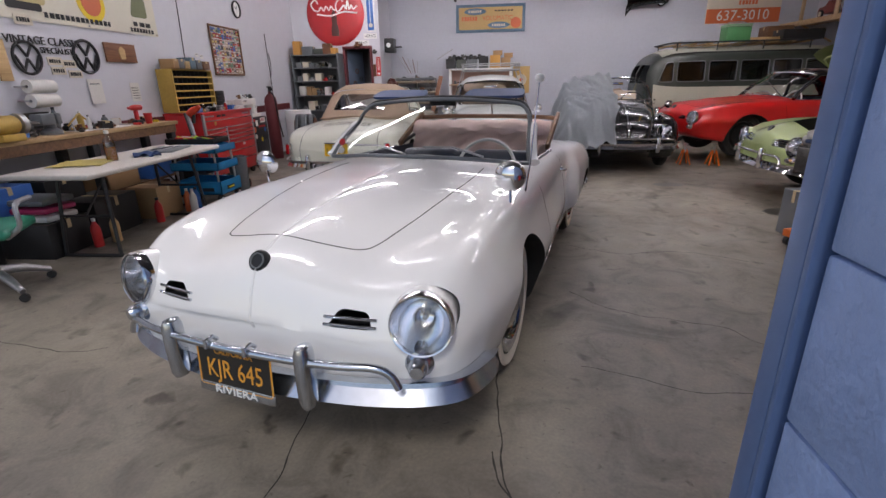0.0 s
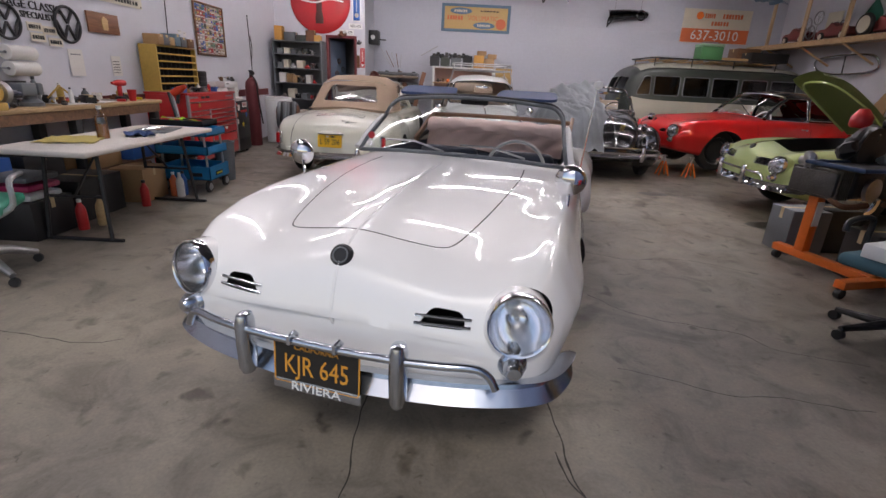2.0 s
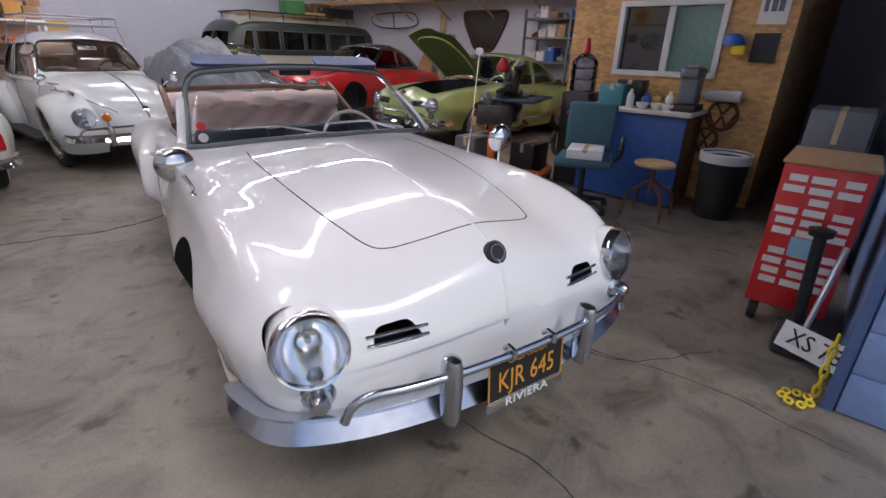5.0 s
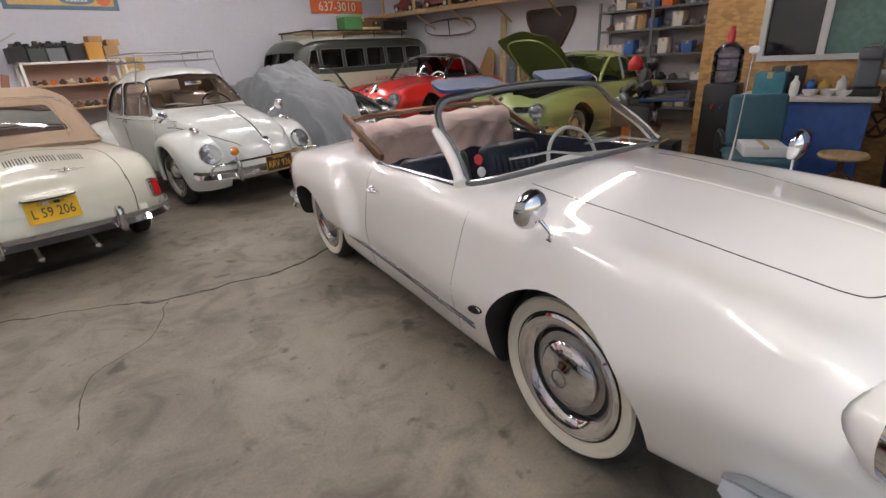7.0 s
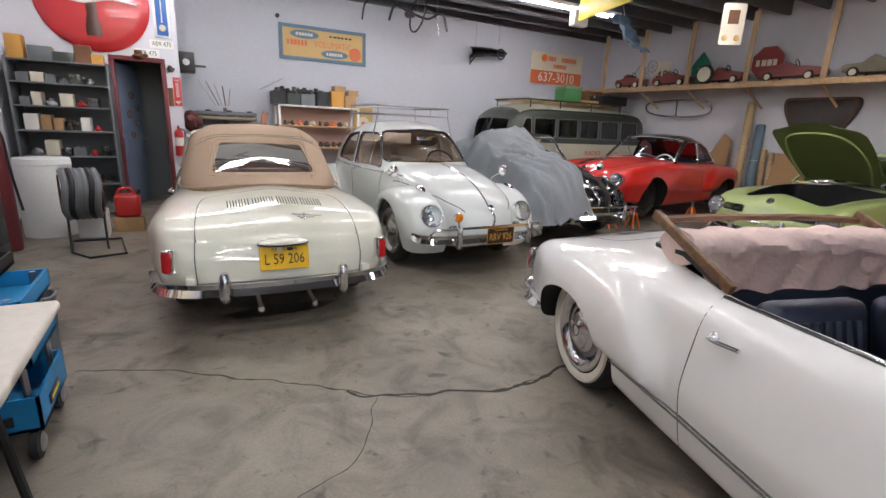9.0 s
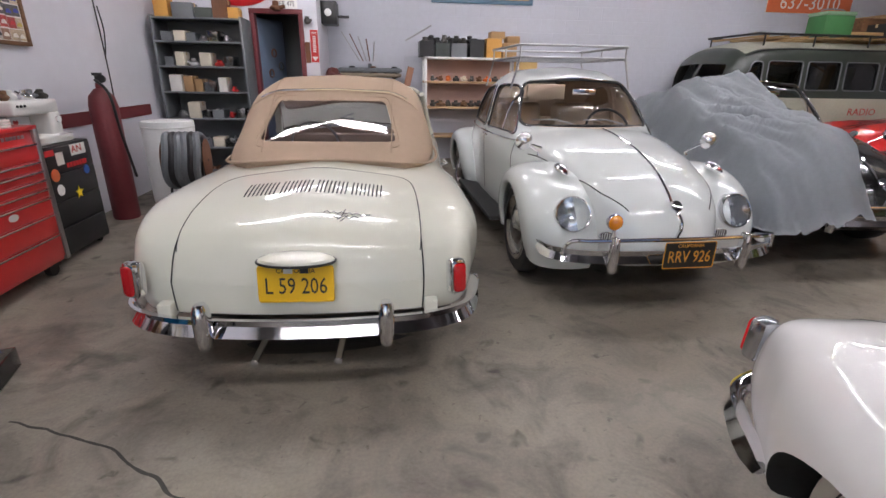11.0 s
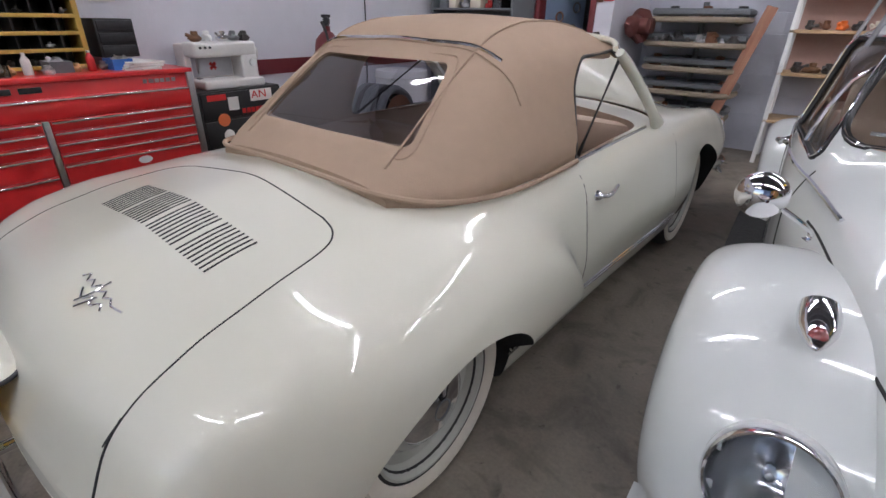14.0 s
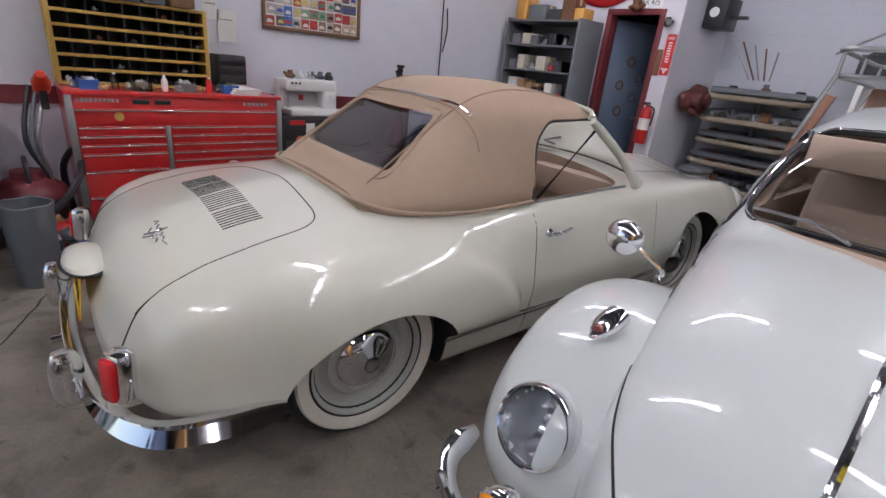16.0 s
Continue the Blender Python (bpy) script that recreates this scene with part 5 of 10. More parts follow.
# plate and lamp of the cream car
cp = plate(cream_car, Matrix.Translation((0, 3.222, 0.53)) @ Matrix.Rotation(radians(180), 4, "Z") @ Matrix.Rotation(radians(-8), 4, "X"), "L 59 206", BLACKINK, PLATEYEL)
for x, m2 in ((-0.03, PAPER), (0.035, BLACKINK)):
    part("plate_sticker", B((x - 0.018, x + 0.018, -0.004, -0.002, 0.045, 0.066)), m2, cp)
hs = part("plate_lamp", lathe([(0.155, -0.03), (0.16, -0.01), (0.15, 0.02), (0.11, 0.045), (0.05, 0.055), (0, 0.057)], 32, m=Matrix.Translation((0, 3.185, 0.625)) @ Matrix.Diagonal((1, 0.46, 0.45, 1))), CREAMPAINT, cream_car, "body-coloured plate lamp hood")
part("lamp_hood_trim", T([(0.16 * math.cos(t), 3.185 + 0.078 * math.sin(t), 0.618) for t in (2 * math.pi * k / 40 for k in range(40))], 0.006, 6, closed=True), DARKMETAL, hs)
for s in (-1, 1):
    part("bumper_bracket", B((s * 0.56 - 0.03, s * 0.56 + 0.03, 3.10, 3.2, 0.36, 0.43), bevel=0.01), CREAMPAINT, cream_car)


# ---- rounded saloons ----
BK = [-0.82, -0.79, -0.70, -0.50, -0.22, 0.10, 0.30, 0.42, 0.56, 0.72, 0.90, 1.20, 1.60, 2.00, 2.40, 2.80, 3.05, 3.18]
BT = [
    [0.12, 0.20, 0.30, 0.40, 0.46, 0.52, 0.56, 0.58, 0.60, 0.61, 0.62, 0.63, 0.63, 0.61, 0.56, 0.46, 0.32, 0.16],
    [0.36, 0.31, 0.28, 0.26, 0.25, 0.25, 0.25, 0.25, 0.25, 0.25, 0.25, 0.25, 0.25, 0.25, 0.26, 0.28, 0.31, 0.36],
    [0.15, 0.25, 0.35, 0.44, 0.51, 0.57, 0.605, 0.625, 0.64, 0.65, 0.66, 0.668, 0.668, 0.65, 0.60, 0.50, 0.35, 0.18],
    [0.40, 0.43, 0.47, 0.54, 0.62, 0.70, 0.74, 0.77, 0.80, 0.82, 0.83, 0.84, 0.83, 0.78, 0.68, 0.53, 0.43, 0.38],
    [0.13, 0.22, 0.32, 0.40, 0.465, 0.525, 0.555, 0.575, 0.58, 0.575, 0.57, 0.565, 0.56, 0.54, 0.485, 0.385, 0.25, 0.13],
    [0.42, 0.53, 0.63, 0.745, 0.83, 0.882, 0.895, 0.90, 0.985, 1.095, 1.195, 1.275, 1.27, 1.20, 1.07, 0.81, 0.57, 0.40],
    [0.08, 0.13, 0.19, 0.25, 0.31, 0.36, 0.39, 0.40, 0.40, 0.39, 0.38, 0.38, 0.38, 0.36, 0.32, 0.25, 0.16, 0.08],
    [0.425, 0.55, 0.67, 0.80, 0.89, 0.945, 0.962, 0.97, 1.095, 1.235, 1.345, 1.415, 1.41, 1.34, 1.21, 0.92, 0.63, 0.405],
    [0.43, 0.56, 0.69, 0.825, 0.92, 0.975, 0.995, 1.003, 1.13, 1.275, 1.385, 1.45, 1.445, 1.375, 1.245, 0.95, 0.65, 0.41],
]


def fender(parent, side, yc, paint, kind):
    """A full round fender over a wheel: sections swung about the axle."""
    ang = [-11, 2, 18, 45, 70, 90, 110, 130, 150, 165, 178, 186, 192] if kind == "front" else [-10, -4, 6, 22, 45, 70, 90, 110, 130, 150, 165, 178, 191]
    rad = [0.62, 0.58, 0.545, 0.505, 0.49, 0.49, 0.515, 0.565, 0.615, 0.63, 0.60, 0.55, 0.52] if kind == "front" else [0.60, 0.66, 0.66, 0.60, 0.53, 0.50, 0.49, 0.49, 0.50, 0.52, 0.55, 0.58, 0.60]
    wid = [0.70, 0.73, 0.75, 0.765, 0.775, 0.782, 0.787, 0.788, 0.785, 0.775, 0.76, 0.74, 0.72]
    if kind == "rear":
        wid = list(reversed(wid))
    aa = np.linspace(ang[0], ang[-1], 150)
    rr = np.interp(aa, ang, rad)
    ww = np.interp(aa, ang, wid)
    ker = np.hanning(21) / np.hanning(21).sum()
    rr = np.convolve(np.pad(rr, 10, "edge"), ker, "valid")
    ww = np.convolve(np.pad(ww, 10, "edge"), ker, "valid")
    bm = bmesh.new()
    rings = []
    for a, r, w in zip(aa, rr, ww):
        t = radians(a)
        ar = 0.345
        sec = [(0.36, r * 0.985)]
        for k in range(31):
            u = k / 30 * math.pi / 2
            sec.append((w - 0.27 + 0.27 * math.sin(u) ** 0.9, ar + 0.03 + (r - ar - 0.03) * math.cos(u) ** 0.75 if k < 30 else ar + 0.03))
        sec += [(w + 0.004, ar + 0.012), (w - 0.004, ar), (w - 0.03, ar)]
        rings.append([bm.verts.new((side * x, yc + q * math.cos(t), 0.31 + q * math.sin(t))) for x, q in sec])
    for p, q in zip(rings, rings[1:]):
        for k in range(len(p) - 1):
            bm.faces.new((p[k], p[k + 1], q[k + 1], q[k]))
    if kind == "front":
        # the lamp's well
        ax = Vector((side * 0.07, -math.cos(radians(22)), math.sin(radians(22)))).normalized()
        o = Vector((side * 0.535, -0.56, 0.575))
        well = [f for f in bm.faces if f.calc_center_median().y < -0.3 and ((f.calc_center_median() - o) - ax * (f.calc_center_median() - o).dot(ax)).length < 0.096]
        bmesh.ops.delete(bm, geom=well, context="FACES")
    return part("fender", bm, paint, parent, "rounded " + kind + " fender", sharp=60)


def beetle(m, paint, label, roof=True):
    car = thing("beetle_car", m, label, "car")
    ys = np.concatenate([np.linspace(-0.82, -0.6, 14), np.linspace(-0.55, 2.8, 62), np.linspace(2.85, 3.18, 10)])
    plan = lambda x, y: (x / 0.6) ** 2 * 0.12 * min(1, max(0, (1.0 - y) / 0.5)) * min(1, max(0, (y + 0.9) / 0.6))
    full = loft_body(BK, BT, ys, 44, 0.035, 0.04, plan)
    bvh = BVHTree.FromBMesh(full)
    t = [list(c) for c in BT]
    for k in (0, 2, 4, 6, 3, 5, 7, 8):
        t[k] = [v - 0.028 for v in t[k]]
    t[1] = [0.34 for _ in t[1]]
    keep = [i for i, k in enumerate(BK) if 0.30 <= k <= 2.4]
    inner = loft_body([BK[i] for i in keep], [[c[i] for i in keep] for c in t], np.linspace(0.33, 2.4, 40), 40, 0.035, 0.04, plan)
    shield = rounded([(-0.545, 0.99), (0.545, 0.99), (0.505, 1.17), (0.44, 1.315), (0.0, 1.345), (-0.44, 1.315), (-0.505, 1.17)], 0.07)
    w1 = rounded([(0.60, 0.925), (1.30, 0.92), (1.30, 1.285), (0.97, 1.29), (0.86, 1.25)], 0.05)
    w2 = rounded([(1.37, 0.92), (2.02, 0.935), (1.95, 1.09), (1.72, 1.25), (1.37, 1.285)], 0.07)
    rear = rounded([(-0.36, 1.13), (0.36, 1.13), (0.30, 1.33), (-0.30, 1.33)], 0.09)
    cutters = [(inner, 1), (prism(shield, -0.4, 1.05, "y"), 1), (prism(w1, -1, 1, "x"), 1), (prism(w2, -1, 1, "x"), 1), (prism(rear, 1.9, 3.2, "y"), 1)]
    for s in (-1, 1):
        cutters.append((arch(0, 0.31, 0.35, s * 0.40, s * 0.9), 2))
        cutters.append((prism([(s * 0.54 + 0.105 * math.cos(a), 0.575 + 0.105 * math.sin(a)) for a in (2 * math.pi * k / 28 for k in range(28))], -0.9, -0.40, "y"), 2))
        cutters.append((arch(2.4, 0.31, 0.35, s * 0.45, s * 0.9), 2))
    if not roof:
        cutters.append((B((-0.9, 0.9, 0.80, 2.45, 0.90, 1.7)), 1))
    mesh_part("body", cut(full, cutters, [paint, TANVINYL, UNDER]), car, "glossy domed body shell")
    for nm, out, d, put in (("windscreen", shield, (0, 1, 0), lambda a, b: Vector((a, -3, b))), ("rear_window", rear, (0, -1, 0), lambda a, b: Vector((a, 6, b))))[: 2 if roof else 1]:
        g = part(nm, patch(bvh, out, d, -0.014, put, 8), WINGLASS, car)
        g.visible_shadow = False
        part("window_seal", ribbon(bvh, [put(a, b) for a, b in out], d, 0.013, -0.002, closed=True), BLACKPLASTIC, car, "black rubber window seal")
        part("window_trim", ribbon(bvh, [put(a, b) for a, b in out], d, 0.0055, 0.008, closed=True), CHROME, car, "thin bright window trim")
    for s in (-1, 1):
        vent = rounded([(0.62, 0.925), (0.86, 0.92), (0.86, 1.20), (0.80, 1.20)], 0.03)
        for nm, out in (("door_window", w1), ("quarter_window", w2)) if roof else (("vent_window", vent),):
            put = lambda a, b, s=s: Vector((s * 3, a, b))
            g = part(nm, patch(bvh, out, (-s, 0, 0), -0.014, put, 8), WINGLASS, car)
            g.visible_shadow = False
            part("window_seal", ribbon(bvh, [put(a, b) for a, b in out], (-s, 0, 0), 0.012, -0.002, closed=True), BLACKPLASTIC, car)
            part("window_trim", ribbon(bvh, [put(a, b) for a, b in out], (-s, 0, 0), 0.005, 0.007, closed=True), CHROME, car)
        part("vent_post", T([shoot(bvh, (s * 3, 0.86, z), (-s, 0, 0), -0.01) for z in (0.94, 1.06, 1.16, 1.24)], 0.008, 6), CHROME, car)
        # waist moulding
        part("waist_trim", ribbon(bvh, [Vector((s * 3, y, 0.875 - 0.03 * max(0, 0.3 - y))) for y in np.linspace(0.15, 2.3, 40)], (-s, 0, 0), 0.007, 0.003), CHROME, car, "chrome waist moulding")
        for y in (0.53, 1.335):
            part("door_gap", ribbon(bvh, [Vector((s * 3, y + 0.03 * math.sin(z * 3), z)) for z in np.linspace(0.33, 0.90, 18)], (-s, 0, 0), 0.003), SEAM, car)
        handle(car, (s * 0.665, 1.22, 0.86), s)
        fender(car, s, 0.0, paint, "front")
        fender(car, s, 2.4, paint, "rear")
        part("running_board", B((s * 0.70 - 0.09, s * 0.70 + 0.09, 0.48, 1.98, 0.235, 0.275), bevel=0.012), RUBBER, car, "black ribbed running board")
        wheel(car, s * 0.645, 0, 0.33, s, False, rim=RIMPAINT)
        wheel(car, s * 0.645, 2.4, 0.33, s, False, rim=RIMPAINT)
        headlight(car, s * 0.535, -0.56, 0.575, s * 4, tilt=22, r=0.098, shell=paint)
        sg = part("turn_signal", lathe([(0.036, -0.05), (0.038, -0.01), (0.034, 0.03), (0.022, 0.06), (0.008, 0.085), (0, 0.09)], 20, m=Matrix.Translation((s * 0.53, -0.31, 0.80)) @ Matrix.Rotation(radians(100), 4, "X") @ Matrix.Diagonal((1, 0.8, 1, 1))), CHROME, car, "chrome fender-top turn signal")
        part("lens", lathe([(0.02, 0), (0.019, 0.016), (0.011, 0.026), (0, 0.029)], 20, m=Matrix.Translation((s * 0.53, -0.355, 0.795)) @ Matrix.Rotation(radians(100), 4, "X")), SMOKELENS, sg, "smoky red lens")
        side_mirror(car, (s * 0.57, 0.06, 0.83), (s * 0.69, 0.01, 0.94), (0.1 * s, 1, 0.1), 0.06)
        # horn grille
        o = part("horn_grille", lathe([(0.045, 0), (0.043, 0.008), (0.035, 0.01)], 24, m=Matrix.Translation((s * 0.37, -0.685, 0.475)) @ Matrix.Rotation(radians(82), 4, "X") @ Matrix.Diagonal((1, 0.6, 1, 1))), CHROME, car)
        for k in range(5):
            part("grille_slat", T([(s * 0.37 - 0.03 + 0.015 * k, -0.692, 0.455), (s * 0.37 - 0.03 + 0.015 * k, -0.695, 0.495)], 0.004, 6), DARKMETAL, o)
        edge = curve([(s * 0.562, 0.30, 3), (s * 0.512, 0.05, 3), (s * 0.452, -0.25, 3), (s * 0.37, -0.52, 3), (s * 0.255, -0.70, 3)], 40)
        part("hood_gap", ribbon(bvh, edge, (0, 0, -1), 0.0045, -0.0015), SEAM, car)
    part("hood_strip", ribbon(bvh, [Vector((0, y, 3)) for y in np.linspace(0.28, -0.70, 30)], (0, 0, -1), 0.009, 0.004), CHROME, car, "chrome centre strip")
    part("hood_handle", T(curve([(0, -0.775, 0.63), (0, -0.815, 0.61), (0, -0.835, 0.56), (0, -0.815, 0.50)], 14), 0.011, 8), CHROME, car, "chrome hood handle")
    part("hood_emblem", lathe([(0.035, 0), (0.033, 0.01), (0.02, 0.012), (0, 0.012)], 24, m=Matrix.Translation((0, -0.755, 0.665)) @ Matrix.Rotation(radians(55), 4, "X")), CHROME, car)
    for s in (-0.18, 0.24):
        part("wiper", T([(s, 0.43, 1.015), (s - 0.12, 0.475, 1.045), (s - 0.30, 0.51, 1.04)], 0.006, 6), STEEL, car)
    z = 0.40
    arc = curve([(-0.74, -0.55, z), (-0.71, -0.70, z), (-0.56, -0.80, z), (-0.3, -0.845, z), (0, -0.86, z), (0.3, -0.845, z), (0.56, -0.80, z), (0.71, -0.70, z), (0.74, -0.55, z)], 50)
    bumper(car, list(reversed(arc)), "chrome front bumper", CHROME, 0.04, 0.04)
    for s in (-1, 1):
        part("bumper_guard", lathe([(0, -0.11), (0.022, -0.105), (0.03, -0.06), (0.03, 0.06), (0.024, 0.1), (0, 0.11)], 18, m=Matrix.Translation((s * 0.40, -0.86, 0.425)) @ Matrix.Diagonal((1, 1.3, 1, 1))), CHROME, car, "upright chrome bumper guard")
        part("overrider_bar", T(curve([(s * 0.40, -0.86, 0.505), (s * 0.53, -0.84, 0.50), (s * 0.62, -0.80, 0.49), (s * 0.655, -0.77, 0.44), (s * 0.66, -0.76, 0.405)], 20), 0.012, 8), CHROME, car)
    part("overrider_bar", T([(-0.40, -0.86, 0.505), (0, -0.885, 0.51), (0.40, -0.86, 0.505)], 0.012, 8), CHROME, car)
    arc = curve([(0.72, 2.95, z), (0.68, 3.12, z), (0.4, 3.25, z), (0, 3.28, z), (-0.4, 3.25, z), (-0.68, 3.12, z), (-0.72, 2.95, z)], 30)
    bumper(car, list(reversed(arc)), "chrome rear bumper", CHROME, 0.045, 0.035)
    # inside
    for s in (-1, 1):
        st = part("seat", B((-0.22, 0.22, -0.24, 0.24, 0, 0.15), bevel=0.05, seg=3), TANVINYL, car, "beige vinyl seat")
        st.matrix_local = Matrix.Translation((s * 0.28, 1.2, 0.50))
        bk = part("seat_back", B((-0.22, 0.22, -0.055, 0.055, 0, 0.55), bevel=0.05, seg=3), TANVINYL, st)
        bk.matrix_local = Matrix.Translation((0, 0.27, 0.08)) @ Matrix.Rotation(radians(-12), 4, "X")
    part("rear_bench", B((-0.55, 0.55, 1.85, 2.15, 0.5, 0.95), bevel=0.06), TANVINYL, car)
    part("dashboard", B((-0.56, 0.56, 0.44, 0.56, 0.70, 0.90), bevel=0.04), paint, car)
    sw = part("steering_wheel", T([(0.29 + 0.195 * math.cos(q), 0.78 + 0.09 * math.sin(q), 0.93 + 0.17 * math.sin(q)) for q in (2 * math.pi * k / 32 for k in range(32))], 0.011, 8, closed=True), BLACKPLASTIC, car)
    part("spoke", T([(0.10, 0.78, 0.93), (0.29, 0.76, 0.925), (0.48, 0.78, 0.93)], 0.012, 6), BLACKPLASTIC, sw)
    part("rear_view_mirror", B((-0.10, 0.10, 0.68, 0.70, 1.225, 1.27), bevel=0.008), CHROME, car)
    part("sun_visor", B((-0.44, -0.12, 0.80, 0.82, 1.18, 1.30), bevel=0.008), TANVINYL, car)
    return car, bvh


pearl, PB = beetle(pose2(0.879, 7.445, 1), PEARLPAINT, "pale grey-white domed vintage saloon with a roof rack")
plate(pearl, Matrix.Translation((0.02, -0.92, 0.43)), "RRV 926", PLATEORANGE, PLATEBLK)
fog = part("fog_lamp", lathe([(0.0, -0.06), (0.03, -0.05), (0.044, -0.02), (0.046, 0.0), (0.042, 0.008)], 24, m=Matrix.Translation((-0.415, -0.86, 0.612)) @ Matrix.Rotation(radians(90), 4, "X")), CHROME, pearl, "amber fog lamp on the bumper")
part("lens", lathe([(0.042, 0.006), (0.034, 0.02), (0.02, 0.027), (0, 0.029)], 24, m=Matrix.Translation((-0.415, -0.86, 0.612)) @ Matrix.Rotation(radians(90), 4, "X")), AMBERLENS, fog)
part("lamp_stem", T([(-0.415, -0.86, 0.57), (-0.41, -0.86, 0.50)], 0.01, 8), CHROME, fog)
# roof rack
rack = thing("roof_rack", pose(0.879, 7.445, 0, 0, 0, 1), "grey tubular steel roof rack on the domed saloon", "roof rack")
for z, g in ((1.51, 0.0), (1.605, 0.015)):
    part("rail", T([(a, b, z) for a, b in rounded([(-0.47 - g, 0.95 - g), (0.47 + g, 0.95 - g), (0.47 + g, 1.95 + g), (-0.47 - g, 1.95 + g)], 0.08)], 0.010, 8, closed=True), STEEL, rack)
for k in range(7):
    part("slat", B((-0.46, 0.46, 1.02 + k * 0.14, 1.06 + k * 0.14, 1.505, 1.518)), STEEL, rack)
for x in (-0.47, 0.47):
    for y in (0.98, 1.45, 1.92):
        part("rack_post", T([(x, y, 1.51), (x, y, 1.605)], 0.007, 6), STEEL, rack)
        if y != 1.45:
            part("rack_foot", T([(x, y, 1.51), (x * 1.14, y, 1.26)], 0.009, 6), STEEL, rack)
black, KB = beetle(pose2(2.92, 8.0, -5), BLACKPAINT, "gloss black open-topped vintage car partly under a grey cover", roof=False)

# ---- cloth cover over the black car ----
cov = bmesh.new()
M = pose2(2.92, 8.0, -5)
nu, nv = 70, 80
RIDGE = ([-1.0, -0.93, -0.86, -0.72, -0.5, -0.2, 0.25, 0.62, 0.82, 0.95, 1.25, 2.3], [0.36, 0.44, 0.60, 0.80, 0.92, 1.00, 1.10, 1.25, 1.36, 1.33, 1.20, 1.06])
grid = []
for j in range(nv):
    row = []
    v = -1.0 + 3.3 * j / (nv - 1)                            # along the car
    edge = -0.10 + 0.06 * noise.noise(Vector((v * 3, 1.7, 0.4))) - 0.2 * max(0, -0.5 - v)
    for i in range(nu):
        u = -1.02 + (1.02 + edge) * i / (nu - 1)
        z = float(np.interp(v, *RIDGE))
        z -= 0.30 * max(0, -0.50 - u) + 2.6 * max(0, -0.86 - u) + 0.35 * max(0, u - edge + 0.10)
        # long pulled folds that run from the windscreen down to the hem, and small crumples
        q = u * 5.5 + v * 2.0
        fold = 0.075 * (1 - abs(noise.noise(Vector((q, v * 0.9, 7.0)))) * 2.6) + 0.035 * (1 - abs(noise.noise(Vector((q * 2.1 + 3, v * 2.2 - u, 2.0)))) * 2.5)
        crumple = 0.018 * noise.noise(Vector((u * 13, v * 11, 4.0))) + 0.05 * noise.noise(Vector((u * 2.2, v * 2.0, 0.3)))
        wob = 0.06 * noise.noise(Vector((u * 3, v * 3, 5)))
        row.append(cov.verts.new(M @ Vector((u + wob, v + wob * 0.7, max(0.34, z + fold + crumple)))))
    grid.append(row)
for a, b in zip(grid, grid[1:]):
    for k in range(nu - 1):
        cov.faces.new((a[k], a[k + 1], b[k + 1], b[k]))
bmesh.ops.solidify(cov, geom=list(cov.faces), thickness=0.005)
single("car_cover", cov, GREYCLOTH, Matrix(), "crumpled grey cloth cover thrown over the black car", "car cover", sharp=80)

# ---- old bus ----
UK = [0.0, 0.06, 0.2, 0.5, 1.0, 3.3, 3.75, 3.92, 3.96]
UT = [
    [0.45, 0.62, 0.74, 0.78, 0.78, 0.78, 0.78, 0.74, 0.65],
    [0.42, 0.36, 0.32, 0.30, 0.30, 0.30, 0.32, 0.36, 0.42],
    [0.55, 0.72, 0.83, 0.86, 0.86, 0.86, 0.86, 0.82, 0.72],
    [0.85, 0.85, 0.85, 0.85, 0.85, 0.85, 0.85, 0.85, 0.85],
    [0.52, 0.63, 0.72, 0.77, 0.78, 0.78, 0.77, 0.74, 0.66],
    [1.30, 1.50, 1.66, 1.74, 1.76, 1.76, 1.72, 1.62, 1.5],
    [0.30, 0.40, 0.46, 0.48, 0.48, 0.48, 0.48, 0.46, 0.42],
    [1.34, 1.56, 1.76, 1.87, 1.89, 1.89, 1.85, 1.72, 1.6],
    [1.35, 1.58, 1.79, 1.91, 1.94, 1.94, 1.90, 1.77, 1.62],
]
bus = thing("bus", pose(4.12, 11.68, 0, 0, 0, -90), "old dark green and cream bus with a loaded roof rack", "bus")
full = loft_body(UK, UT, np.concatenate([np.linspace(0, 0.3, 14), np.linspace(0.36, 3.6, 40), np.linspace(3.65, 3.96, 12)]), 44, 0.05, 0.05)
UB = BVHTree.FromBMesh(full)
t2 = [list(c) for c in UT]
for k in (0, 2, 4, 6, 3, 5, 7, 8):
    t2[k] = [v - 0.03 for v in t2[k]]
t2[1] = [0.5] * 9
inner = loft_body([0.03] + UK[1:-1] + [3.93], t2, np.linspace(0.03, 3.93, 30), 40, 0.05, 0.05)
cuts2 = [(inner, 1)]
wins = [rounded([(0.24, 1.24), (0.52, 1.24), (0.52, 1.62), (0.38, 1.62)], 0.05)]
for a in (0.60, 1.22, 1.84, 2.46, 3.08):
    wins.append(rounded([(a, 1.24), (a + 0.54, 1.24), (a + 0.54, 1.63), (a, 1.63)], 0.05))
for w in wins:
    cuts2.append((prism(w, -1, 1, "x"), 1))
for s in (-1, 1):
    cuts2.append((prism(rounded([(s * 0.03, 1.22), (s * 0.62, 1.22), (s * 0.58, 1.58), (s * 0.03, 1.60)], 0.05), -0.3, 0.35, "y"), 1))
mesh_part("body", cut(full, cuts2, [DKGREEN, UNDER]), bus, "dark green upper body")
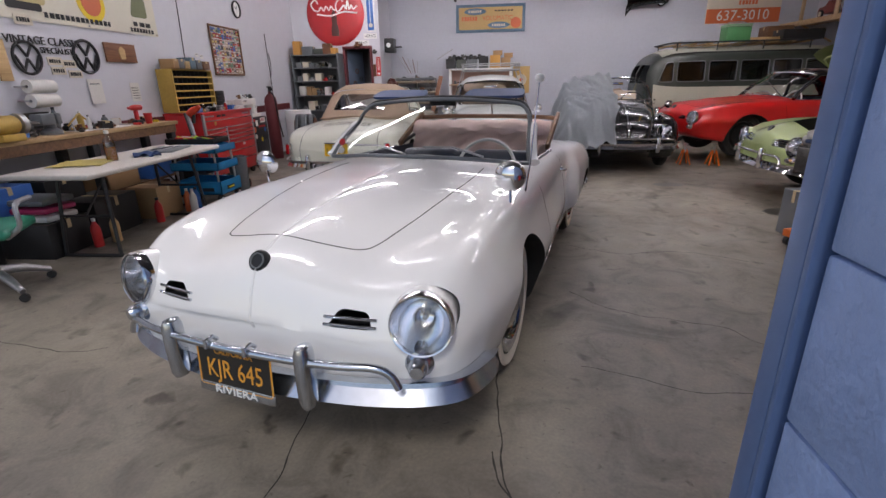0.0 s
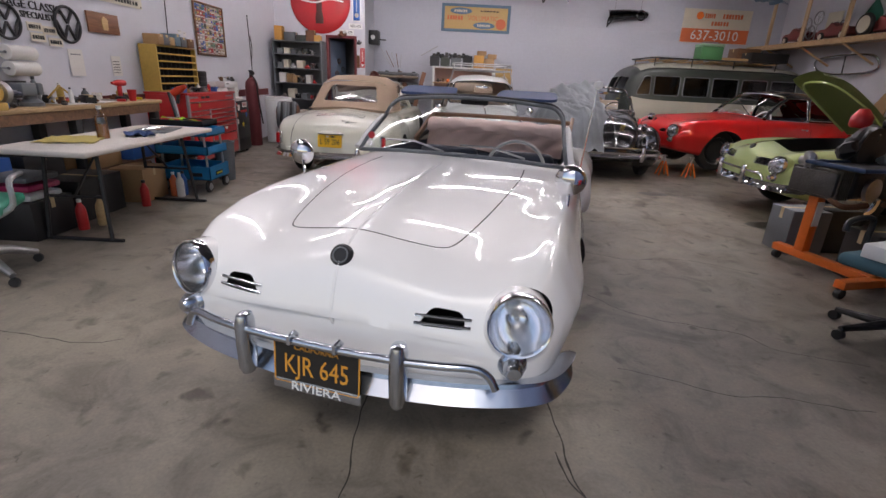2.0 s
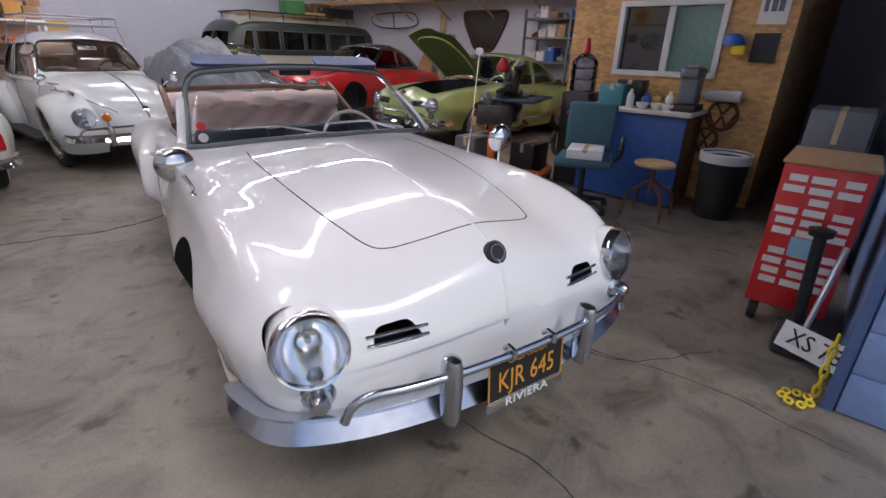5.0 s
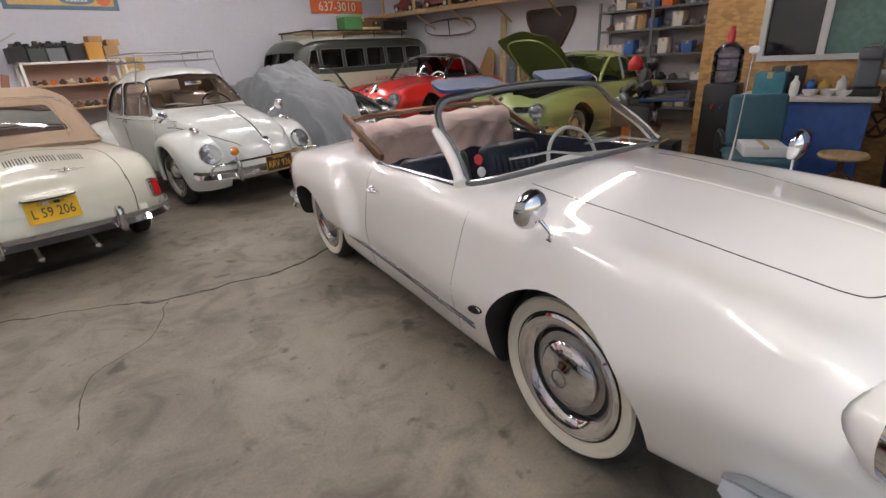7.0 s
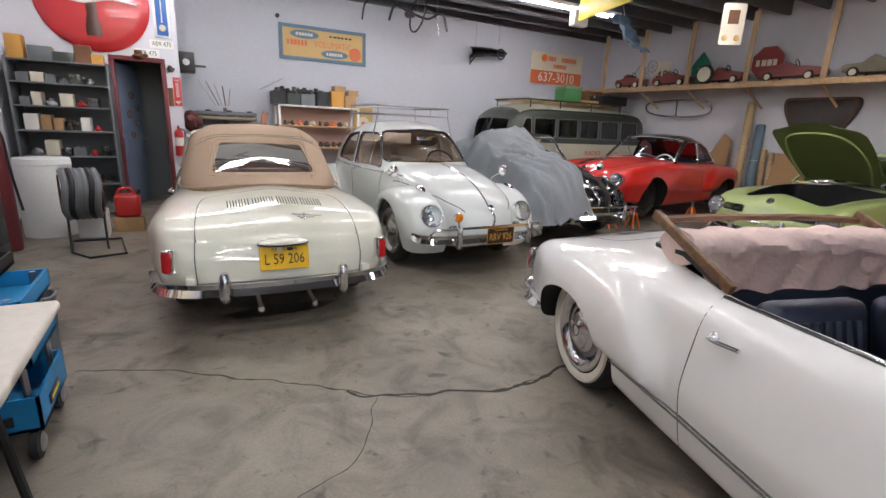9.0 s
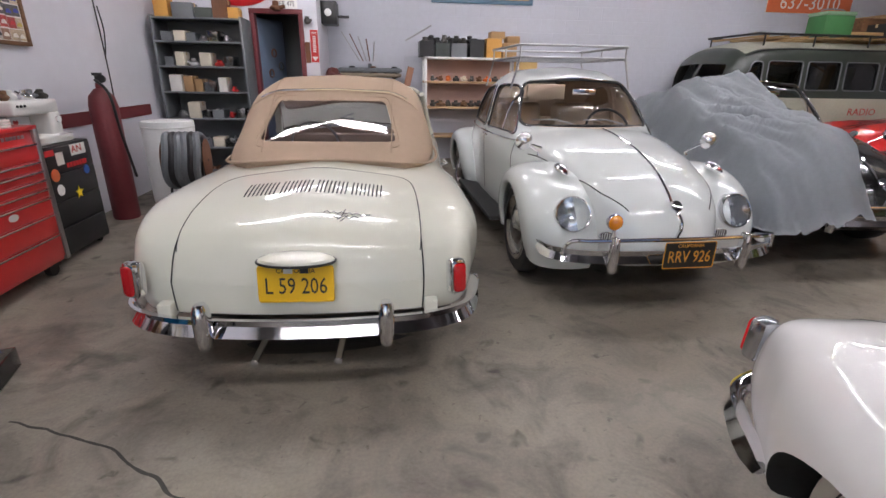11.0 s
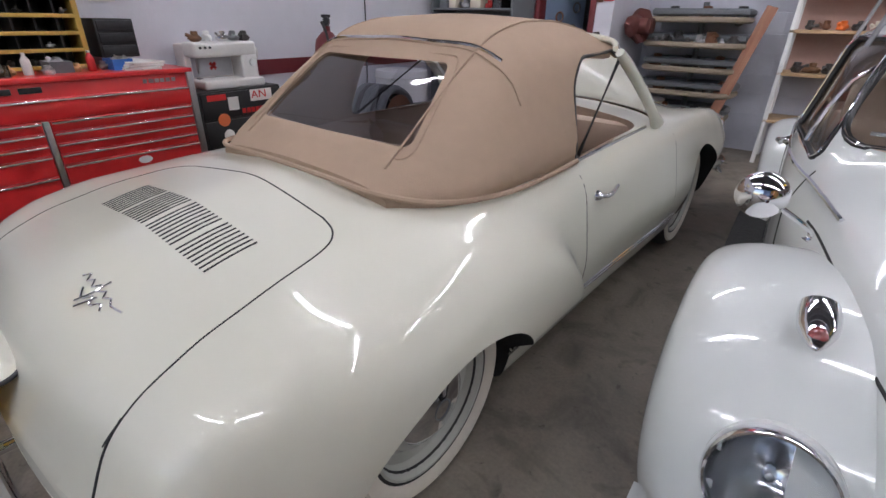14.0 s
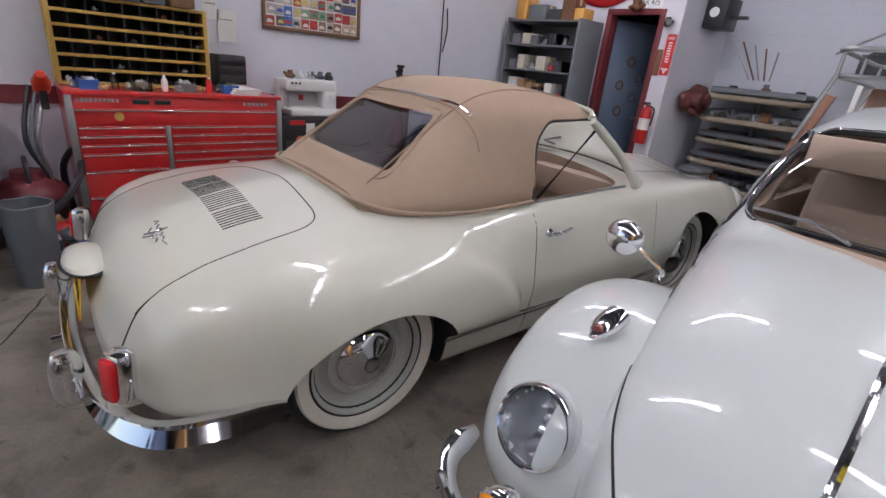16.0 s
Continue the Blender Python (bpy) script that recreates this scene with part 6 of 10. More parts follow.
for s in (-1, 1):
    for w in wins:
        g = part("side_window", patch(UB, w, (-s, 0, 0), -0.02, lambda a, b, s=s: Vector((s * 3, a, b)), 4), DARKGLASS, bus)
        g.visible_shadow = False
        part("window_trim", ribbon(UB, [Vector((s * 3, a, b)) for a, b in w], (-s, 0, 0), 0.010, 0.0, closed=True), GREYMETAL, bus)
    lower = bmesh.new()
    rows = []
    for z in np.linspace(0.36, 1.13, 10):
        rows.append([lower.verts.new(shoot(UB, (s * 3, y, z + 0.12 * math.exp(-y * 4)), (-s, 0, 0), 0.006) or (s * 0.8, y, z)) for y in np.linspace(0.16, 3.8, 40)])
    for a, b in zip(rows, rows[1:]):
        for k in range(39):
            lower.faces.new((a[k], a[k + 1], b[k + 1], b[k]))
    part("lower_panel", lower, BUSCREAM, bus, "faded cream lower side")
    wheel(bus, s * 0.70, 0.75, 0.33, s, False)
    wheel(bus, s * 0.70, 3.15, 0.33, s, False)
    headlight(bus, s * 0.52, 0.05, 0.85, 0, 0, 0.08)
for word, at in (("RADIO", 2.22), ("THIE", 2.88)):
    text(word, 0.14, REDPLAIN, bus, Matrix.Translation((0.876, at, 0.94)) @ Matrix.Rotation(radians(90), 4, "Z") @ FRONT, squeeze=1.1)
lid_sheet = bmesh.new()
rows = [[lid_sheet.verts.new(shoot(UB, (x, y, 3), (0, 0, -1), 0.006)) for y in np.linspace(0.30, 3.78, 40)] for x in np.linspace(-0.66, 0.66, 17)]
for a, b in zip(rows, rows[1:]):
    for k in range(39):
        lid_sheet.faces.new((a[k], a[k + 1], b[k + 1], b[k]))
part("roof", lid_sheet, mat("dirty pale roof paint", (0.34, 0.33, 0.27), 0.6, var=0.25, scale=5), bus, "dirty pale roof")
for s in (-1, 1):
    part("gutter", ribbon(UB, [Vector((s * 0.70, y, 3)) for y in np.linspace(0.30, 3.75, 30)], (0, 0, -1), 0.012, 0.004), DARKMETAL, bus)
rk = part("roof_rack", T([(a, b, 2.0) for a, b in rounded([(-0.6, 0.5), (0.6, 0.5), (0.6, 3.3), (-0.6, 3.3)], 0.1)], 0.016, 6, closed=True), DARKMETAL, bus, "dark roof rack")
for k in range(9):
    part("slat", B((-0.58, 0.58, 0.6 + k * 0.32, 0.68 + k * 0.32, 1.96, 1.985)), LIGHTWOOD, rk)
for x in (-0.6, 0.6):
    for y in (0.6, 1.4, 2.3, 3.2):
        part("rack_post", T([(x, y, 1.84), (x, y, 2.0)], 0.012, 6), DARKMETAL, rk)


# ---- ceiling lights ----
def strip_light(x, y):
    f = thing("strip_light", pose(x, y, 3.5), "long white fluorescent strip light under the joists", "ceiling light", "strip lights")
    part("housing", B((-1.25, 1.25, -0.06, 0.06, 0.03, 0.092), bevel=0.01), WHITE, f)
    for dy in (-0.03, 0.03):
        part("tube", T([(-1.2, dy, 0.005), (1.2, dy, 0.005)], 0.013, 10), TUBE, f, "glowing fluorescent tube")
    for x2 in (-1.22, 1.22):
        part("end_cap", B((x2 - 0.02, x2 + 0.02, -0.05, 0.05, -0.012, 0.03)), WHITE, f)
    return f


for x, ks in ((-1.6, (2, 6, 11, 15)), (1.7, (6, 11, 15)), (4.6, (6, 11, 15))):
    for k in ks:
        strip_light(x, 0.925 + k * 0.61)


# ---- small makers ----
def carton(x, y, z, w, d, h, material, label="worn brown cardboard carton", yaw=0, cat="box", lid=True):
    ob = thing("box", pose(x, y, z, 0, 0, yaw), label, cat)
    part("carton", B((-w / 2, w / 2, -d / 2, d / 2, 0, h), bevel=min(0.006, h * 0.1)), material, ob)
    part("tape", B((-w / 2 - 0.001, w / 2 + 0.001, -0.02, 0.02, h * 0.75, h + 0.0015)), KRAFT, ob)
    return ob


def bottle(x, y, z, r, h, material, label, cap=WHITEPLASTIC):
    ob = thing("bottle", pose(x, y, z), label, "bottle")
    part("flask", lathe([(0, 0), (r * 0.94, 0), (r, h * 0.04), (r, h * 0.6), (r * 0.9, h * 0.7), (r * 0.4, h * 0.85), (r * 0.36, h * 0.93), (0, h * 0.93)], 18), material, ob)
    part("cap", lathe([(0, h * 0.9), (r * 0.42, h * 0.9), (r * 0.42, h), (0, h)], 14), cap, ob)
    return ob


def bin_box(x, y, z, w, d, h, material, label="open plastic parts bin", fill=IRON, yaw=0, seed=0):
    ob = thing("parts_bin", pose(x, y, z, 0, 0, yaw), label, "bin")
    t = 0.006
    part("bin", B((-w / 2, w / 2, -d / 2, d / 2, 0, t), (-w / 2, -w / 2 + t, -d / 2, d / 2, t, h), (w / 2 - t, w / 2, -d / 2, d / 2, t, h), (-w / 2 + t, w / 2 - t, -d / 2, -d / 2 + t, t, h), (-w / 2 + t, w / 2 - t, d / 2 - t, d / 2, t, h)), material, ob, smooth=False)
    rnd = random.Random(seed)
    for k in range(4):
        part("loose_part", lump(0.3 * min(w, d), rnd.randint(0, 999)), fill, ob).matrix_local = pose(rnd.uniform(-0.25, 0.25) * w, rnd.uniform(-0.25, 0.25) * d, h * 0.75, rnd.uniform(0, 90), rnd.uniform(0, 90), rnd.uniform(0, 180))
    return ob


def lump(size, seed):
    """An uneven cast part: a knobbly body with a boss and a stub."""
    rnd = random.Random(seed)
    bm = bmesh.new()
    bmesh.ops.create_icosphere(bm, subdivisions=2, radius=size)
    sx, sy, sz = rnd.uniform(0.6, 1.2), rnd.uniform(0.5, 1.0), rnd.uniform(0.4, 0.8)
    for v in bm.verts:
        f = 1 + 0.45 * noise.noise(v.co * (2.2 / size) + Vector((seed, 0, 0)))
        v.co = Vector((v.co.x * sx, v.co.y * sy, v.co.z * sz)) * f
    sweep(bm, [(0, 0, 0), (size * rnd.uniform(0.7, 1.3), size * rnd.uniform(-0.5, 0.5), size * rnd.uniform(0.1, 0.7))], size * 0.25, 8)
    lathe([(0, 0), (size * 0.45, 0), (size * 0.45, size * 0.9), (size * 0.2, size * 0.95), (0, size * 0.95)], 10, bm)
    return bm


def metal_part(x, y, z, size, seed, material=IRON, label="oily cast engine part"):
    rnd = random.Random(seed)
    return single("engine_part", lump(size, seed), material, pose(x, y, z + size * 0.42, 0, 0, rnd.uniform(0, 360)), label, "engine part")


def sheet(name, x, y, z, w, h, material, label, cat, face="x", t=0.006, bevel=0.0):
    """A flat board on a wall; face is the way it looks along (x: +x, y: -y, r: -x)."""
    M = {"x": pose(x, y, z, 0, 0, 90), "y": pose(x, y, z), "r": pose(x, y, z, 0, 0, -90)}[face]
    ob = thing(name, M, label, cat)
    part("board", B((-w / 2, w / 2, -t, 0, -h / 2, h / 2), bevel=bevel), material, ob)
    return ob


def bars(parent, x0, x1, z, h, material, n, y=-0.009, seed=1, slant=0):
    """Writing too small to read, as a row of plain bars."""
    rnd = random.Random(seed)
    x = x0
    for k in range(n):
        w = (x1 - x0) / n * rnd.uniform(0.6, 0.85)
        part("text_bar", B((x, x + w, y, y + 0.002, z - h / 2, z + h / 2)), material, parent, smooth=False)
        x += (x1 - x0) / n


def ring_sign(name, y, z, r, material, label):
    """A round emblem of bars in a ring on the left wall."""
    ob = thing(name, pose(XL + 0.012, y, z, 0, 0, 90), label, "wall sign")
    part("ring", T([(r * math.cos(t), -0.006, r * math.sin(t)) for t in (2 * math.pi * k / 40 for k in range(40))], r * 0.09, 8, closed=True), material, ob)
    for pts in ([(-0.45, 0.75), (0, 0.08), (0.45, 0.75)], [(-0.88, 0.15), (-0.42, -0.8), (0, -0.05), (0.42, -0.8), (0.88, 0.15)]):
        for (a, b), (c, d) in zip(pts, pts[1:]):
            part("stroke", T([(a * r, -0.006, b * r), (c * r, -0.006, d * r)], r * 0.085, 6), material, ob)
    return ob


# ---- left wall ----
ban = sheet("banner", XL + 0.012, 5.35, 2.43, 2.32, 0.90, BANNER, "cream vinyl banner with car pictures and contact lines", "banner", "x", 0.003)
bars(ban, -0.55, 0.35, -0.38, 0.05, BLACKINK, 14)
bars(ban, 0.72, 1.05, -0.33, 0.05, BLACKINK, 3)
bars(ban, 0.65, 1.08, -0.40, 0.045, BLACKINK, 8, seed=3)
for x, r, mt in ((0.1, 0.2, BRIGHTYEL), (0.1, 0.14, SIGNORANGE)):
    part("roundel", lathe([(r, 0), (r, 0.002 + 0.002 * (r < 0.15)), (0, 0.002 + 0.002 * (r < 0.15))], 32, m=Matrix.Translation((x, -0.004, -0.18)) @ Matrix.Rotation(radians(90), 4, "X")), mt, ban)
part("printed_car", prism(rounded([(-0.95, -0.3), (-0.5, -0.3), (-0.5, -0.12), (-0.66, 0.0), (-0.86, 0.0), (-0.97, -0.14)], 0.06), -0.008, -0.005, "y"), mat("printed cream car", (0.5, 0.42, 0.2), 0.5), ban)
part("printed_tyre", prism(rounded([(-0.94, -0.36), (-0.56, -0.36), (-0.56, -0.29), (-0.94, -0.29)], 0.03), -0.0085, -0.0055, "y"), BLACKINK, ban)
part("printed_car", prism(rounded([(0.7, -0.25), (1.0, -0.25), (1.0, -0.02), (0.78, -0.02)], 0.05), -0.008, -0.005, "y"), mat("printed olive car", (0.16, 0.18, 0.08), 0.5), ban)
for x in (-1.13, 0.0, 1.13):
    part("eyelet", lathe([(0.012, 0), (0.012, 0.004), (0.006, 0.004), (0.006, 0)], 12, m=Matrix.Translation((x, -0.003, -0.43)) @ Matrix.Rotation(radians(90), 4, "X")), CHROME, ban)
ring_sign("round_emblem", 4.48, 1.64, 0.145, DARKMETAL, "dark cut-metal round emblem on the wall")
ring_sign("round_emblem", 5.20, 1.68, 0.165, DARKMETAL, "larger dark cut-metal round emblem on the wall")
ls = thing("letter_sign", pose(XL + 0.012, 4.72, 1.80, 0, 0, 90), "dark cut-metal lettered sign on the wall", "wall sign")
text("VINTAGE CLASSIC", 0.105, DARKMETAL, ls, facing(0, -0.004, 0), extrude=0.004)
text("SPECIALIST", 0.08, DARKMETAL, ls, facing(0.12, -0.004, -0.085), extrude=0.004)
for y, z in ((4.78, 1.62), (4.95, 1.60), (4.80, 1.53), (5.0, 1.50)):
    p = sheet("number_plate", XL + 0.012, y, z, 0.17, 0.075, SIGNCREAM, "small faded number plate on the wall", "number plate", "x")
    bars(p, -0.07, 0.07, 0, 0.035, BLACKINK, 5, seed=int(y * 100))
p = sheet("number_plate", XL + 0.012, 4.55, 1.98, 0.19, 0.09, SIGNCREAM, "small white number plate under the banner", "number plate", "x")
bars(p, -0.07, 0.07, 0, 0.04, BLACKINK, 5)
sheet("wood_strip", XL + 0.012, 4.21, 1.61, 0.12, 0.36, LIGHTWOOD, "narrow varnished wooden plaque", "plaque", "x", 0.02, 0.004)
wb = sheet("wood_plaque", XL + 0.012, 5.73, 1.745, 0.50, 0.21, wood_mat("reddish plaque wood", (0.14, 0.055, 0.025), (0.28, 0.12, 0.055)), "reddish-brown wooden plaque with a carved figure", "plaque", "x", 0.02, 0.004)
part("carving", prism(rounded([(-0.03, -0.07), (0.05, -0.07), (0.06, 0.04), (0.0, 0.075), (-0.045, 0.03)], 0.02), -0.027, -0.019, "y"), LIGHTWOOD, wb)
cal = sheet("wall_calendar", XL + 0.012, 5.85, 1.30, 0.16, 0.22, PAPER, "white paper notice pinned to the wall", "notice", "x", 0.002)
for k in range(5):
    bars(cal, -0.06, 0.06, 0.05 - k * 0.03, 0.008, BLACKINK, 4, -0.004, k)
for k, (y, z, w, h) in enumerate(((7.35, 1.62, 0.12, 0.16), (7.47, 1.50, 0.15, 0.24), (7.33, 1.80, 0.09, 0.05), (7.45, 1.78, 0.08, 0.06))):
    nt = sheet("paper_note", XL + 0.012, y, z, w, h, PAPER, "curling white paper note pinned to the wall", "note", "x", 0.002)
    bars(nt, -w * 0.35, w * 0.35, h * 0.2, 0.008, GREYMETAL, 4, -0.004, k)
clk = thing("wall_clock", pose(XL + 0.012, 8.75, 2.60, 0, 0, 90), "round black-rimmed wall clock", "clock")
RX = Matrix.Rotation(radians(90), 4, "X")
part("rim", lathe([(0.13, 0), (0.14, 0.01), (0.135, 0.035), (0.12, 0.035), (0.118, 0.012)], 36, m=RX), BLACKPLASTIC, clk)
part("dial", lathe([(0.12, 0.01), (0, 0.01)], 36, m=RX), WHITE, clk)
part("hour_hand", T([(0, -0.016, 0), (0.03, -0.016, 0.05)], 0.004, 6), BLACKINK, clk)
part("minute_hand", T([(0, -0.018, 0), (-0.07, -0.018, 0.05)], 0.003, 6), BLACKINK, clk)
# framed collage
pic = thing("framed_collage", pose(XL + 0.012, 8.24, 1.90, 0, 0, 90), "wooden framed collage of many small car photographs", "picture")
for b in ((-0.48, 0.48, -0.025, 0, 0.35, 0.38), (-0.48, 0.48, -0.025, 0, -0.38, -0.35), (-0.48, -0.45, -0.025, 0, -0.35, 0.35), (0.45, 0.48, -0.025, 0, -0.35, 0.35)):
    part("frame", B(b, bevel=0.004), DARKWOOD, pic)
part("backing", B((-0.45, 0.45, -0.008, 0, -0.35, 0.35)), PAPER, pic)
PHOTO = [mat("photo print", c, 0.35, var=0.5, scale=12) for c in ((0.35, 0.04, 0.03), (0.05, 0.12, 0.35), (0.4, 0.38, 0.35), (0.08, 0.08, 0.08), (0.2, 0.3, 0.2), (0.5, 0.42, 0.3), (0.25, 0.15, 0.1))]
SUBJECT = [mat("car in a photo", c, 0.35, var=0.3, scale=20) for c in ((0.55, 0.02, 0.02), (0.03, 0.06, 0.35), (0.7, 0.68, 0.62), (0.02, 0.02, 0.02), (0.55, 0.45, 0.1), (0.05, 0.2, 0.12))]
rnd = random.Random(4)
for i in range(11):
    for j in range(8):
        x, z = -0.405 + i * 0.081 + rnd.uniform(-0.006, 0.006), -0.305 + j * 0.087 + rnd.uniform(-0.005, 0.005)
        w, d = rnd.uniform(0.034, 0.041), 0.001 * rnd.random()
        shot = part("photo", B((x - w, x + w, -0.0105 - d, -0.008, z - 0.039, z + 0.039)), rnd.choice(PHOTO), pic, smooth=False)
        a, b = rnd.uniform(-0.008, 0.008), rnd.uniform(-0.012, 0.002)
        part("pictured_car", prism(rounded([(x + a - 0.028, z + b - 0.012), (x + a + 0.028, z + b - 0.012), (x + a + 0.026, z + b + 0.002), (x + a + 0.010, z + b + 0.017), (x + a - 0.012, z + b + 0.017), (x + a - 0.026, z + b + 0.002)], 0.005, 2), -0.0125 - d, -0.0105 - d, "y"), rnd.choice(SUBJECT), shot, smooth=False)
for i, (y, z0, z1) in enumerate(((7.0, 1.6, 3.55), (9.75, 0.2, 2.3), (9.82, 1.5, 1.95))):
    single("wall_cable", T(curve([(XL + 0.015, y, z0), (XL + 0.03, y + 0.03, (z0 + z1) / 2), (XL + 0.015, y + 0.02, z1)], 16), 0.007, 6), BLACKPLASTIC, Matrix(), "thin dark cable down the wall", "cable")

# ---- bench along the left wall ----
bn = thing("workbench", pose(0, 0, 0), "long wooden workbench on dark posts", "workbench")
part("worktop", B((XL + 0.02, -3.08, 3.1, 5.85, 0.91, 0.95), bevel=0.006), BENCHWOOD, bn)
for y in (3.25, 4.5, 5.75):
    for x in (-3.5, -3.14):
        part("leg", B((x - 0.04, x + 0.04, y - 0.04, y + 0.04, 0, 0.91), bevel=0.004), BLACKPLASTIC, bn)
part("lower_shelf", B((XL + 0.02, -3.1, 3.3, 5.7, 0.30, 0.33)), DARKWOOD, bn)
part("apron", B((-3.12, -3.09, 3.2, 5.8, 0.82, 0.91)), DARKWOOD, bn)
# paper towel rolls
for dz in (0.0, 0.13):
    pt = thing("paper_towel", pose(-3.45, 4.42, 1.25 + dz), "white paper towel roll on a wall holder", "paper towel")
    part("roll", lathe([(0.015, -0.14), (0.06, -0.14), (0.062, 0), (0.06, 0.14), (0.015, 0.14)], 24, m=Matrix.Rotation(radians(90), 4, "X")), PAPER, pt)
    part("holder", T([(-0.11, -0.16, 0), (0, -0.16, 0), (0, 0.16, 0), (-0.11, 0.16, 0)], 0.008, 6), STEEL, pt)
# bench grinder
gr = thing("bench_grinder", pose(-3.1, 3.62, 0.95), "yellow bench grinder with two grey wheels", "grinder")
part("motor", lathe([(0, -0.1), (0.065, -0.1), (0.075, -0.08), (0.075, 0.08), (0.065, 0.1), (0, 0.1)], 20, m=Matrix.Translation((0, 0, 0.13)) @ RX), YELLOW, gr)
for s in (-1, 1):
    part("wheel_guard", lathe([(0, s * 0.11), (0.085, s * 0.11), (0.09, s * 0.125), (0.085, s * 0.16), (0.05, s * 0.162), (0, s * 0.162)], 24, m=Matrix.Translation((0, 0, 0.13)) @ RX), ALU, gr)
part("foot", B((-0.08, 0.08, -0.1, 0.1, 0, 0.06), bevel=0.01), YELLOW, gr)
# drill, cup and odds on the bench
dl = thing("cordless_drill", pose(-3.2, 5.30, 0.95), "red cordless drill standing on its battery", "drill")
part("battery", B((-0.035, 0.035, -0.05, 0.05, 0, 0.05), bevel=0.008), BLACKPLASTIC, dl)
part("grip", B((-0.018, 0.018, -0.022, 0.022, 0.05, 0.16), bevel=0.01), REDPLAIN, dl)
part("motor", lathe([(0, -0.09), (0.03, -0.085), (0.034, 0), (0.026, 0.06), (0.016, 0.075), (0.014, 0.11), (0, 0.11)], 16, m=Matrix.Translation((0, 0, 0.185)) @ RX), REDPLAIN, dl)
cup = thing("cup", pose(-3.15, 5.42, 0.95), "red plastic cup on the bench", "cup")
part("wall", lathe([(0.032, 0), (0.045, 0.115), (0.047, 0.115), (0.042, 0.11), (0.03, 0.004), (0, 0.004)], 20), REDPLAIN, cup)
part("rim", T([(0.046 * math.cos(t), 0.046 * math.sin(t), 0.115) for t in (2 * math.pi * k / 20 for k in range(20))], 0.003, 6, closed=True), REDPLAIN, cup)
vise = thing("bench_vise", pose(-3.25, 4.2, 0.95), "grey cast bench vise", "vise")
part("base", lathe([(0.09, 0), (0.09, 0.03), (0.05, 0.06), (0.05, 0.1), (0, 0.1)], 18), GREYMETAL, vise)
part("jaw", B((-0.06, 0.06, -0.13, 0.02, 0.09, 0.19), bevel=0.012), GREYMETAL, vise)
part("jaw", B((-0.06, 0.06, 0.035, 0.09, 0.09, 0.19), bevel=0.012), GREYMETAL, vise)
part("screw", T([(0, -0.2, 0.12), (0, 0.05, 0.12)], 0.014, 10), STEEL, vise)
part("screw_bar", T([(-0.1, -0.2, 0.12), (0.1, -0.2, 0.12)], 0.007, 8), STEEL, vise)
bin_box(-3.3, 3.85, 0.95, 0.2, 0.14, 0.1, ALLBLUE, "small blue plastic tub of parts", IRON, 10, 3)
bottle(-3.35, 4.38, 0.95, 0.035, 0.24, GREYMETAL, "grey spray can on the bench", BLACKPLASTIC)
bottle(-3.42, 4.75, 0.95, 0.03, 0.18, YELLOW, "small yellow oil bottle")
for k, (y, s) in enumerate(((4.55, 0.045), (4.72, 0.05), (4.9, 0.04), (5.05, 0.045), (5.6, 0.05), (3.4, 0.05), (4.0, 0.04))):
    metal_part(-3.34 + 0.06 * (k % 3), y, 0.95, s, k + 20, (ALU, IRON, RUST)[k % 3], "loose metal part on the wooden bench")
for k, (y, w) in enumerate(((4.62, 0.24), (5.02, 0.22))):
    pp = single("paper_sheet", B((-w / 2, w / 2, -0.14, 0.14, 0, 0.004)), PAPER, pose(-3.25, y, 0.951, 0, 0, 20 * k - 8), "loose white paper on the bench", "paper")
fm = sheet("number_plate", XL + 0.05, 4.35, 1.07, 0.3, 0.15, PLATEBLK, "old black number plate leaning on the bench", "number plate", "x")
text("225 CHW", 0.085, PLATEORANGE, fm, facing(0, -0.008, 0), squeeze=0.75)
# a litter of tools, tins and papers along the bench
rnd = random.Random(77)
for k in range(34):
    x, y = rnd.uniform(-3.47, -3.14), 3.32 + k * 0.074
    if abs(y - 3.62) < 0.15 or abs(y - 4.2) < 0.12:
        x = -3.46
    c = k % 6
    if c == 0:
        bottle(x, y, 0.95, rnd.uniform(0.02, 0.035), rnd.uniform(0.1, 0.2), rnd.choice((WHITEPLASTIC, GREYMETAL, SIGNORANGE, STEEL, YELLOW)), "small tin or bottle among the bench clutter", BLACKPLASTIC)
    elif c == 1:
        wr2 = thing("hand_tool", pose(x, y, 0.958, 0, 0, rnd.uniform(0, 180)), "steel hand tool lying on the bench", "hand tool")
        part("shank", T([(-0.1, 0, 0.006), (0.06, 0, 0.006)], 0.006, 8), STEEL, wr2)
        part("grip", T([(0.05, 0, 0.008), (0.13, 0, 0.008)], 0.013, 8), rnd.choice((REDPLAIN, BLACKPLASTIC, BRIGHTYEL)), wr2)
    elif c == 2:
        carton(x, y, 0.95, rnd.uniform(0.08, 0.13), rnd.uniform(0.06, 0.1), rnd.uniform(0.04, 0.09), rnd.choice((CARDBOARD, PAPER, DARKMETAL)), "small box among the bench clutter", rnd.uniform(-30, 30))
    else:
        metal_part(x, y, 0.95, rnd.uniform(0.03, 0.055), 1200 + k, rnd.choice((IRON, DARKMETAL, ALU, RUST, BLACKPLASTIC)), "loose part among the bench clutter")
cord = curve([(-3.35, 4.5, 1.0), (-3.3, 4.56, 1.08), (-3.34, 4.66, 1.10), (-3.3, 4.74, 1.0), (-3.26, 4.66, 0.97), (-3.32, 4.5, 0.97), (-3.3, 4.62, 1.02)], 40)
